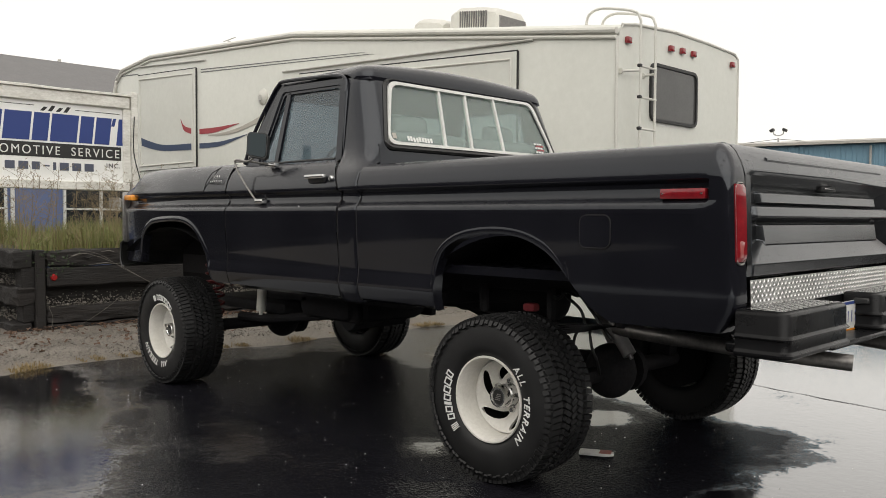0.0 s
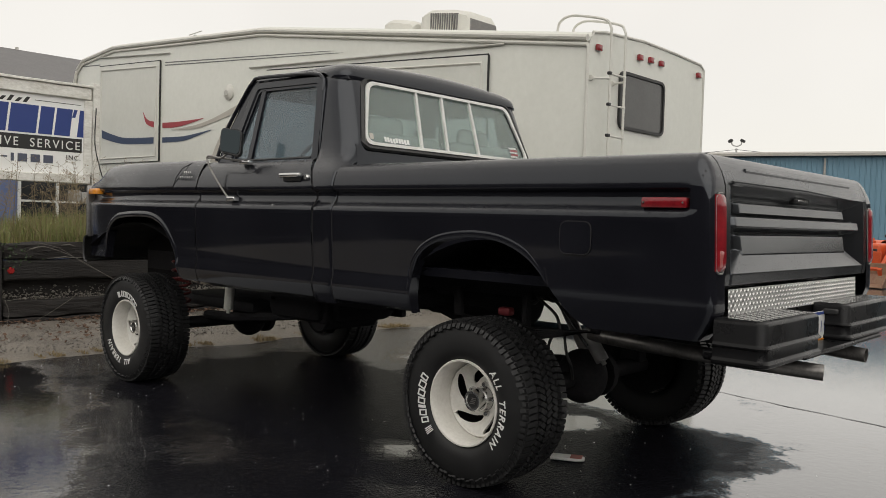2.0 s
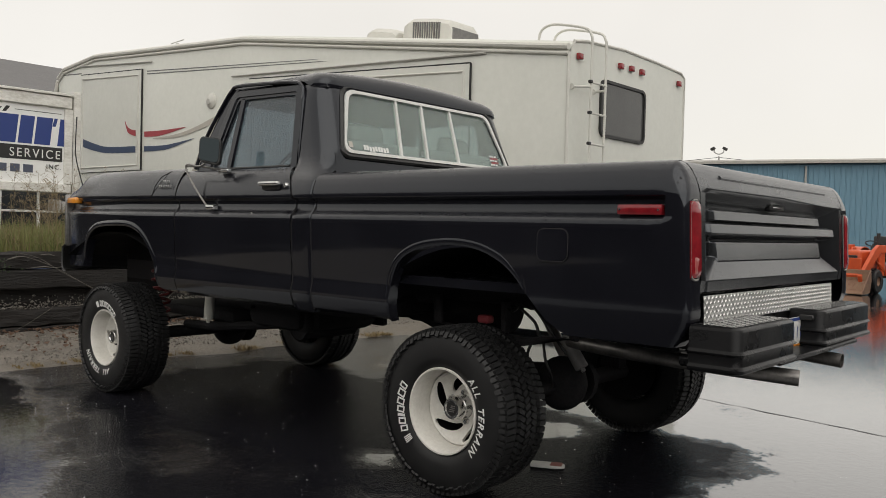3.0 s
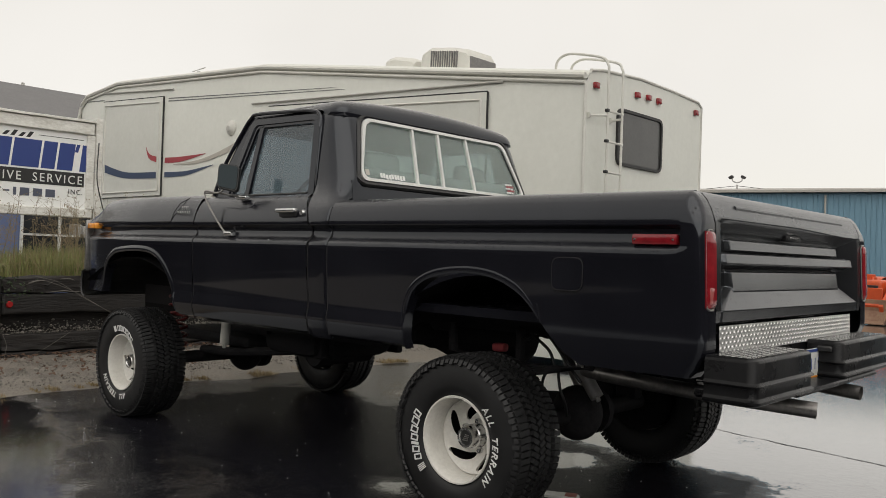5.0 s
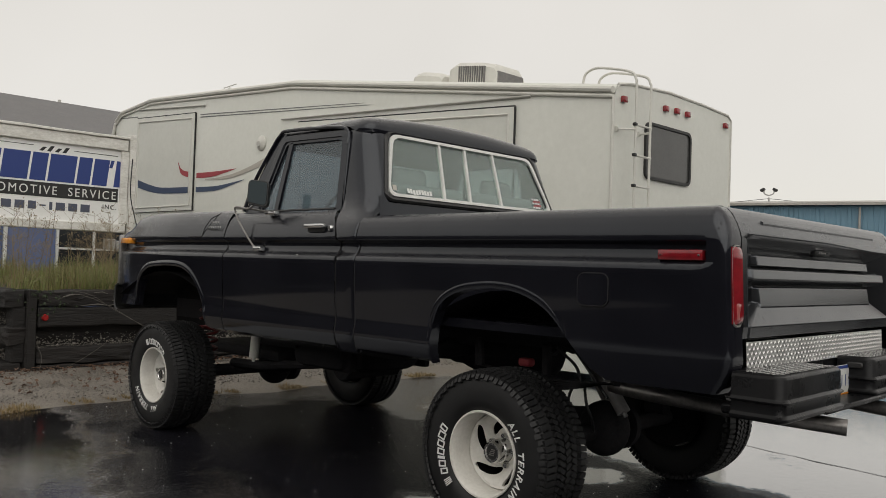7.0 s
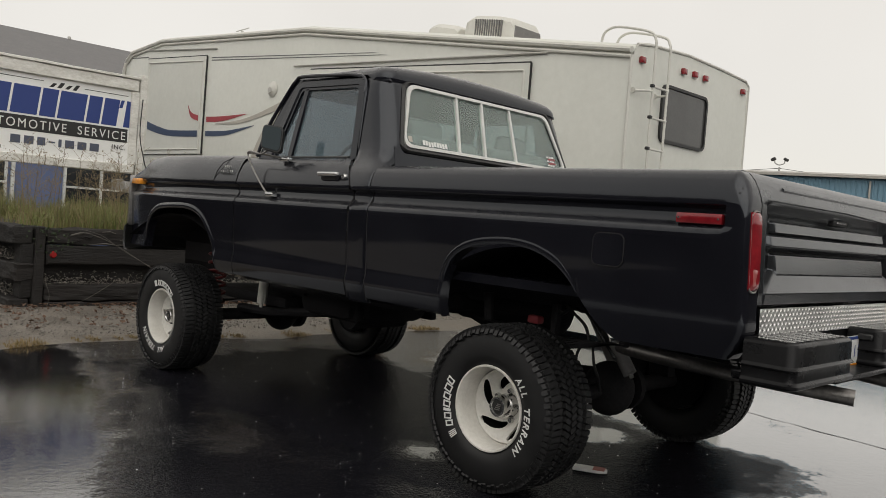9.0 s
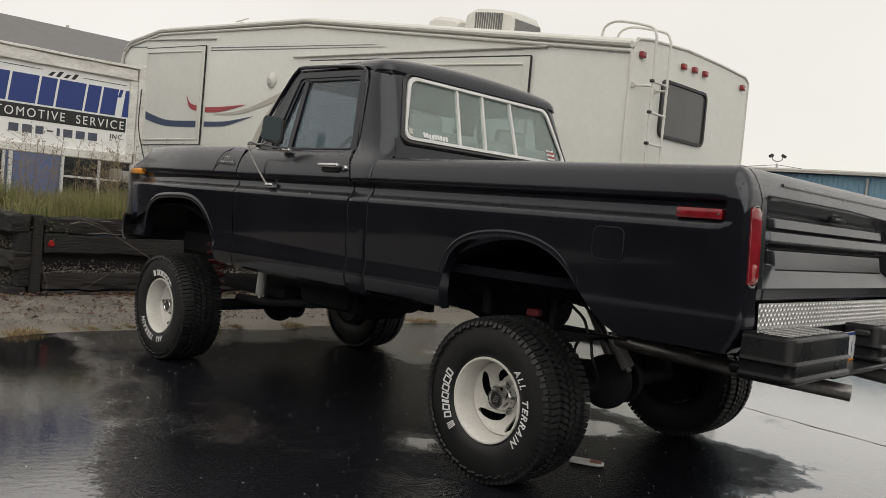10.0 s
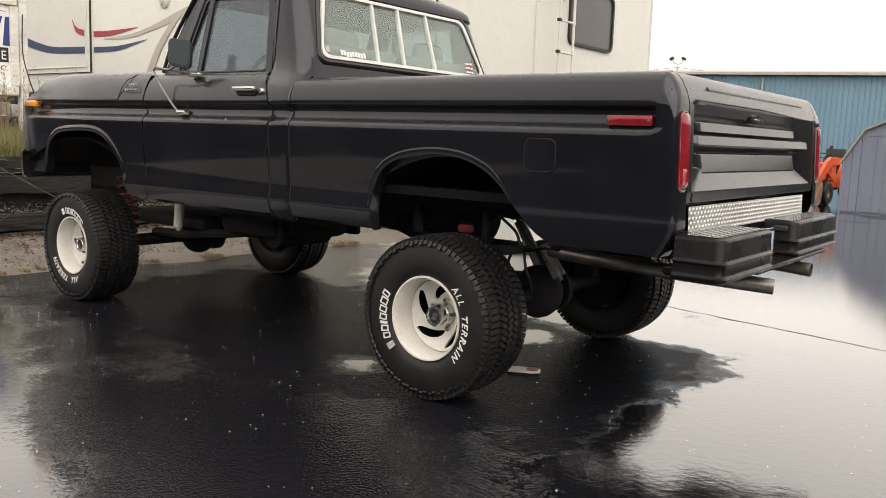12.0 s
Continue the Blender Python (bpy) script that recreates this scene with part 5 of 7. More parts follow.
def litter():
    bm = bmesh.new()
    out = [(-0.08, 0.036), (0.045, 0.040), (0.085, 0.020), (0.088, -0.014), (0.05, -0.036), (-0.075, -0.036)]
    prism(bm, out, "z", 0.004, 0.018)
    bmesh.ops.bevel(bm, geom=list(bm.edges), offset=0.003, segments=1, affect="EDGES")
    M = Matrix.Translation((0.085, 0.67, GZ)) @ Matrix.Rotation(radians(26), 4, "Z")
    bmesh.ops.transform(bm, matrix=M, verts=bm.verts)
    t = thing("litter_carton", (0.085, 0.67, GZ), "flattened wet white carton with a red corner on the asphalt", "litter")
    part("carton", bm, PAPER, t, smooth=False)
    bm = bmesh.new()
    box(bm, 0.02, 0.075, -0.030, 0.030, 0.0185, 0.0205, m=M)
    part("print", bm, plain("faded_red_print", (0.30, 0.08, 0.06), 0.5), t, smooth=False)


litter()


def pavement_crack():
    bm = bmesh.new()
    pts = smooth_line([(x, y, GZ) for x, y in ((-0.9, 3.04), (0.0, 2.84), (0.4, 2.76), (0.81, 2.68), (1.37, 2.58), (2.6, 2.36), (5, 2.0))], 8)
    rows = [[], []]
    for p in pts:
        w = 0.006 + 0.005 * noise.noise(p * 9)
        d = 0.02 * noise.noise(p * 6)
        rows[0].append((p.x, p.y + d - w, GZ + 0.002))
        rows[1].append((p.x, p.y + d + w, GZ + 0.002))
    sheet(bm, rows)
    single("pavement_crack", bm, SIGN_BLACK, "thin dark crack across the wet asphalt", "crack", kind="structure")


pavement_crack()


def specks():
    """Pale grit on the wet asphalt, with white flecks standing in for sparkle."""
    r = random.Random(31)
    vs, fs = [], []
    for _ in range(750):
        x, y = r.uniform(-4, 2.2), r.uniform(-1.8, 1.6)
        s, i = 0.0012 + 0.0036 * r.random() ** 3, len(vs)
        for d in ((1, 0, 0.2), (-0.5, 0.9, 0.2), (-0.5, -0.9, 0.2), (0, 0, 0.9)):
            vs.append((x + s * d[0], y + s * d[1], GZ + s * d[2]))
        fs += [(i, i + 1, i + 3), (i + 1, i + 2, i + 3), (i + 2, i, i + 3)]
    me = bpy.data.meshes.new("grit")
    me.from_pydata(vs, [], fs)
    me.materials.append(PAPER)
    tagged(new("grit", me), "pale grit and white sparkle flecks on the wet asphalt", "grit", kind="stuff")


specks()

# ---- the pickup truck ----
YC = 0.918          # its middle line
WHEELBASE = 2.972
truck = thing("pickup_truck", (-1.2, YC, 0), "lifted black short-bed pickup truck, wet with rain, parked on the asphalt", "pickup truck")

REAR_ARCH = [(-0.337, 0.76), (-0.335, 0.88), (-0.315, 0.965), (-0.262, 1.045), (-0.15, 1.10), (0.02, 1.122), (0.17, 1.11), (0.285, 1.068), (0.365, 1.008), (0.435, 0.92), (0.505, 0.84), (0.58, 0.792)]
FRONT_ARCH = [(-3.36, 0.86), (-3.335, 0.95), (-3.275, 1.045), (-3.19, 1.105), (-3.05, 1.142), (-2.73, 1.156), (-2.56, 1.132), (-2.45, 1.065), (-2.375, 0.965), (-2.335, 0.87), (-2.31, 0.79)]


def arc_line(pts, n=5):
    """The edge of a wheel opening as a soft curve."""
    return [(p.x, p.z) for p in smooth_line([(a, 0, b) for a, b in pts], n)]


REAR_CURVE, FRONT_CURVE = arc_line(REAR_ARCH), arc_line(FRONT_ARCH)


def low_edge(x):
    if x >= 0.58:
        return 0.792
    if x > -0.337:
        return interp(REAR_CURVE, x)
    if x > -0.83:
        return 0.76
    if x > -2.31:
        return 0.755
    if x > -3.36:
        return interp(FRONT_CURVE, x)
    return 0.86


# the section of the flank: height, depth inwards from the widest plane
LOW = [(0.74, 0.055), (0.78, 0.030), (0.83, 0.014), (0.862, 0.009), (0.905, 0.018), (0.93, 0.019), (0.97, 0.015), (1.02, 0.010), (1.08, 0.006), (1.14, 0.003), (1.20, 0.002), (1.226, 0.0), (1.233, 0.003), (1.242, 0.011), (1.253, 0.023), (1.264, 0.032), (1.276, 0.036), (1.308, 0.036), (1.316, 0.020), (1.322, 0.006), (1.332, 0.004)]
BED_TOP = [(1.36, 0.010), (1.385, 0.017), (1.41, 0.027), (1.428, 0.040), (1.440, 0.055), (1.447, 0.074), (1.448, 0.092), (1.446, 0.112), (1.40, 0.116)]
DOOR_TOP = [(1.36, 0.011), (1.385, 0.019), (1.41, 0.029), (1.435, 0.042), (1.458, 0.058), (1.475, 0.075), (1.486, 0.092), (1.490, 0.112)]
SIDE = -0.03


def taper(x):
    """The front fenders draw in towards the nose."""
    return 0.085 * max(0.0, (-2.75 - x) / 0.9) ** 1.6 if x < -2.75 else 0.0


def tuck(x, z):
    """Behind the rear wheel the flank turns under instead of flaring."""
    return max(0.0, min(1.0, (x - 0.25) / 0.2)) * max(0.0, (0.95 - z)) ** 1.3 * 0.45


def depth(prof, x, z):
    """The section's depth; behind the rear wheel its sill ridge is smoothed away."""
    d = interp(prof, z)
    k = max(0.0, min(1.0, (x - 0.25) / 0.2))
    return d * (1 - k) + 0.014 * k if z < 0.97 else d


def flank(xs, top, low=low_edge, lean=lambda x: 0.0, lift=lambda x, z: z):
    """A body side between two stations, following the section, cut out over the wheels."""
    bm = bmesh.new()
    rows = []
    prof = LOW + top
    for x in xs:
        b = low(x)
        row = []
        for z, d in prof:
            zz = max(z, b)
            dd = depth(prof, x, zz) if zz < 1.2 else d
            row.append((x, SIDE + dd + tuck(x, zz) + taper(x) + lean(x), lift(x, zz)))
        row[0] = (x, row[0][1] + 0.05, row[0][2])
        rows.append(row)
    sheet(bm, rows)
    return bm


def lip(bm, curve, wide=0.030, proud=0.003):
    """The raised flare round a wheel opening, dying away towards its ends."""
    n = len(curve)
    rows = []
    for i, (x, z) in enumerate(curve):
        a, b = curve[max(i - 1, 0)], curve[min(i + 1, n - 1)]
        t = Vector((b[0] - a[0], b[1] - a[1])).normalized()
        nx, nz = -t.y, t.x
        y = SIDE + taper(x)
        k = min(1.0, 0.12 + 5.0 * min(i, n - 1 - i) / n)
        row = []
        for u, d in ((-0.004, 0.07), (-0.004, -proud * 0.35 * k), (wide * 0.10 * k, -proud * 0.8 * k), (wide * 0.28 * k, -proud * k), (wide * 0.55 * k, -proud * 0.75 * k), (wide * 0.8 * k, -proud * 0.3 * k), (wide * k, 0.003)):
            zz = z + nz * u
            row.append((x + nx * u, y + d + (interp(LOW, max(0.76, min(1.2, zz))) if d < 0.05 else 0.0), zz))
        rows.append(row)
    sheet(bm, rows)


def stations(a, b, step, extra=()):
    n = max(2, round((b - a) / step))
    return sorted({round(a + (b - a) * i / n, 5) for i in range(n + 1)} | {round(e, 5) for e in extra if a < e < b})


def mirrored(bm):
    """The same part for the other side of the truck."""
    other = bm.copy()
    for v in other.verts:
        v.co.y = 2 * YC - v.co.y
    bmesh.ops.reverse_faces(other, faces=other.faces)
    return other


def both(name, bm, mat, parent, label="", smooth=True):
    other = mirrored(bm)
    one = part(name, bm, mat, parent, label, smooth)
    two = part(name, other, mat, parent, label, smooth)
    return one, two


def tail_x(z):
    return 1.055 + 0.018 * (1.45 - z) / 0.45


# how the top of the tail rolls over: height, reach
ROLL = [(1.335, 1.0715), (1.36, 1.065), (1.39, 1.053), (1.418, 1.038), (1.438, 1.020), (1.447, 1.0), (1.449, 0.985)]


def tail_end(z):
    """How far back the corner reaches: rolled at the top, drawn in at the foot."""
    if z > 1.335:
        return interp(ROLL, z)
    return tail_x(z) + 0.012 - 0.075 * max(0.0, (0.93 - z) / 0.14) ** 2


# bed sides
def bed_side():
    xs = stations(-0.865, 0.985, 0.045, [c[0] for c in REAR_CURVE])
    bm = flank(xs, BED_TOP)
    # the tight rear corner; the belt groove ends short of it
    rows = []
    prof = LOW + BED_TOP
    for k in range(-2, 8):
        a = radians(90 * max(0, k) / 6)
        row = []
        for i, (z, d) in enumerate(prof):
            zz = max(z, 0.792)
            dd = depth(prof, x=1.0, z=zz) if zz < 1.2 else d
            if 1.222 < zz < 1.33 and k > -2:
                dd = 0.004
            end = tail_end(zz) if i < len(prof) - 3 else 1.003
            r_ = 0.030 + 0.035 * max(0.0, min(1.0, (zz - 1.30) / 0.12))
            r_ = max(0.003, min(r_, end - 0.999))
            x, y = end - r_ + r_ * math.sin(min(a, math.pi / 2)), r_ * (1 - math.cos(min(a, math.pi / 2)))
            if k < 0:
                x, y = (0.985, 0.998)[k + 2], 0.0
            if k == 7:
                x, y = end, max(y, 0.112 - dd)
            row.append((min(x, end) if k >= 0 else x, SIDE + dd + tuck(1.0, zz) + y, zz))
        rows.append(row)
    sheet(bm, rows)
    lip(bm, [c for c in REAR_CURVE if c[0] < 0.42])
    # inner wall of the bed
    sheet(bm, [[(x, SIDE + 0.11, 1.41) for x in (-0.85, 0.95)], [(x, SIDE + 0.125, 1.135) for x in (-0.85, 0.95)]])
    weld(bm, 0.0006)
    return bm


bed_l, bed_r = both("bed_side", bed_side(), PAINT, truck)
bm = bmesh.new()
for y0, y1 in ((0.08, 1.85),):
    box(bm, -0.85, 0.98, y0, y1, 0.93, 0.97)
box(bm, -0.87, -0.84, 0.05, 1.88, 0.80, 1.42)
part("bed_floor", bm, PAINT, truck, smooth=False)
# inner wheel tubs, dark
for x0, x1, foot in ((-0.42, 0.58, 0.77), (-3.56, -2.28, 0.715)):
    bm = bmesh.new()
    pts = [(x0 + (x1 - x0) * k / 14, 0.87 + 0.24 * math.sin(math.pi * (0.08 + 0.84 * k / 14))) for k in range(15)]
    sheet(bm, [[(x, SIDE + 0.04, z) for x, z in pts], [(x, 0.46, z) for x, z in pts]])
    sheet(bm, [[(x, 0.46, z) for x, z in pts], [(x, 0.46, foot if x < (x0 + x1) / 2 - 0.1 else foot + 0.06) for x, z in pts]])
    both("wheel_tub", finish(bm), INNER_BLACK, truck, smooth=False)


# tailgate: a rolled top over a sunken field with two raised panels, a rib and a sloping apron
def ease(a):
    a = max(0.0, min(1.0, a))
    return a * a * (3 - 2 * a)


def raised(y, z, y0, y1, z0, z1, sy, lo, hi):
    """1 inside a raised panel, falling to 0 over its flanks."""
    return ease((y - y0) / sy + 0.5) * ease((y1 - y) / sy + 0.5) * ease((z - z0) / lo + 0.5) * ease((z1 - z) / hi + 0.5)


def gate_depth(y, z):
    """How deep the pressed field lies behind the tailgate's frame."""
    y = min(y, 2 * YC - y)
    deep = 0.064
    d = deep
    d = min(d, deep - (0.022 - 0.14 * (z - 1.262)) * raised(y, z, 0.300, 9, 1.241, 1.283, 0.012, 0.006, 0.006))
    d = min(d, deep - (0.056 - 0.16 * (z - 1.214)) * raised(y, z, 0.172, 9, 1.184, 1.232, 0.045, 0.026, 0.006))
    d = min(d, deep - (0.026 - 0.12 * (z - 1.13)) * raised(y, z, 0.310, 9, 1.085, 1.166, 0.012, 0.010, 0.007))
    if z < 1.106:
        s = min(1.0, (1.106 - z) / 0.078)
        d = min(d, 0.044 * (1 - s) + max(0.0, 0.315 - 0.17 * s - y) * 1.4)
    # the field's flanks slope in from the frame
    d = min(d, max(0.0, (y - 0.130) * 0.55), max(0.0, (1.337 - z) * 1.35))
    return d if z > 1.028 else max(0.0, min(d, 0.02)) + 0.12 * (1.028 - z)


def tailgate():
    bm = bmesh.new()
    y0, y1 = 0.089, 2 * YC - 0.089
    top = [(0.90, 1.425), (0.905, 1.444), (0.93, 1.449), (0.97, 1.449), (1.0, 1.447), (1.020, 1.438), (1.038, 1.418), (1.053, 1.39), (1.065, 1.36), (1.0715, 1.337)]
    sheet(bm, [[(x, y, z) for x, z in top] for y in (y0, 0.3, YC, 1.63, y1)])
    half = [0.089, 0.12] + [0.128 + 0.004 * k for k in range(56)] + [0.37, 0.5, 0.7]
    ys = half + [YC] + [2 * YC - y for y in half[::-1]]
    zs = [1.337 - 0.0035 * k for k in range(101)]
    sheet(bm, [[(tail_x(z) + 0.012 - gate_depth(y, z), y, z) for z in zs] for y in ys])
    sheet(bm, [[(tail_x(0.984) + 0.007, y, 0.984), (tail_x(0.985) - 0.05, y, 0.97)] for y in (y0, y1)])
    # embossed bar on the rolled top
    tube(bm, [(1.0465, 0.30, 1.3985), (1.0465, 2 * YC - 0.30, 1.3985)], 0.0085, 8)
    # inner face
    sheet(bm, [[(0.88, y, 1.43), (0.92, y, 0.97)] for y in (y0, y1)])
    return weld(bm, 0.0005)


gate = part("tailgate", tailgate(), GATE_PAINT, truck, "black tailgate with ribbed panel, beaded with rain")
bm = bmesh.new()
box(bm, tail_x(1.31) - 0.045, tail_x(1.31) - 0.012, 0.84, 1.00, 1.296, 1.326, 0.006, 1)
latch = part("latch_recess", bm, TRIM_BLACK, gate)
bm = bmesh.new()
box(bm, tail_x(1.31) - 0.014, tail_x(1.31) - 0.004, 0.855, 0.955, 1.306, 1.314, 0.003, 1)
part("latch_handle", bm, CHROME, latch)

# tail lamps
for s in (0, 1):
    bm = bmesh.new()
    y0, y1 = (0.008, 0.064)
    rows = []
    for z, k in ((1.04, 0.3), (1.052, 0.9), (1.075, 1), (1.26, 1), (1.29, 0.9), (1.302, 0.3)):
        x = tail_x(z) + 0.016
        rows.append([(x - 0.012, y0 - 0.006, z), (x + 0.002 * k, y0 - 0.003, z), (x + 0.010 * k, y0 + 0.010, z), (x + 0.014 * k, y1 - 0.010, z), (x + 0.006 * k, y1, z), (x - 0.02, y1, z)])
    sheet(bm, rows)
    rim = bmesh.new()
    loop = [(tail_x(z) + 0.015, y, z) for y, z in ((y0, 1.040), (y0 + 0.02, 1.032), (y1 - 0.01, 1.032), (y1 + 0.004, 1.045), (y1 + 0.004, 1.295), (y1 - 0.01, 1.306), (y0 + 0.02, 1.306), (y0, 1.295), (y0, 1.040))]
    tube(rim, loop, 0.004, 6, False)
    rev = bmesh.new()
    box(rev, 1.075, 1.0975, y0 + 0.006, y1 - 0.008, 1.050, 1.112, 0.006, 2)
    if s:
        bm, rim, rev = mirrored(bm), mirrored(rim), mirrored(rev)
    lamp = part("tail_lamp", finish(bm), RED_LENS, truck, "tall red tail lamp with chrome rim")
    part("rim_trim", rim, STEEL, lamp)
    part("reversing_lens", rev, CLEAR_LENS, lamp)

# side markers, fuel flap, emblem
bm = bmesh.new()
box(bm, 0.812, 0.985, SIDE + 0.004, SIDE + 0.04, 1.252, 1.290, 0.006, 2)
mk = part("side_marker", bm, RED_LENS, truck, "red side marker lamp")
for x in (0.824, 0.973):
    bm = bmesh.new()
    lathe(bm, [(0, -0.004), (0.004, -0.004), (0.004, 0.004)], (x, SIDE + 0.003, 1.271), 8)
    part("screw", bm, CHROME, mk)
bm = bmesh.new()
box(bm, -3.620, -3.45, 0.012, 0.065, 1.297, 1.338, 0.006, 2)
bmesh.ops.rotate(bm, verts=bm.verts, cent=(-3.5, 0.05, 1.3), matrix=Matrix.Rotation(radians(-8), 3, "Z"))
part("front_marker", bm, AMBER_LENS, truck, "amber side marker lamp")


def rounded_plate(x0, x1, z0, z1, r, y, t, n=4):
    out = []
    for cx, cz, a0 in ((x1 - r, z1 - r, 0), (x0 + r, z1 - r, 90), (x0 + r, z0 + r, 180), (x1 - r, z0 + r, 270)):
        out += [(cx + r * math.cos(radians(a0 + 90 * k / n)), cz + r * math.sin(radians(a0 + 90 * k / n))) for k in range(n + 1)]
    return prism(bmesh.new(), out, "y", y, y + t)


flap = part("fuel_flap", rounded_plate(0.475, 0.61, 1.075, 1.195, 0.03, SIDE - 0.0005, 0.02), PAINT, truck)
bm = bmesh.new()
loop = []
for cx, cz, a0 in ((0.583, 1.168, 0), (0.504, 1.168, 90), (0.504, 1.102, 180), (0.583, 1.102, 270)):
    loop += [(cx + 0.029 * math.cos(radians(a0 + 18 * k)), cz + 0.029 * math.sin(radians(a0 + 18 * k))) for k in range(6)]
loop.append(loop[0])
tube(bm, [(x, SIDE + 0.0012, z) for x, z in loop], 0.0024, 5, False)
part("flap_gap", bm, UNDER, flap)


# front fenders, doors, cab corner
def front_fender():
    xs = stations(-3.66, -2.115, 0.05, [c[0] for c in FRONT_CURVE])
    crown = lambda x, z: z + max(0.0, (z - 1.34)) * interp([(-3.62, -0.55), (-3.45, 0.05), (-3.2, 0.13), (-2.1, 0.10)], x)
    bm = flank(xs, DOOR_TOP, lift=crown, low=lambda x: low_edge(x) if x > -3.36 else 0.86)
    lip(bm, FRONT_CURVE, 0.036, 0.008)
    # front return of the fender round the lamp bezel
    rows = []
    x = -3.66
    for k in range(4):
        row = []
        for z, d in LOW + DOOR_TOP:
            zz = max(z, 0.86)
            row.append((x - 0.02 * math.sin(radians(30 * k)) - (0.03 if zz < 1.1 else 0) * 0, SIDE + interp(LOW + DOOR_TOP, zz) + taper(x) + 0.03 * (1 - math.cos(radians(30 * k))), crown(x, zz)))
        rows.append(row)
    sheet(bm, rows)
    return weld(bm, 0.0006)


fl, fr = both("front_fender", front_fender(), PAINT, truck)


def bars(name, parent, x0, z0, w, h, y, mat, n, gap=0.006):
    bm = bmesh.new()
    step = w / n
    for k in range(n):
        box(bm, x0 + k * step, x0 + (k + 1) * step - gap, y - 0.004, y + 0.004, z0, z0 + h, 0.001, 1)
    return part(name, bm, mat, parent)


bars("emblem", fl, -2.262, 1.412, 0.085, 0.022, SIDE + 0.014, CHROME, 4, 0.010)
bars("emblem", fl, -2.30, 1.384, 0.155, 0.020, SIDE + 0.008, CHROME, 6, 0.012)


def door_lean(z):
    """How far the door's rear edge draws forward above the belt."""
    return interp([(1.33, 0.0), (1.40, -0.038), (1.477, -0.088), (1.64, -0.110), (1.80, -0.128), (1.90, -0.140), (1.945, -0.175), (1.975, -0.225)], z) if z > 1.33 else 0.0


def door():
    bm = flank(stations(-2.105, -1.03, 0.08), DOOR_TOP)
    for v in bm.verts:
        v.co.x += door_lean(v.co.z) * max(0.0, min(1.0, (v.co.x + 1.40) / 0.36))
    weld(bm, 0.0006)
    return bm


door_l, door_r = both("door", door(), PAINT, truck, "")
# gaps between the panels
for x, z1 in ((-2.110, 1.50), (-1.026, 1.50), (-0.873, 1.44)):
    bm = bmesh.new()
    tube(bm, [(x + (door_lean(z) if x == -1.026 else 0.0), SIDE + interp(LOW + DOOR_TOP, z) + 0.006, z) for z in (0.77, 0.83, 0.862, 0.905, 0.97, 1.1, 1.21, 1.236, 1.285, 1.312, 1.336, 1.37, 1.40, z1 - 0.03)], 0.0045, 5)
    both("panel_gap", bm, UNDER, truck)


def skin_y(z):
    """The cab's side above the belt, leaning inwards."""
    return interp([(1.332, -0.026), (1.36, -0.019), (1.385, -0.011), (1.41, 0.0), (1.435, 0.018), (1.46, 0.042), (1.485, 0.062), (1.51, 0.077), (1.54, 0.090), (1.58, 0.101), (1.70, 0.122), (1.85, 0.146), (1.91, 0.160), (1.945, 0.178), (1.975, 0.205)], z)


def skin(x, z, off=0.0):
    return (x, 0.085 + 0.16 * (z - 1.47) + off, z)


def cab_corner():
    """The panel behind the door, from the rocker up round the rear corner to the roof."""
    bm = bmesh.new()
    rows = []
    for z in [z for z, d in LOW] + [1.36, 1.385, 1.41, 1.435, 1.46, 1.485, 1.51, 1.54, 1.58, 1.64, 1.70, 1.77, 1.85, 1.90, 1.928]:
        zz = max(z, 0.755)
        y = SIDE + interp(LOW, zz) if z < 1.335 else skin_y(z)
        f = -1.022 + door_lean(z)
        r_ = -0.878 if z < 1.41 else interp([(1.41, -0.878), (1.46, -0.905), (1.56, -0.908), (1.92, -1.036), (1.975, -1.075)], z)
        a = interp([(1.40, 0.02), (1.50, 0.10), (1.60, 0.125), (1.80, 0.12), (1.92, 0.10)], max(z, 1.3))
        b = interp([(1.40, 0.03), (1.50, 0.10), (1.60, 0.115), (1.78, 0.11), (1.92, 0.10)], max(z, 1.3))
        yw = interp([(1.40, 0.03), (1.50, 0.215), (1.56, 0.225), (1.90, 0.330), (1.975, 0.36)], z) if z > 1.40 else y + b + 0.05
        row = [(f, y + 0.05, zz), (f, y + 0.005, zz), (f + 0.006, y, zz)]
        row += [(f + (r_ - a - f) * k / 3, y, zz) for k in (1, 2, 3)]
        row += [(r_ - a + a * math.sin(radians(15 * k)), y + b * (1 - math.cos(radians(15 * k))), zz) for k in range(1, 7)]
        row += [(r_ - 0.001, max(yw, y + b + 0.01), zz), (r_ - 0.03, max(yw, y + b + 0.01), zz)]
        rows.append(row)
    sheet(bm, rows)
    weld(bm, 0.0006)
    return bm


both("cab_corner", cab_corner(), PAINT, truck)


# greenhouse: roof, pillars, rear wall
CROWN = 0.030       # how much the roof bows up across the cab
EAVES = [(-1.88, 1.90), (-1.84, 1.955), (-1.20, 1.955), (-1.09, 1.90)]   # its lower edge, along the cab


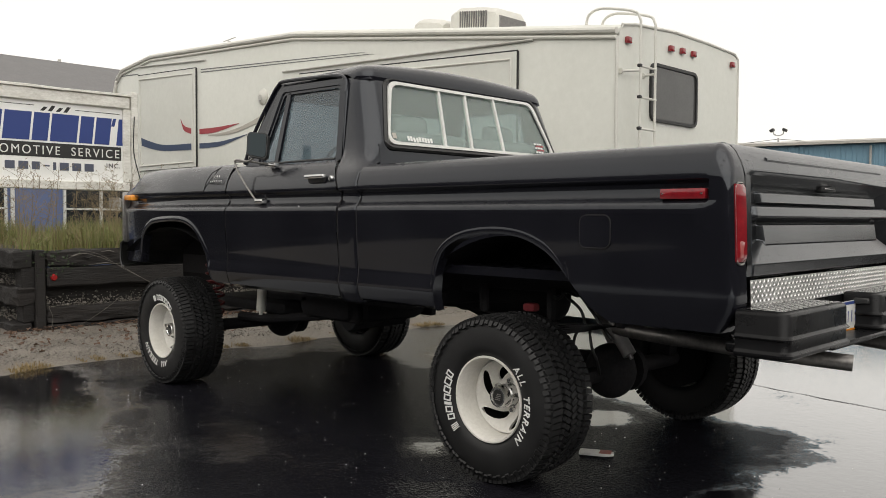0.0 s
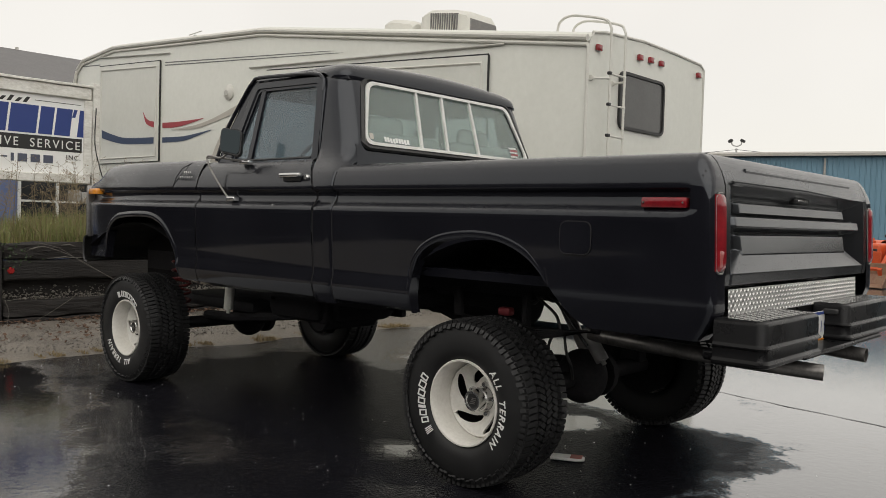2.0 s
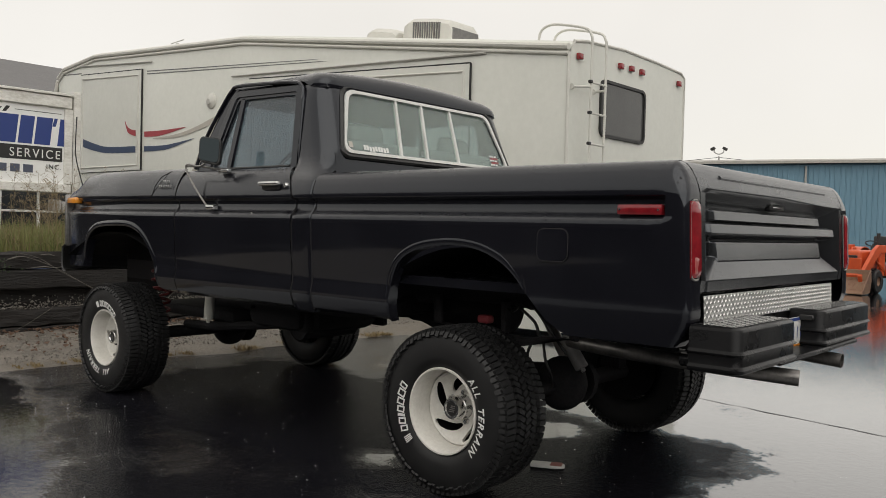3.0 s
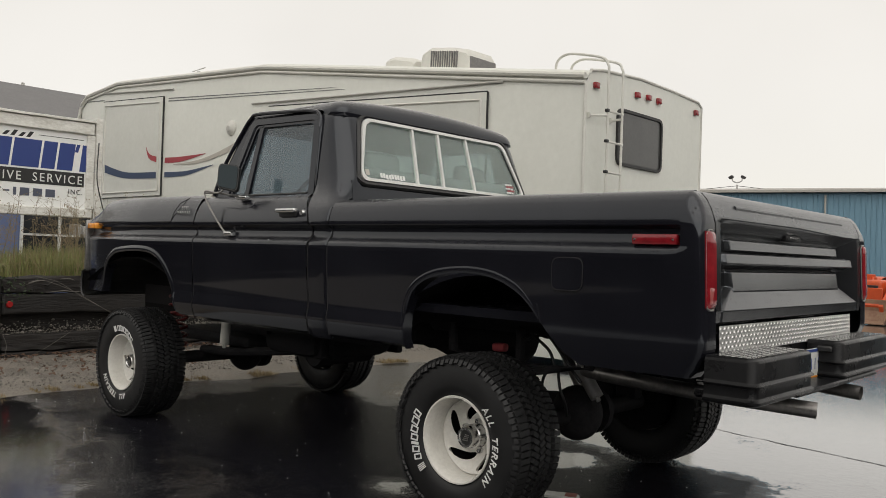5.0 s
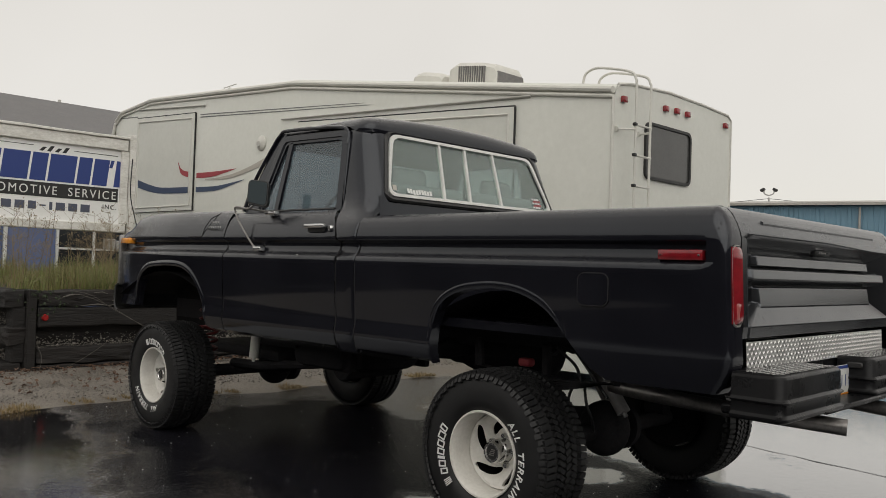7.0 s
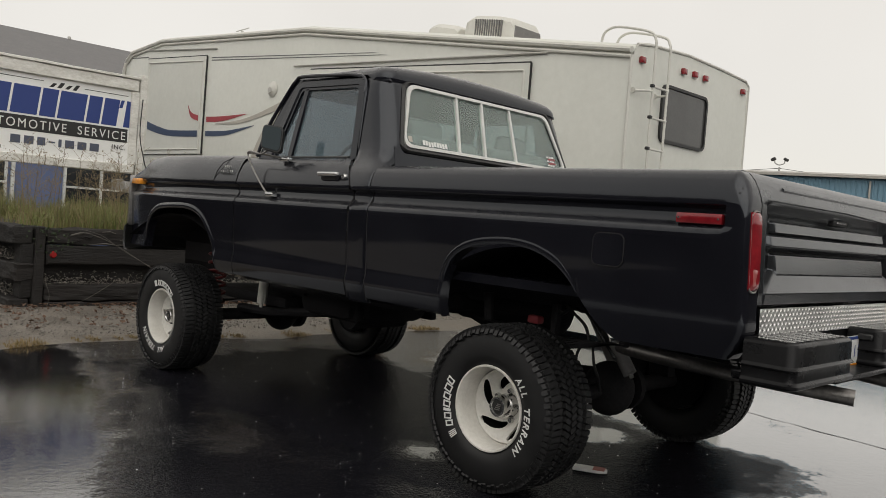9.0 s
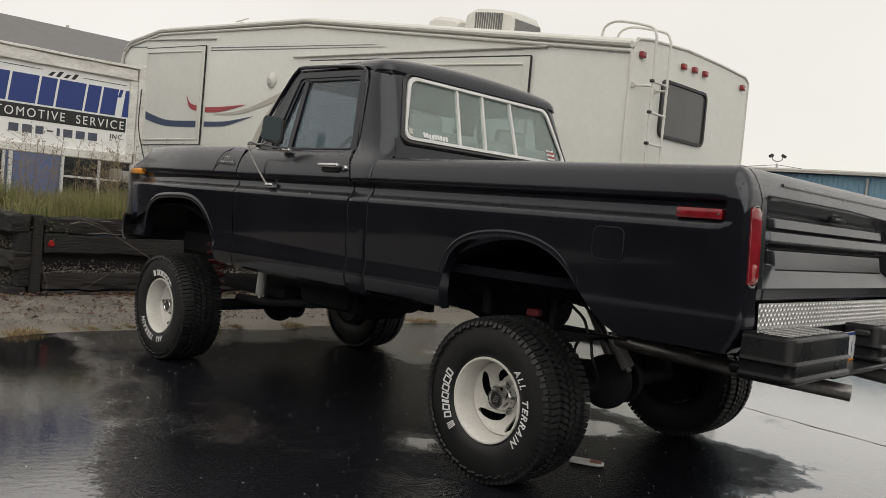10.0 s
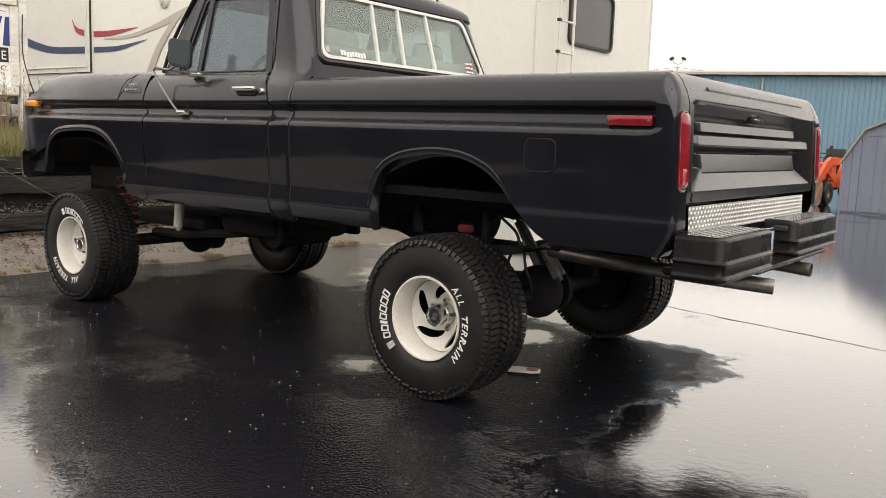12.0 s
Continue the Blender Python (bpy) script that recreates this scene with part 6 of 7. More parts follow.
def cab_roof():
    """A shallow dome, drawn in ring by ring from its rounded edge."""
    bm = bmesh.new()
    edge = rounded_corners([(-1.030, 0.161), (-1.030, 2 * YC - 0.161), (-1.872, 2 * YC - 0.185), (-1.872, 0.185)], 0.10, 8)
    fine = []
    for i, (x, y) in enumerate(edge):
        nx, ny = edge[(i + 1) % len(edge)]
        k = max(1, round(math.hypot(nx - x, ny - y) / 0.06))
        fine += [(x + (nx - x) * j / k, y + (ny - y) * j / k) for j in range(k)]
    cx, hx, hy = -1.451, 0.421, YC - 0.161
    rows = []
    for d, z in ((0.006, 1.906), (0.0, 1.920), (0.0, 1.938), (0.004, 1.952), (0.013, 1.968), (0.028, 1.983), (0.05, 1.996), (0.09, 2.008), (0.15, 2.018), (0.24, 2.025), (0.32, 2.030), (0.40, 2.032)):
        # the front edge dips towards the windshield
        rows.append([(cx + (x - cx) * (1 - d / hx), YC + (y - YC) * (1 - d / hy), max(z, interp(EAVES, x)) - 0.03 * max(0.0, (-1.70 - x) / 0.17) * max(0.0, 1 - d / 0.2) + CROWN * ease((z - 1.93) / 0.06) * max(0.0, 1 - ((y - YC) / 0.72) ** 2)) for x, y in fine])
    sheet(bm, rows, close=True)
    bm.verts.ensure_lookup_table()
    bm.faces.new([bm.verts[len(bm.verts) - len(fine) + k] for k in range(len(fine))])
    return finish(bm)


roof = part("roof", cab_roof(), PAINT, truck, "black cab roof beaded with rain")
bm = bmesh.new()
rail = smooth_line([(-2.075, 0, 1.50), (-2.015, 0, 1.685), (-1.885, 0, 1.885), (-1.825, 0, 1.955), (-1.765, 0, 1.976), (-1.47, 0, 1.965), (-1.255, 0, 1.950), (-1.188, 0, 1.925), (-1.163, 0, 1.875), (-1.152, 0, 1.78), (-1.137, 0, 1.64), (-1.122, 0, 1.53)], 6)
tube(bm, [skin(p.x, p.z, -0.003) for p in rail], [0.011 if k < 52 else 0.011 - 0.0006 * (k - 52) for k in range(len(rail))], 8)
both("drip_rail", bm, PAINT, truck)
bm = bmesh.new()
sheet(bm, [[skin(x, z, 0.012 + 0.5 * max(0.0, z - 1.95)) for x in (-1.84, -1.70, -1.45, -1.24)] for z in (1.91, 1.95, 1.985)])
both("roof_side", finish(bm), PAINT, truck)
bm = bmesh.new()
rows = []
for xf, xr, z in ((-2.085, -1.975, 1.47), (-2.02, -1.905, 1.65), (-1.93, -1.835, 1.82), (-1.845, -1.765, 1.96)):
    y = skin(0, z)[1]
    rows.append([(xf, y + 0.07, z), (xf, y + 0.012, z), (xf + 0.012, y + 0.002, z), (xr, y + 0.002, z), (xr, y + 0.07, z)])
sheet(bm, rows, close=True)
both("a_pillar", finish(bm), PAINT, truck)
# header over the rear window and wall under it
bm = bmesh.new()
sheet(bm, [[(x, y, z) for y in (0.20, 0.6, YC, 1.33, 2 * YC - 0.20)] for x, z in ((-1.10, 1.945), (-1.048, 1.935), (-1.041, 1.926), (-1.038, 1.912), (-1.06, 1.908))])
part("rear_header", finish(bm), PAINT, truck)
bm = bmesh.new()
sheet(bm, [[(x, y, z) for y in (0.16, 0.6, YC, 1.33, 2 * YC - 0.16)] for x, z in ((-0.95, 1.565), (-0.915, 1.56), (-0.905, 1.50), (-0.905, 0.80))])
part("rear_wall", finish(bm), PAINT, truck)


# rear window: frame, three uprights, four panes
def rw(y, z):
    """A place on the leaning plane of the rear window."""
    return (-0.912 - 0.36 * (z - 1.56), y, z)


RW = rounded_corners([(0.212, 1.562), (1.633, 1.562), (1.535, 1.915), (0.318, 1.915)], 0.06)
bm = bmesh.new()
cy, cz = YC, 1.74
rows = [[], [], [], []]
for y, z in RW:
    iy, iz = y + (0.019 if y < cy else -0.019), z + (0.017 if z < cz else -0.017)
    o, i = Vector(rw(y, z)), Vector(rw(iy, iz))
    out = Vector((0.014, 0, 0.004))
    rows[0].append(o - out)
    rows[1].append(o + out)
    rows[2].append(i + out)
    rows[3].append(i - out)
sheet(bm, [[tuple(p) for p in r_] for r_ in rows], close=True)
rear_window = part("rear_window", finish(bm), WHITE_PAINT, truck, "sliding rear window with pale metal frame")
bm = bmesh.new()
seal = [Vector(rw(y + (-0.016 if y < cy else 0.016), z + (-0.014 if z < cz else 0.014))) for y, z in RW]
tube(bm, [p + Vector((0.002, 0, 0)) for p in seal + seal[:1]], 0.014, 6, False)
part("seal", bm, TRIM_BLACK, rear_window)
for b, t in ((0.645, 0.70), (0.86, 0.915), (1.14, 1.165)):
    bm = bmesh.new()
    a, c = Vector(rw(b, 1.565)), Vector(rw(t, 1.91))
    sheet(bm, [[tuple(p + Vector((dx, dy, 0))) for dx, dy in ((-0.01, -0.008), (0.012, -0.008), (0.012, 0.008), (-0.01, 0.008))] for p in (a, c)], close=True)
    part("upright", finish(bm), WHITE_PAINT, rear_window)
edges = ((0.24, 0.33), (0.645, 0.70), (0.86, 0.915), (1.14, 1.165), (1.61, 1.53))
for (b0, t0), (b1, t1) in zip(edges, edges[1:]):
    bm = bmesh.new()
    p = [Vector(rw(b0, 1.575)), Vector(rw(b1, 1.575)), Vector(rw(t1, 1.905)), Vector(rw(t0, 1.905))]
    sheet(bm, [[tuple(p[0]), tuple(p[1])], [tuple(p[3]), tuple(p[2])]])
    thicken(bm, 0.004)
    pane = part("pane", bm, REAR_GLASS, rear_window, smooth=False)
    pane.visible_shadow = False


def sticker(y0, z0, w, h, mat, n, shear=0.0, r0=1):
    r = random.Random(r0)
    bm = bmesh.new()
    for k in range(n):
        a = y0 + w * k / n
        b = a + w / n * 0.78
        dz = r.uniform(-0.12, 0.12) * h
        p = [Vector(rw(a, z0 + dz)), Vector(rw(b, z0 + dz)), Vector(rw(b, z0 + h + dz)), Vector(rw(a, z0 + h + dz))]
        off = Vector((0.006, 0, 0.002))
        vs = [bm.verts.new(q + off) for q in p]
        bm.faces.new(vs)
    thicken(bm, 0.001)
    return part("sticker", bm, mat, rear_window, "", smooth=False)


sticker(0.365, 1.588, 0.19, 0.026, WHITE_LETTER, 9, r0=2)
sticker(0.415, 1.577, 0.11, 0.006, WHITE_LETTER, 6, r0=3)
sticker(0.262, 1.60, 0.035, 0.03, GREY_VINYL, 1)
for k, m_ in enumerate((WHITE_LETTER, RED_VINYL, WHITE_LETTER, RED_VINYL, WHITE_LETTER)):
    sticker(1.46 + 0.012 * (k % 2), 1.59 + 0.013 * k, 0.075, 0.010, m_, 3, r0=k)

# side glass, vent frame, window surround
for side in (0, 1):
    bm = bmesh.new()
    pts = [(-1.93, 1.485), (-1.765, 1.905), (-1.215, 1.895), (-1.175, 1.485)]
    vs = [bm.verts.new(skin(x, z, 0.022)) for x, z in pts]
    bm.faces.new(vs)
    thicken(bm, 0.004)
    g = part("side_glass", mirrored(bm) if side else bm, GLASS, (door_l, door_r)[side], "rain-specked side window", smooth=False)
    g.visible_shadow = False
    bm = bmesh.new()
    outer = rounded_corners([(-1.985, 1.470), (-1.800, 1.943), (-1.182, 1.930), (-1.130, 1.470)], 0.035)
    inner = rounded_corners([(-1.905, 1.500), (-1.752, 1.893), (-1.230, 1.883), (-1.188, 1.500)], 0.030)
    sheet(bm, [[skin(x, z, 0.03) for x, z in outer], [skin(x, z, -0.002) for x, z in outer], [skin(x + (ox - x) * 0.35, z + (oz - z) * 0.35, -0.004) for (x, z), (ox, oz) in zip(inner, outer)], [skin(x + (ox - x) * 0.25, z + (oz - z) * 0.25, 0.004) for (x, z), (ox, oz) in zip(inner, outer)], [skin(x, z, 0.004) for x, z in inner], [skin(x, z, 0.026) for x, z in inner]], close=True)
    # the post of the quarter light
    sheet(bm, [[skin(x, z, off) for x, off in ((a, 0.024), (a, 0.004), (a + 0.038, 0.004), (a + 0.038, 0.024))] for a, z in ((-1.772, 1.49), (-1.728, 1.90))], close=True)
    finish(bm)
    part("window_frame", mirrored(bm) if side else bm, PAINT, (door_l, door_r)[side], "")
    bm = bmesh.new()
    tube(bm, [skin(x, z, 0.004) for x, z in [outer[0]] + outer[6:21]], 0.005, 6)
    part("weather_strip", mirrored(bm) if side else bm, TRIM_BLACK, (door_l, door_r)[side])
    bm = bmesh.new()
    tube(bm, [(-1.90, 0.088, 1.494), (-1.19, 0.088, 1.494)], 0.008, 6)
    part("window_sill", mirrored(bm) if side else bm, TRIM_BLACK, (door_l, door_r)[side])
# handle, lock
bm = bmesh.new()
box(bm, -1.27, -1.135, SIDE - 0.002, SIDE + 0.03, 1.362, 1.400, 0.010, 2)
pull = part("handle_cup", bm, TRIM_BLACK, door_l)
bm = bmesh.new()
box(bm, -1.28, -1.118, SIDE - 0.022, SIDE + 0.012, 1.383, 1.408, 0.009, 2)
h = part("door_handle", bm, CHROME, door_l, "chrome door handle")
bm = bmesh.new()
lathe(bm, [(0, -0.008), (0.012, -0.008), (0.016, 0.0), (0.016, 0.012)], (-1.085, SIDE + 0.010, 1.384), 14)
part("door_lock", weld(bm), CHROME, door_l)
# small scuff plug on the belt
bm = bmesh.new()
lathe(bm, [(0, -0.008), (0.008, -0.006), (0.010, 0.004)], (-1.36, SIDE + 0.012, 1.238), 10)
part("trim_clip", weld(bm), CHROME, door_l)


# door mirror on its bent strut
bm = bmesh.new()
out = []
for cx, cz, a0 in ((-1.665, 1.655, 0), (-1.795, 1.665, 90), (-1.795, 1.555, 180), (-1.665, 1.535, 270)):
    out += [(cx + 0.035 * math.cos(radians(a0 + 22.5 * k)), cz + 0.035 * math.sin(radians(a0 + 22.5 * k))) for k in range(5)]
out = [(-1.672 + (x + 1.665) * 0.60, 1.540 + (z - 1.545) * 0.78) for x, z in out]
M = Matrix.Translation((-1.73, -0.06, 1.59)) @ Matrix.Rotation(radians(38), 4, "Z") @ Matrix.Rotation(radians(-9), 4, "X") @ Matrix.Translation((1.73, 0, -1.59))
prism(bm, out, "y", -0.018, 0.022)
bmesh.ops.transform(bm, matrix=M, verts=bm.verts)
mir = part("door_mirror", bm, TRIM_BLACK, door_l, "black rectangular door mirror on chrome strut", smooth=False)
bm = bmesh.new()
small = [(-1.713 + (x + 1.713) * 0.90, 1.590 + (z - 1.590) * 0.90) for x, z in out]
prism(bm, small, "y", -0.0225, -0.0185)
bmesh.ops.transform(bm, matrix=M, verts=bm.verts)
part("mirror_glass", bm, MIRROR, mir, smooth=False)
bm = bmesh.new()
tube(bm, smooth_line([(-1.73, -0.05, 1.535), (-1.80, -0.06, 1.50), (-1.93, -0.055, 1.515), (-1.955, -0.05, 1.49), (-1.90, -0.05, 1.42), (-1.79, -0.035, 1.30), (-1.745, -0.03, 1.275)], 6), 0.0055, 8)
tube(bm, [(-1.955, -0.05, 1.505), (-1.80, -0.055, 1.50), (-1.66, 0.01, 1.478)], 0.0055, 8)
part("strut", bm, STEEL, mir, "bent chrome strut")
bm = bmesh.new()
box(bm, -1.72, -1.62, -0.005, 0.035, 1.465, 1.488, 0.008, 2)
part("mirror_foot", bm, CHROME, mir)
bm = bmesh.new()
box(bm, -1.775, -1.70, SIDE - 0.012, SIDE + 0.03, 1.258, 1.285, 0.008, 2)
part("mirror_foot", bm, CHROME, mir)


# hood, cowl, nose
def hood():
    bm = bmesh.new()
    rows = []
    for x, z, inn in ((-3.70, 1.375, 0.07), (-3.66, 1.43, 0.04), (-3.55, 1.472, 0.02), (-3.35, 1.50, 0.008), (-3.0, 1.515, 0.0), (-2.6, 1.523, 0.0), (-2.3, 1.528, 0.0), (-2.02, 1.53, 0.0)):
        half = YC - 0.06 - taper(x) - inn
        rows.append([(x, YC + u * half, z - 0.045 * abs(u) ** 3 + 0.012 * math.exp(-((abs(u) - 0.45) / 0.1) ** 2)) for u in (-1, -0.97, -0.9, -0.75, -0.55, -0.45, -0.35, -0.1, 0.1, 0.35, 0.45, 0.55, 0.75, 0.9, 0.97, 1)])
    sheet(bm, rows)
    return thicken(bm, 0.02)


part("hood", hood(), PAINT, truck, "black hood, wet")
bm = bmesh.new()
tube(bm, [(-2.375, SIDE + 0.006, 1.338), (-2.350, SIDE + 0.014, 1.40), (-2.315, SIDE + 0.035, 1.455), (-2.27, SIDE + 0.08, 1.492)], 0.0028, 5)
tube(bm, [(-3.58, 0.05, 1.341), (-3.2, 0.0, 1.340), (-2.375, SIDE + 0.004, 1.339)], 0.005, 5)
both("hood_gap", bm, UNDER, truck)
bm = bmesh.new()
box(bm, -2.04, -1.86, 0.10, 2 * YC - 0.10, 1.42, 1.515, 0.02, 2)
part("cowl", bm, PAINT, truck)
bm = bmesh.new()
p = [(-2.05, 0.15, 1.50), (-2.05, 2 * YC - 0.15, 1.50), (-1.835, 2 * YC - 0.23, 1.965), (-1.835, 0.23, 1.965)]
mid = [(-2.11, 0.6, 1.50), (-2.11, 1.33, 1.50), (-1.86, 1.33, 1.975), (-1.86, 0.6, 1.975)]
sheet(bm, [[p[0], mid[0], mid[1], p[1]], [p[3], mid[3], mid[2], p[2]]])
thicken(bm, 0.005)
ws = part("windshield", bm, GLASS, truck, "clear windshield")
ws.visible_shadow = False
bm = bmesh.new()
box(bm, -3.69, -3.64, 0.10, 2 * YC - 0.10, 0.99, 1.37, 0.02, 2)
grille = part("grille", bm, TRIM_BLACK, truck)
for y in (0.24, 2 * YC - 0.24):
    bm = bmesh.new()
    e = 0.195 if y < YC else 0.165
    box(bm, -3.700, -3.675, y - e, y + 0.36 - e, 0.99, 1.362, 0.010, 2)
    bez = part("headlamp_bezel", bm, STEEL, truck, "bright headlamp surround")
    bm = bmesh.new()
    box(bm, -3.73, -3.70, y - 0.10, y + 0.10, 1.12, 1.28, 0.02, 2)
    part("headlamp", bm, DARK_GLASS, bez)
bm = bmesh.new()
rows = []
for y, x in ((0.02, -3.675), (0.03, -3.70), (0.07, -3.74), (0.25, -3.79), (YC, -3.80), (1.59, -3.79), (1.77, -3.74), (1.81, -3.70), (1.82, -3.675)):
    rows.append([(x + 0.04, y, 1.005), (x, y, 0.985), (x - 0.01, y, 0.93), (x - 0.01, y, 0.86), (x + 0.01, y, 0.82), (x + 0.05, y, 0.81)])
sheet(bm, rows)
thicken(bm, 0.01)
part("front_bumper", bm, TRIM_BLACK, truck, "black front bumper")


# cab interior
bm = bmesh.new()
box(bm, -1.45, -1.02, 0.22, 2 * YC - 0.22, 1.10, 1.28, 0.05, 3)
seat = part("bench_seat", bm, SEAT, truck, "grey bench seat")
for y0, y1 in ((0.24, 0.92), (1.01, 1.69)):
    bm = bmesh.new()
    box(bm, -1.20, -1.06, y0, y1, 1.2, 1.66, 0.05, 3)
    bmesh.ops.rotate(bm, verts=bm.verts, cent=(-1.1, 0, 1.2), matrix=Matrix.Rotation(radians(8), 3, "Y"))
    part("seat_back", bm, SEAT, seat)
    bm = bmesh.new()
    c = (y0 + y1) / 2
    box(bm, -1.19, -1.11, c - 0.14, c + 0.14, 1.60, 1.76, 0.05, 3)
    part("headrest", bm, SEAT, seat)
bm = bmesh.new()
box(bm, -2.02, -1.78, 0.13, 2 * YC - 0.13, 1.25, 1.50, 0.04, 2)
part("dashboard", bm, TRIM_BLACK, truck)
bm = bmesh.new()
c = Vector((-1.62, 0.52, 1.47))
ring = [c + 0.19 * (math.cos(a) * Vector((0.42, 0, 0.9)) + math.sin(a) * Vector((0, 1, 0))) for a in (2 * math.pi * k / 28 for k in range(29))]
tube(bm, ring, 0.013, 7, False)
tube(bm, [c, c + Vector((-0.2, 0, -0.1))], 0.03, 8)
for a in (0.3, 2.84, 4.7):
    tube(bm, [c, c + 0.18 * (math.cos(a) * Vector((0.42, 0, 0.9)) + math.sin(a) * Vector((0, 1, 0)))], 0.012, 6)
part("steering_wheel", bm, TRIM_BLACK, truck)
bm = bmesh.new()
box(bm, -2.0, -0.92, 0.10, 2 * YC - 0.10, 0.78, 0.82)
part("cab_floor", bm, UNDER, truck, smooth=False)


# rear bumper with two step boxes and tread plate
bm = bmesh.new()
box(bm, 1.04, 1.12, 0.02, 1.74, 0.735, 0.77, 0.008, 1)
box(bm, 1.045, 1.075, 0.10, 1.70, 0.74, 0.88, 0.006, 1)
bumper = part("rear_bumper", bm, BUMPER_BLACK, truck, "black steel step bumper with tread plate")


def tread(name, parent, origin, u, v, n, nu, nv, mat):
    """A plate with raised diagonal studs, alternating in direction."""
    o, u, v, n = (Vector(q) for q in (origin, u, v, n))
    bm = bmesh.new()
    vs = [bm.verts.new(o + a * u + b * v) for a, b in ((0, 0), (1, 0), (1, 1), (0, 1))]
    bm.faces.new(vs)
    ul, vl = u.length, v.length
    un, vn = u / ul, v / vl
    lu, lw = 0.76 * min(ul / nu, vl / nv), 0.14 * min(ul / nu, vl / nv)
    for i in range(nu):
        for j in range(nv):
            c = o + u * ((i + 0.5) / nu) + v * ((j + 0.5) / nv) + n * 0.0005
            s = 1 if (i + j) % 2 else -1
            d = (un + s * vn).normalized()
            e = (un - s * vn).normalized()
            q = [bm.verts.new(c + d * a * lu * 0.75 + e * b * lw) for a, b in ((-1, 0), (0, -1), (1, 0), (0, 1))]
            t = bm.verts.new(c + n * (0.0035 if mat is PLATE else 0.0014))
            for k in range(4):
                bm.faces.new((q[k], q[(k + 1) % 4], t))
    return part(name, bm, mat, parent, "bright aluminium tread plate" if mat is PLATE else "", smooth=False)


tread("tread_plate", bumper, (1.084, 0.125, 0.874), (0, 1.475, 0), (-0.004, 0, 0.100), (0.999, 0, 0.04), 88, 6, PLATE)
WET_BLACK = surface("wet_black_steel", (0.02, 0.02, 0.02), (0.045, 0.045, 0.045), (0.08, 0.2), coat=1.0, bump=0.1)


def step_box(y0, y1, x1):
    bm = bmesh.new()
    r = 0.035
    out = [(1.085, y0)]
    out += [(x1 - r + r * math.sin(radians(a)), y0 + r - r * math.cos(radians(a))) for a in range(0, 91, 18)]
    out += [(x1 - r + r * math.cos(radians(a)), y1 - r + r * math.sin(radians(a))) for a in range(0, 91, 18)]
    out += [(1.085, y1)]
    rows = []
    c = Vector(((1.085 + x1) / 2, (y0 + y1) / 2))
    for z, d in ((0.728, -0.006), (0.733, 0.003), (0.738, 0.006), (0.744, 0.006), (0.752, -0.003), (0.755, -0.004), (0.788, -0.004), (0.791, 0.003), (0.796, 0.005), (0.804, -0.003), (0.807, -0.004), (0.868, -0.005), (0.877, -0.008), (0.883, -0.017)):
        rows.append([(x + d * (1 if x > c.x else 0), y + d * (1 if y > c.y else -1), z) for x, y in out])
    sheet(bm, rows, close=True)
    bm.verts.ensure_lookup_table()
    n = len(out)
    bm.faces.new([bm.verts[i] for i in range(n)])
    bm.faces.new([bm.verts[len(rows) * n - n + i] for i in range(n)])
    ob = part("step_box", finish(bm), BUMPER_BLACK, bumper)
    tread("step_tread", ob, (1.10, y0 + 0.03, 0.8845), (0, y1 - y0 - 0.06, 0), (x1 - 1.13, 0, 0), (0, 0, 1), max(8, round((y1 - y0) / 0.022)), 6, WET_BLACK)


step_box(0.0, 0.56, 1.265)
step_box(1.0, 1.72, 1.232)
bm = bmesh.new()
box(bm, 1.13, 1.19, 0.985, 1.002, 0.838, 0.862, 0.005, 1)
part("plate_lamp", bm, TRIM_BLACK, bumper, "small black number plate lamp")
bm = bmesh.new()
box(bm, 1.06, 1.245, 0.45, 1.45, 0.712, 0.732, 0.006, 1)
part("tow_shelf", bm, BUMPER_BLACK, bumper)
bm = bmesh.new()
box(bm, 1.128, 1.133, 0.80, 1.10, 0.712, 0.852, 0.004, 1)
plate = part("licence_plate", bm, WHITE_PAINT, bumper, "white licence plate with blue and yellow edges")
for z0, z1, m_ in ((0.838, 0.850, SIGN_BLUE), (0.714, 0.738, AMBER_LENS)):
    bm = bmesh.new()
    box(bm, 1.1335, 1.1345, 0.805, 1.095, z0, z1)
    part("plate_band", bm, m_, plate, smooth=False)
for k in range(6):
    bm = bmesh.new()
    box(bm, 1.1335, 1.1345, 0.832 + k * 0.042, 0.838 + k * 0.042, 0.765, 0.812)
    part("plate_bar", bm, SIGN_BLUE, plate, smooth=False)

PIPE = surface("sooty_pipe", (0.12, 0.115, 0.11), (0.30, 0.285, 0.27), (0.3, 0.5), metal=0.8, bump=0.2)
# ladder frame, axles, springs, shocks, exhaust
RAIL = [(-3.55, 0.83), (-2.55, 0.83), (-2.35, 0.745), (-0.98, 0.745), (-0.68, 0.905), (0.28, 0.905), (0.55, 0.80), (1.06, 0.80)]
for y in (YC - 0.43, YC + 0.43):
    bm = bmesh.new()
    sheet(bm, [[(x, y + dy, z + dz) for dy, dz in ((-0.035, -0.068), (0.035, -0.068), (0.035, 0.068), (-0.035, 0.068))] for x, z in RAIL], close=True)
    part("frame_rail", finish(bm), UNDER, truck, smooth=False)
for x, z in ((-2.1, 0.70), (-1.2, 0.745), (0.3, 0.93), (0.95, 0.80)):
    bm = bmesh.new()
    box(bm, x - 0.05, x + 0.05, YC - 0.43, YC + 0.43, z - 0.05, z + 0.04)
    part("cross_member", bm, UNDER, truck, smooth=False)
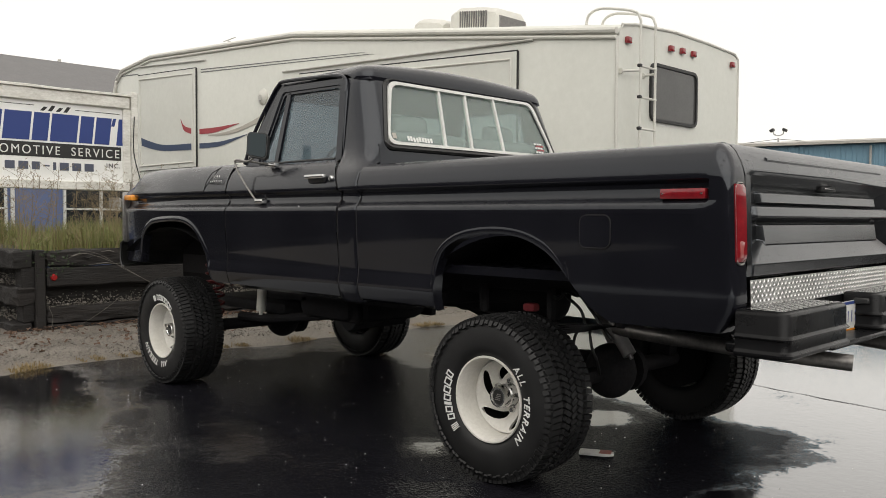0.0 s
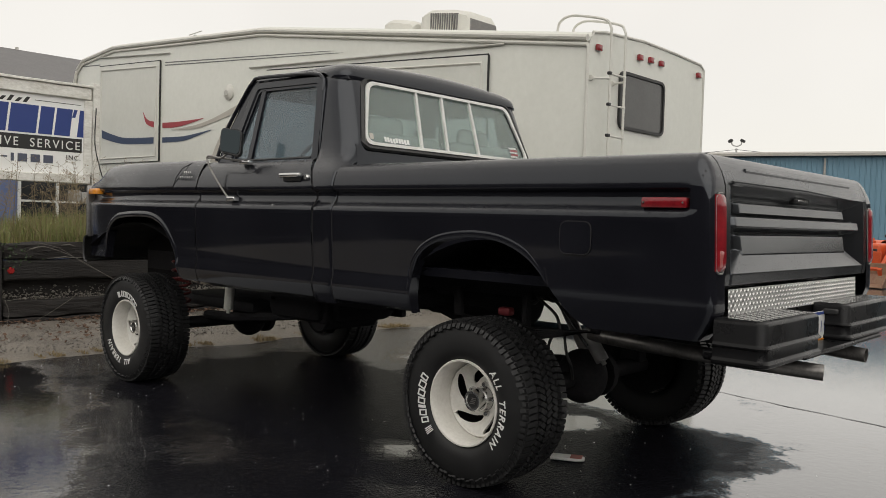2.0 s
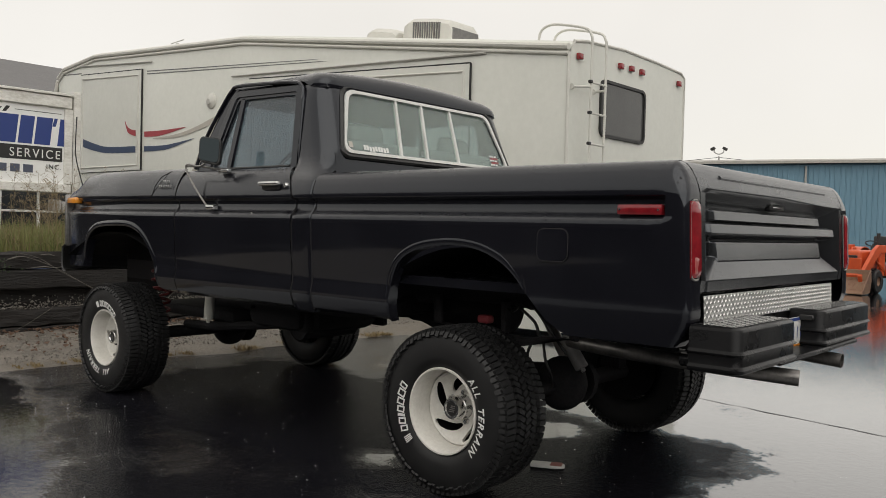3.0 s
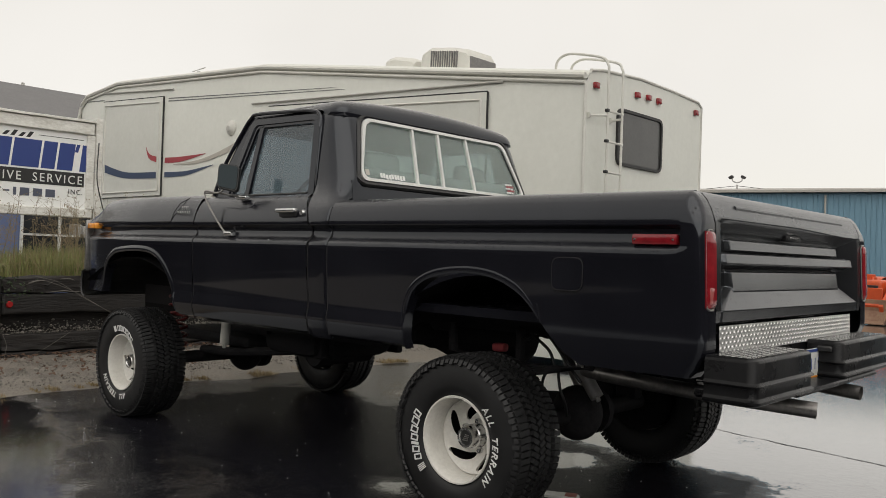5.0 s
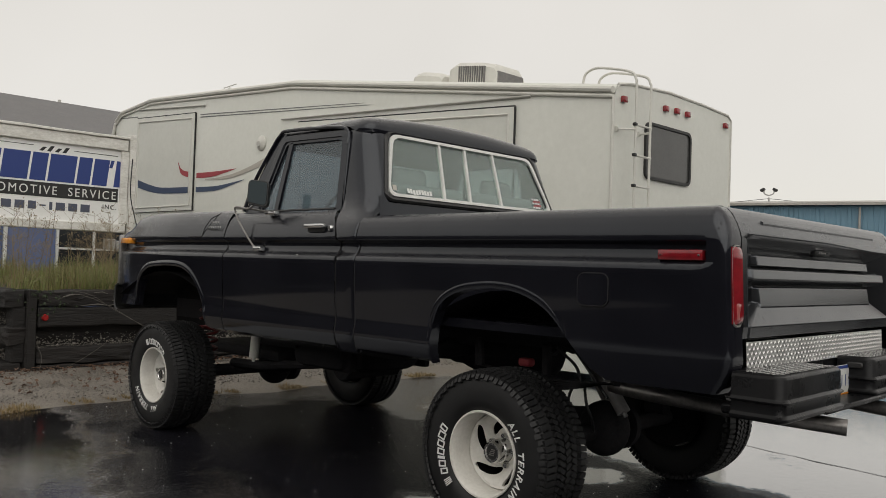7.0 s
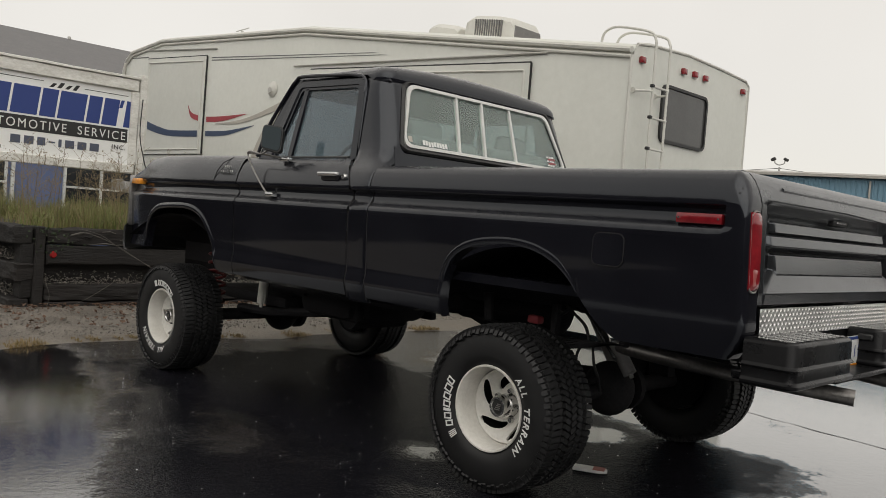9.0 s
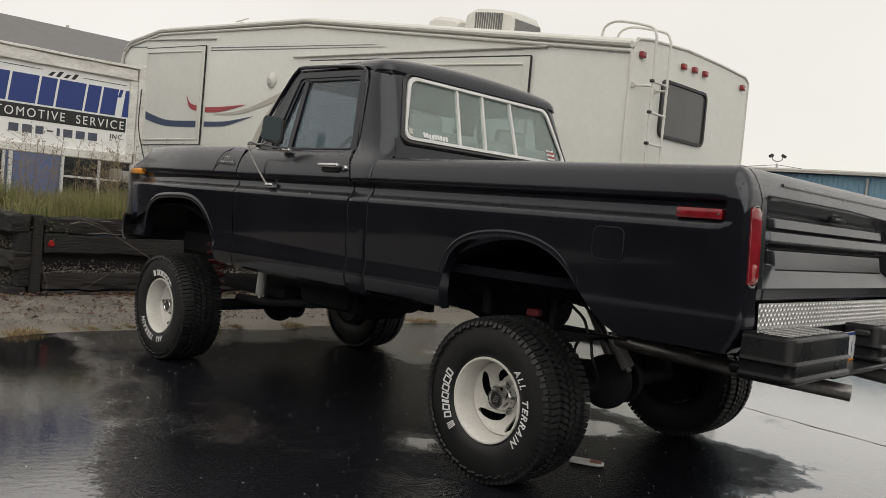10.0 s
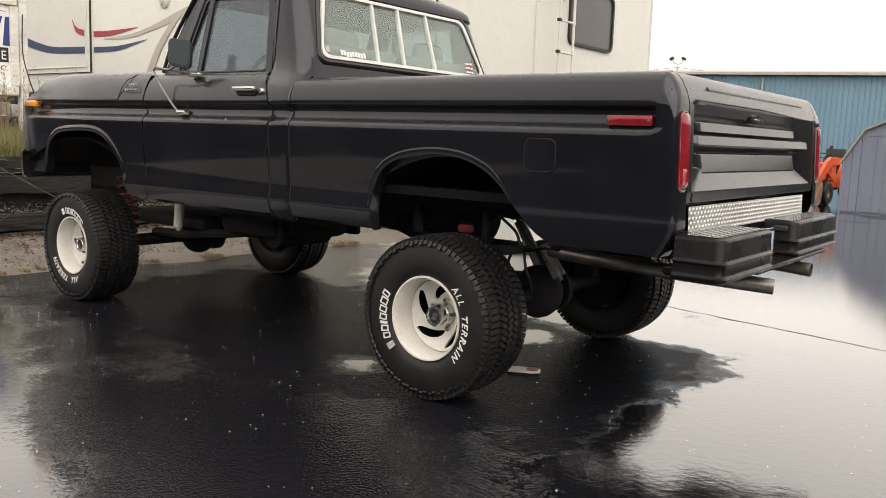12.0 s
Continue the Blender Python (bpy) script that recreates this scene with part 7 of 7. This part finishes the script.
for x, off in ((0.0, 0.0), (-WHEELBASE, 0.05)):
    bm = bmesh.new()
    tube(bm, [(x, 0.22, 0.41), (x, 2 * YC - 0.22, 0.41)], 0.042, 14)
    bmesh.ops.create_uvsphere(bm, u_segments=24, v_segments=14, radius=0.132, matrix=Matrix.Translation((x, YC + off, 0.415)) @ Matrix.Diagonal((1.0, 0.95, 1.05, 1)))
    lathe(bm, [(0.05, -0.02), (0.12, -0.02), (0.12, 0.02), (0.05, 0.02)], (x, YC + off + 0.14, 0.415), 16)
    tube(bm, [(x, YC + off, 0.42), (x - 0.22 if x == 0 else x + 0.22, YC + off, 0.45)], [0.10, 0.05], 12)
    part("axle", weld(bm, 0.0002), UNDER, truck, "black axle with round differential housing")
bm = bmesh.new()
tube(bm, [(-0.22, YC, 0.45), (-1.02, YC, 0.69), (-1.6, YC, 0.66)], 0.035, 10)
tube(bm, [(-WHEELBASE + 0.22, YC + 0.05, 0.45), (-1.75, YC, 0.58)], 0.03, 10)
part("drive_shaft", bm, UNDER, truck)
bm = bmesh.new()
box(bm, -1.95, -1.55, YC - 0.3, YC + 0.2, 0.53, 0.80, 0.06, 2)
box(bm, -2.9, -1.9, YC - 0.22, YC + 0.22, 0.58, 0.98, 0.08, 2)
tube(bm, [(-1.7, YC - 0.33, 0.56), (-1.7, YC + 0.1, 0.56)], 0.08, 12)
part("gearbox", bm, UNDER, truck)
# skid plate, transfer case and tank: added bulk that blocks reflections under the truck
bm = bmesh.new()
box(bm, -3.35, -2.35, YC - 0.36, YC + 0.36, 0.52, 0.60, 0.03, 2)
part("skid_plate", bm, UNDER, truck)
bm = bmesh.new()
box(bm, -2.15, -1.62, YC - 0.40, YC + 0.30, 0.53, 0.74, 0.07, 2)
part("transfer_case", bm, UNDER, truck)
for y in (0.60, 2 * YC - 0.60):
    bm = bmesh.new()
    tube(bm, [(-2.96, y, 0.46), (-2.6, y, 0.475), (-2.2, y, 0.52), (-1.72, y, 0.58)], [0.032, 0.032, 0.030, 0.028], 8)
    part("radius_arm", bm, UNDER, truck)
    bm = bmesh.new()
    box(bm, -1.80, -1.60, y - 0.03, y + 0.03, 0.53, 0.72, 0.01, 1)
    part("drop_bracket", bm, UNDER, truck)
bm = bmesh.new()
box(bm, -1.45, -0.75, 0.50, 0.86, 0.71, 0.85, 0.05, 2)
part("fuel_tank", bm, UNDER, truck)
# muffler and the next cross member: added bulk hiding the bright trailer beyond
bm = bmesh.new()
tube(bm, [(-1.10, 0.96, 0.75), (-1.06, 0.96, 0.75), (-0.36, 0.96, 0.75), (-0.32, 0.96, 0.75)], [0.06, 0.115, 0.115, 0.06], 18)
part("muffler", bm, UNDER, truck)
bm = bmesh.new()
box(bm, -0.66, -0.38, 0.50, 1.34, 0.80, 0.90, 0.02, 1)
part("cross_member", bm, UNDER, truck)
for y in (YC - 0.52, YC + 0.52):
    # rear leaves, fanned in the middle and drawn together at the eyes
    bm = bmesh.new()
    for k in range(6):
        L = 0.40 - 0.012 * k
        pts = [(L * u, 0.706 - 0.0098 * k + (0.023 + 0.0085 * k) * abs(u) ** 1.5) for u in (-1, -0.8, -0.6, -0.4, -0.2, 0, 0.2, 0.4, 0.6, 0.8, 1)]
        sheet(bm, [[(x, y - 0.032, z) for x, z in pts], [(x, y + 0.032, z) for x, z in pts], [(x, y + 0.032, z - 0.0055) for x, z in pts], [(x, y - 0.032, z - 0.0055) for x, z in pts], [(x, y - 0.032, z) for x, z in pts]])
    part("leaf_spring", finish(bm), UNDER, truck, "pack of black spring leaves", smooth=False)
    bm = bmesh.new()
    box(bm, -0.06, 0.06, y - 0.04, y + 0.04, 0.44, 0.655, 0.005, 1)
    part("spring_mount", bm, UNDER, truck)
    for a_, b_ in (((-0.39, y, 0.72), (-0.40, y, 0.86)), ((0.39, y, 0.72), (0.41, y, 0.84))):
        part("spring_shackle", tube(bmesh.new(), [a_, b_], 0.025, 8), UNDER, truck)
    # front coil
    bm = bmesh.new()
    coil = [(-WHEELBASE + 0.06 * math.cos(a), y + 0.06 * math.sin(a), 0.50 + 0.36 * a / (2 * math.pi * 6)) for a in (2 * math.pi * 6 * k / 90 for k in range(91))]
    tube(bm, coil, 0.010, 6)
    part("coil_spring", bm, COIL_RED, truck, "red coil spring")
for x0, x1, y, z0, z1, m_ in ((-2.50, -2.47, 0.47, 0.52, 0.80, RV_WHITE_TRIM), (0.235, 0.115, 0.74, 0.525, 0.69, POLE_GREY), (-0.2, -0.4, YC + 0.4, 0.42, 0.74, STEEL)):
    bm = bmesh.new()
    a, b = Vector((x0, y, z0)), Vector((x1, y, z1))
    tube(bm, [a, a.lerp(b, 0.12)], 0.012, 8)
    tube(bm, [a.lerp(b, 0.10), a.lerp(b, 0.95)], 0.033, 12)
    part("shock_absorber", bm, m_, truck, "pale tubular shock absorber")
bm = bmesh.new()
box(bm, -0.155, -0.085, 0.40, 0.45, 0.744, 0.784, 0.012, 2)
part("bump_stop", bm, RED_VINYL, truck, "red rubber bump stop")
bm = bmesh.new()
box(bm, -0.022, 0.012, 0.41, 0.45, 0.70, 0.86, 0.006, 1)
part("spring_bracket", bm, UNDER, truck)
for y0, y1, x1, z in ((0.42, 0.583, 1.268, 0.655), (1.20, 1.20, 1.25, 0.655)):
    bm = bmesh.new()
    pts = smooth_line([(0.35, y0, 0.716), (0.43, y0, 0.706), (0.65, y0, 0.695), (0.93, y0 + (y1 - y0) * 0.35, 0.677), (x1, y1, z)], 5)
    tube(bm, pts, 0.031, 14, False)
    part("exhaust_pipe", bm, PIPE, truck, "dull steel exhaust pipe")
    bm = bmesh.new()
    d = (Vector(pts[-1]) - Vector(pts[-4])).normalized()
    tube(bm, [Vector(pts[-1]) - d * 0.10, Vector(pts[-1]) - d * 0.09], 0.030, 14)
    part("pipe_bore", bm, UNDER, truck)
# hoses and brake lines over the axle
for pts in ([(0.06, 0.42, 0.85), (0.10, 0.42, 0.822), (0.164, 0.42, 0.776), (0.188, 0.42, 0.726), (0.20, 0.42, 0.68)], [(0.12, 0.42, 0.86), (0.168, 0.42, 0.834), (0.225, 0.42, 0.775), (0.275, 0.42, 0.719), (0.335, 0.42, 0.655)], [(0.16, 0.43, 0.70), (0.137, 0.42, 0.651), (0.126, 0.43, 0.60), (0.13, 0.48, 0.55)], [(0.212, 0.43, 0.70), (0.218, 0.42, 0.666), (0.231, 0.42, 0.604), (0.225, 0.47, 0.54), (0.15, 0.60, 0.46)], [(-0.02, 0.43, 0.84), (0.04, 0.42, 0.815), (0.09, 0.42, 0.85), (0.15, 0.42, 0.835), (0.20, 0.43, 0.86)]):
    bm = bmesh.new()
    tube(bm, smooth_line(pts, 6), 0.007, 6)
    part("hose", bm, TRIM_BLACK, truck)


# ---- wheels ----
TYRE_R, TYRE_W = 0.362, 0.287
SLOTS = 5


def tyre_mesh():
    bm = bmesh.new()
    R, h = TYRE_R, TYRE_W / 2
    prof = [(0.174, -h * 0.72), (0.184, -h * 0.84), (0.203, -h * 0.945), (0.235, -h * 1.0), (0.275, -h * 0.990), (0.302, -h * 0.965), (0.324, -h * 0.925), (R - 0.025, -h * 0.87), (R - 0.019, -h * 0.76), (R - 0.019, -h * 0.4), (R - 0.018, 0)]
    prof = prof + [(r_, -a) for r_, a in prof[-2::-1]]
    prof += [(0.177, 0.06), (0.177, -0.06), prof[0]]
    lathe(bm, prof, (0, 0, 0), 72)
    return bm


def tread_mesh():
    """Long shoulder blocks beyond a groove, three rows of slanted blocks between."""
    bm = bmesh.new()
    R, h = TYRE_R, TYRE_W / 2
    n = 80
    for k in range(n):
        for row, (a, w, skew, t) in enumerate(((-0.109, 0.054, 7, 0.0102), (-0.041, 0.036, -30, 0.0098), (0.0, 0.036, 32, 0.0098), (0.041, 0.036, -30, 0.0098), (0.109, 0.054, -7, 0.0102))):
            ang = 2 * math.pi * (k + 0.5 * (row % 2)) / n
            drop = 0.0035 if abs(a) > 0.09 else 0.0
            m = Matrix.Rotation(-ang, 4, "Y") @ Matrix.Translation((R - 0.011 - drop, a, 0)) @ Matrix.Rotation(radians(skew), 4, "X")
            if abs(a) > 0.09:
                m = m @ Matrix.Rotation(radians(8 if a > 0 else -8), 4, "Z")
            box(bm, -0.016, 0.0100, -w / 2, w / 2, -t, t, m=m)
    # shoulder lugs that run down onto the sidewall
    for k in range(n):
        for s in (-1, 1):
            ang = 2 * math.pi * (k + (0.05 if s < 0 else -0.05)) / n
            m = Matrix.Rotation(-ang, 4, "Y") @ Matrix.Translation((R - 0.027, s * h * 0.922, 0)) @ Matrix.Rotation(radians(-32 * s), 4, "Z")
            box(bm, -0.022 if k % 2 else -0.014, 0.018, -0.006, 0.0035, -0.0092, 0.0092, m=m)
    return bm


def rim_mesh(dish):
    """Deep white wheel with swept slots in its disc. The outer face looks along -y."""
    bm = bmesh.new()
    h = TYRE_W / 2
    lathe(bm, [(0.176, -h * 0.72), (0.187, -h * 0.88), (0.185, -h * 0.925), (0.178, -h * 0.925), (0.172, -h * 0.82), (0.170, -h * 0.72), (0.168, -h * 0.35), (0.1665, dish - 0.085), (0.166, dish - 0.073), (0.172, h * 0.7), (0.188, h * 0.86), (0.190, h * 0.8)], (0, 0, 0), 64)
    # the disc: swept spokes between comma-shaped slots
    radii = [0.056, 0.066, 0.073] + [0.076 + 0.0042 * k for k in range(20)] + [0.160, 0.166]
    cols = 12
    rows = []
    for r_ in radii:
        u = (r_ - 0.076) / (0.156 - 0.076)
        half = 0.28 * math.sin(math.pi * max(0.0, min(1.0, u)) ** 0.8) ** 0.55 if 0 < u < 1 else 0.0
        y = dish - 0.027 - 0.048 * ((r_ - 0.056) / 0.11) ** 1.6
        row = []
        for k in range(SLOTS):
            for c in range(cols + 1):
                a = 2 * math.pi / SLOTS * (k + 1.71 - 0.75 * u + half + (1 - 2 * half) * c / cols)
                row.append(bm.verts.new((r_ * math.cos(a), y - 0.004 * math.sin(math.pi * c / cols) * (half > 0.05), r_ * math.sin(a))))
        rows.append(row)
    for one, two in zip(rows, rows[1:]):
        for k in range(SLOTS):
            for c in range(cols):
                j = k * (cols + 1) + c
                bm.faces.new((one[j], one[j + 1], two[j + 1], two[j]))
    weld(bm, 0.0003)
    faces = [f for f in bm.faces if all((v.co.x ** 2 + v.co.z ** 2) ** 0.5 < 0.168 and dish - 0.080 < v.co.y < dish - 0.020 for v in f.verts)]
    bmesh.ops.solidify(bm, geom=faces, thickness=0.014)
    return finish(bm)


def hub_mesh():
    """A chrome hub ring with five nuts round it."""
    bm = bmesh.new()
    lathe(bm, [(0.030, -0.116), (0.034, -0.124), (0.042, -0.124), (0.046, -0.118), (0.047, -0.085), (0.052, -0.080), (0.053, -0.040), (0.074, -0.034), (0.076, -0.020)], (0, 0, 0), 28)
    for k in range(SLOTS):
        a = 2 * math.pi * (k + 0.1) / SLOTS
        lathe(bm, [(0.0, -0.064), (0.010, -0.064), (0.013, -0.056), (0.013, -0.024)], (0.066 * math.cos(a), 0, 0.067 * math.sin(a)), 8)
    return weld(bm, 0.0002)


def cap_mesh():
    bm = bmesh.new()
    lathe(bm, [(0.0, -0.118), (0.030, -0.118), (0.032, -0.112)], (0, 0, 0), 24)
    return weld(bm, 0.0002)


def cap_bars():
    bm = bmesh.new()
    for k in range(4):
        box(bm, -0.016 + k * 0.004, 0.012 + k * 0.002, -0.1205, -0.1185, -0.014 + k * 0.008, -0.010 + k * 0.008)
    return bm


def back_mesh():
    # brake drum, plus an added near-black sleeve that blacks out the white barrel
    bm = bmesh.new()
    lathe(bm, [(0.1655, -0.050), (0.1640, -0.050), (0.1635, 0.050), (0.110, 0.056), (0.0, 0.056), (0.0, 0.125), (0.1655, 0.125)], (0, 0, 0), 32)
    return weld(bm)


def wall_y(r):
    """How far out the sidewall stands at a radius."""
    return -TYRE_W / 2 * interp([(0.184, 0.84), (0.203, 0.945), (0.220, 0.98), (0.235, 1.0), (0.275, 0.985)], r)


def wrapped(text, size, radius, middle, out=-1):
    """Words bent round the sidewall, feet towards the hub."""
    bm = letters(text, size, 0.003, 1.24, 0.2, 0.0007)
    xs = [v.co.x for v in bm.verts]
    c = (min(xs) + max(xs)) / 2
    for v in bm.verts:
        u, w, d = v.co
        a = radians(middle) - (u - c) * 0.95 / (radius + 0.017)
        v.co = (math.cos(a) * (radius + w), wall_y(radius + w) - 0.001 + d, math.sin(a) * (radius + w))
    return bm


def block_word(middle, radius, h=0.038):
    """A maker's word as plain slanted outline blocks, with a mark of four bars at its foot."""
    bm = bmesh.new()
    a, e = radians(middle) + 0.5, 0.006
    for w in (0.026, 0.028, 0.012, 0.028, 0.030, 0.034, 0.026):
        a -= (w / 2 + 0.003) / (radius + h / 2)
        m = Matrix.Rotation(-a, 4, "Y") @ Matrix.Translation((radius, wall_y(radius + h / 2) - 0.001, 0)) @ Matrix.Rotation(radians(-8), 4, "Z") @ Matrix.Rotation(radians(12), 4, "Y")
        v = w / 2
        for r0, r1, b0, b1 in ((0, h, -v, -v + e), (0, h, v - e, v), (h - e, h, -v + e, v - e), (0.0, e, -v + e, v - e)):
            if b1 - b0 > 0.001:
                box(bm, r0, r1, -0.0015, 0.0015, b0, b1, m=m)
        a -= (w / 2 + 0.003) / (radius + h / 2)
    a = radians(middle) + 0.56
    for k in range(4):
        m = Matrix.Rotation(-a, 4, "Y") @ Matrix.Translation((radius, wall_y(radius + h / 2) - 0.001, 0)) @ Matrix.Rotation(radians(-8), 4, "Z")
        box(bm, 0, h, -0.0015, 0.0015, 0.0, 0.0045, m=m)
        a += 0.033
    return bm


def wheel(x, y, turn, roll=0.0, dish=0.057):
    base = Vector((x, y, GZ + TYRE_R - 0.002))
    M = Matrix.Translation(base) @ Matrix.Rotation(radians(turn), 4, "Z") @ Matrix.Rotation(radians(roll), 4, "Y")

    def put(bm):
        bmesh.ops.transform(bm, matrix=M, verts=bm.verts)
        return bm

    def moved(bm, m):
        bmesh.ops.transform(bm, matrix=m, verts=bm.verts)
        return bm

    inner = Matrix.Translation((0, dish, 0))
    w = part("wheel", put(rim_mesh(dish)), RIM_WHITE, truck, "deep white painted wheel with swept slots")
    part("tyre", put(tyre_mesh()), RUBBER, w, "black all-terrain tyre with white raised letters", smooth=True)
    tagged(part("tread", put(tread_mesh()), RUBBER, w, "blocky black rubber tread", smooth=True), kind="stuff")
    part("hub", put(moved(hub_mesh(), inner)), CHROME, w, "chrome hub and nuts")
    part("hub_cap", put(moved(cap_mesh(), inner)), TRIM_BLACK, w)
    part("hub_badge", put(moved(cap_bars(), inner)), STEEL, w, smooth=False)
    part("brake_drum", put(moved(back_mesh(), inner)), INNER_BLACK, w)
    part("tyre_lettering", put(wrapped("ALL", 0.048, 0.210, 35)), WHITE_LETTER, w, smooth=False)
    part("tyre_lettering", put(wrapped("TERRAIN", 0.048, 0.210, -15)), WHITE_LETTER, w, smooth=False)
    part("tyre_lettering", put(block_word(184, 0.207)), WHITE_LETTER, w, smooth=False)


YW = -0.030 + TYRE_W / 2
wheel(0.0, YW, 0, 0)
wheel(-WHEELBASE + 0.015, YW, 0, 112, 0.045)
wheel(0.0, 2 * YC - YW, 180, 30)
wheel(-WHEELBASE + 0.05, 2 * YC - YW + 0.065, 180, 110)
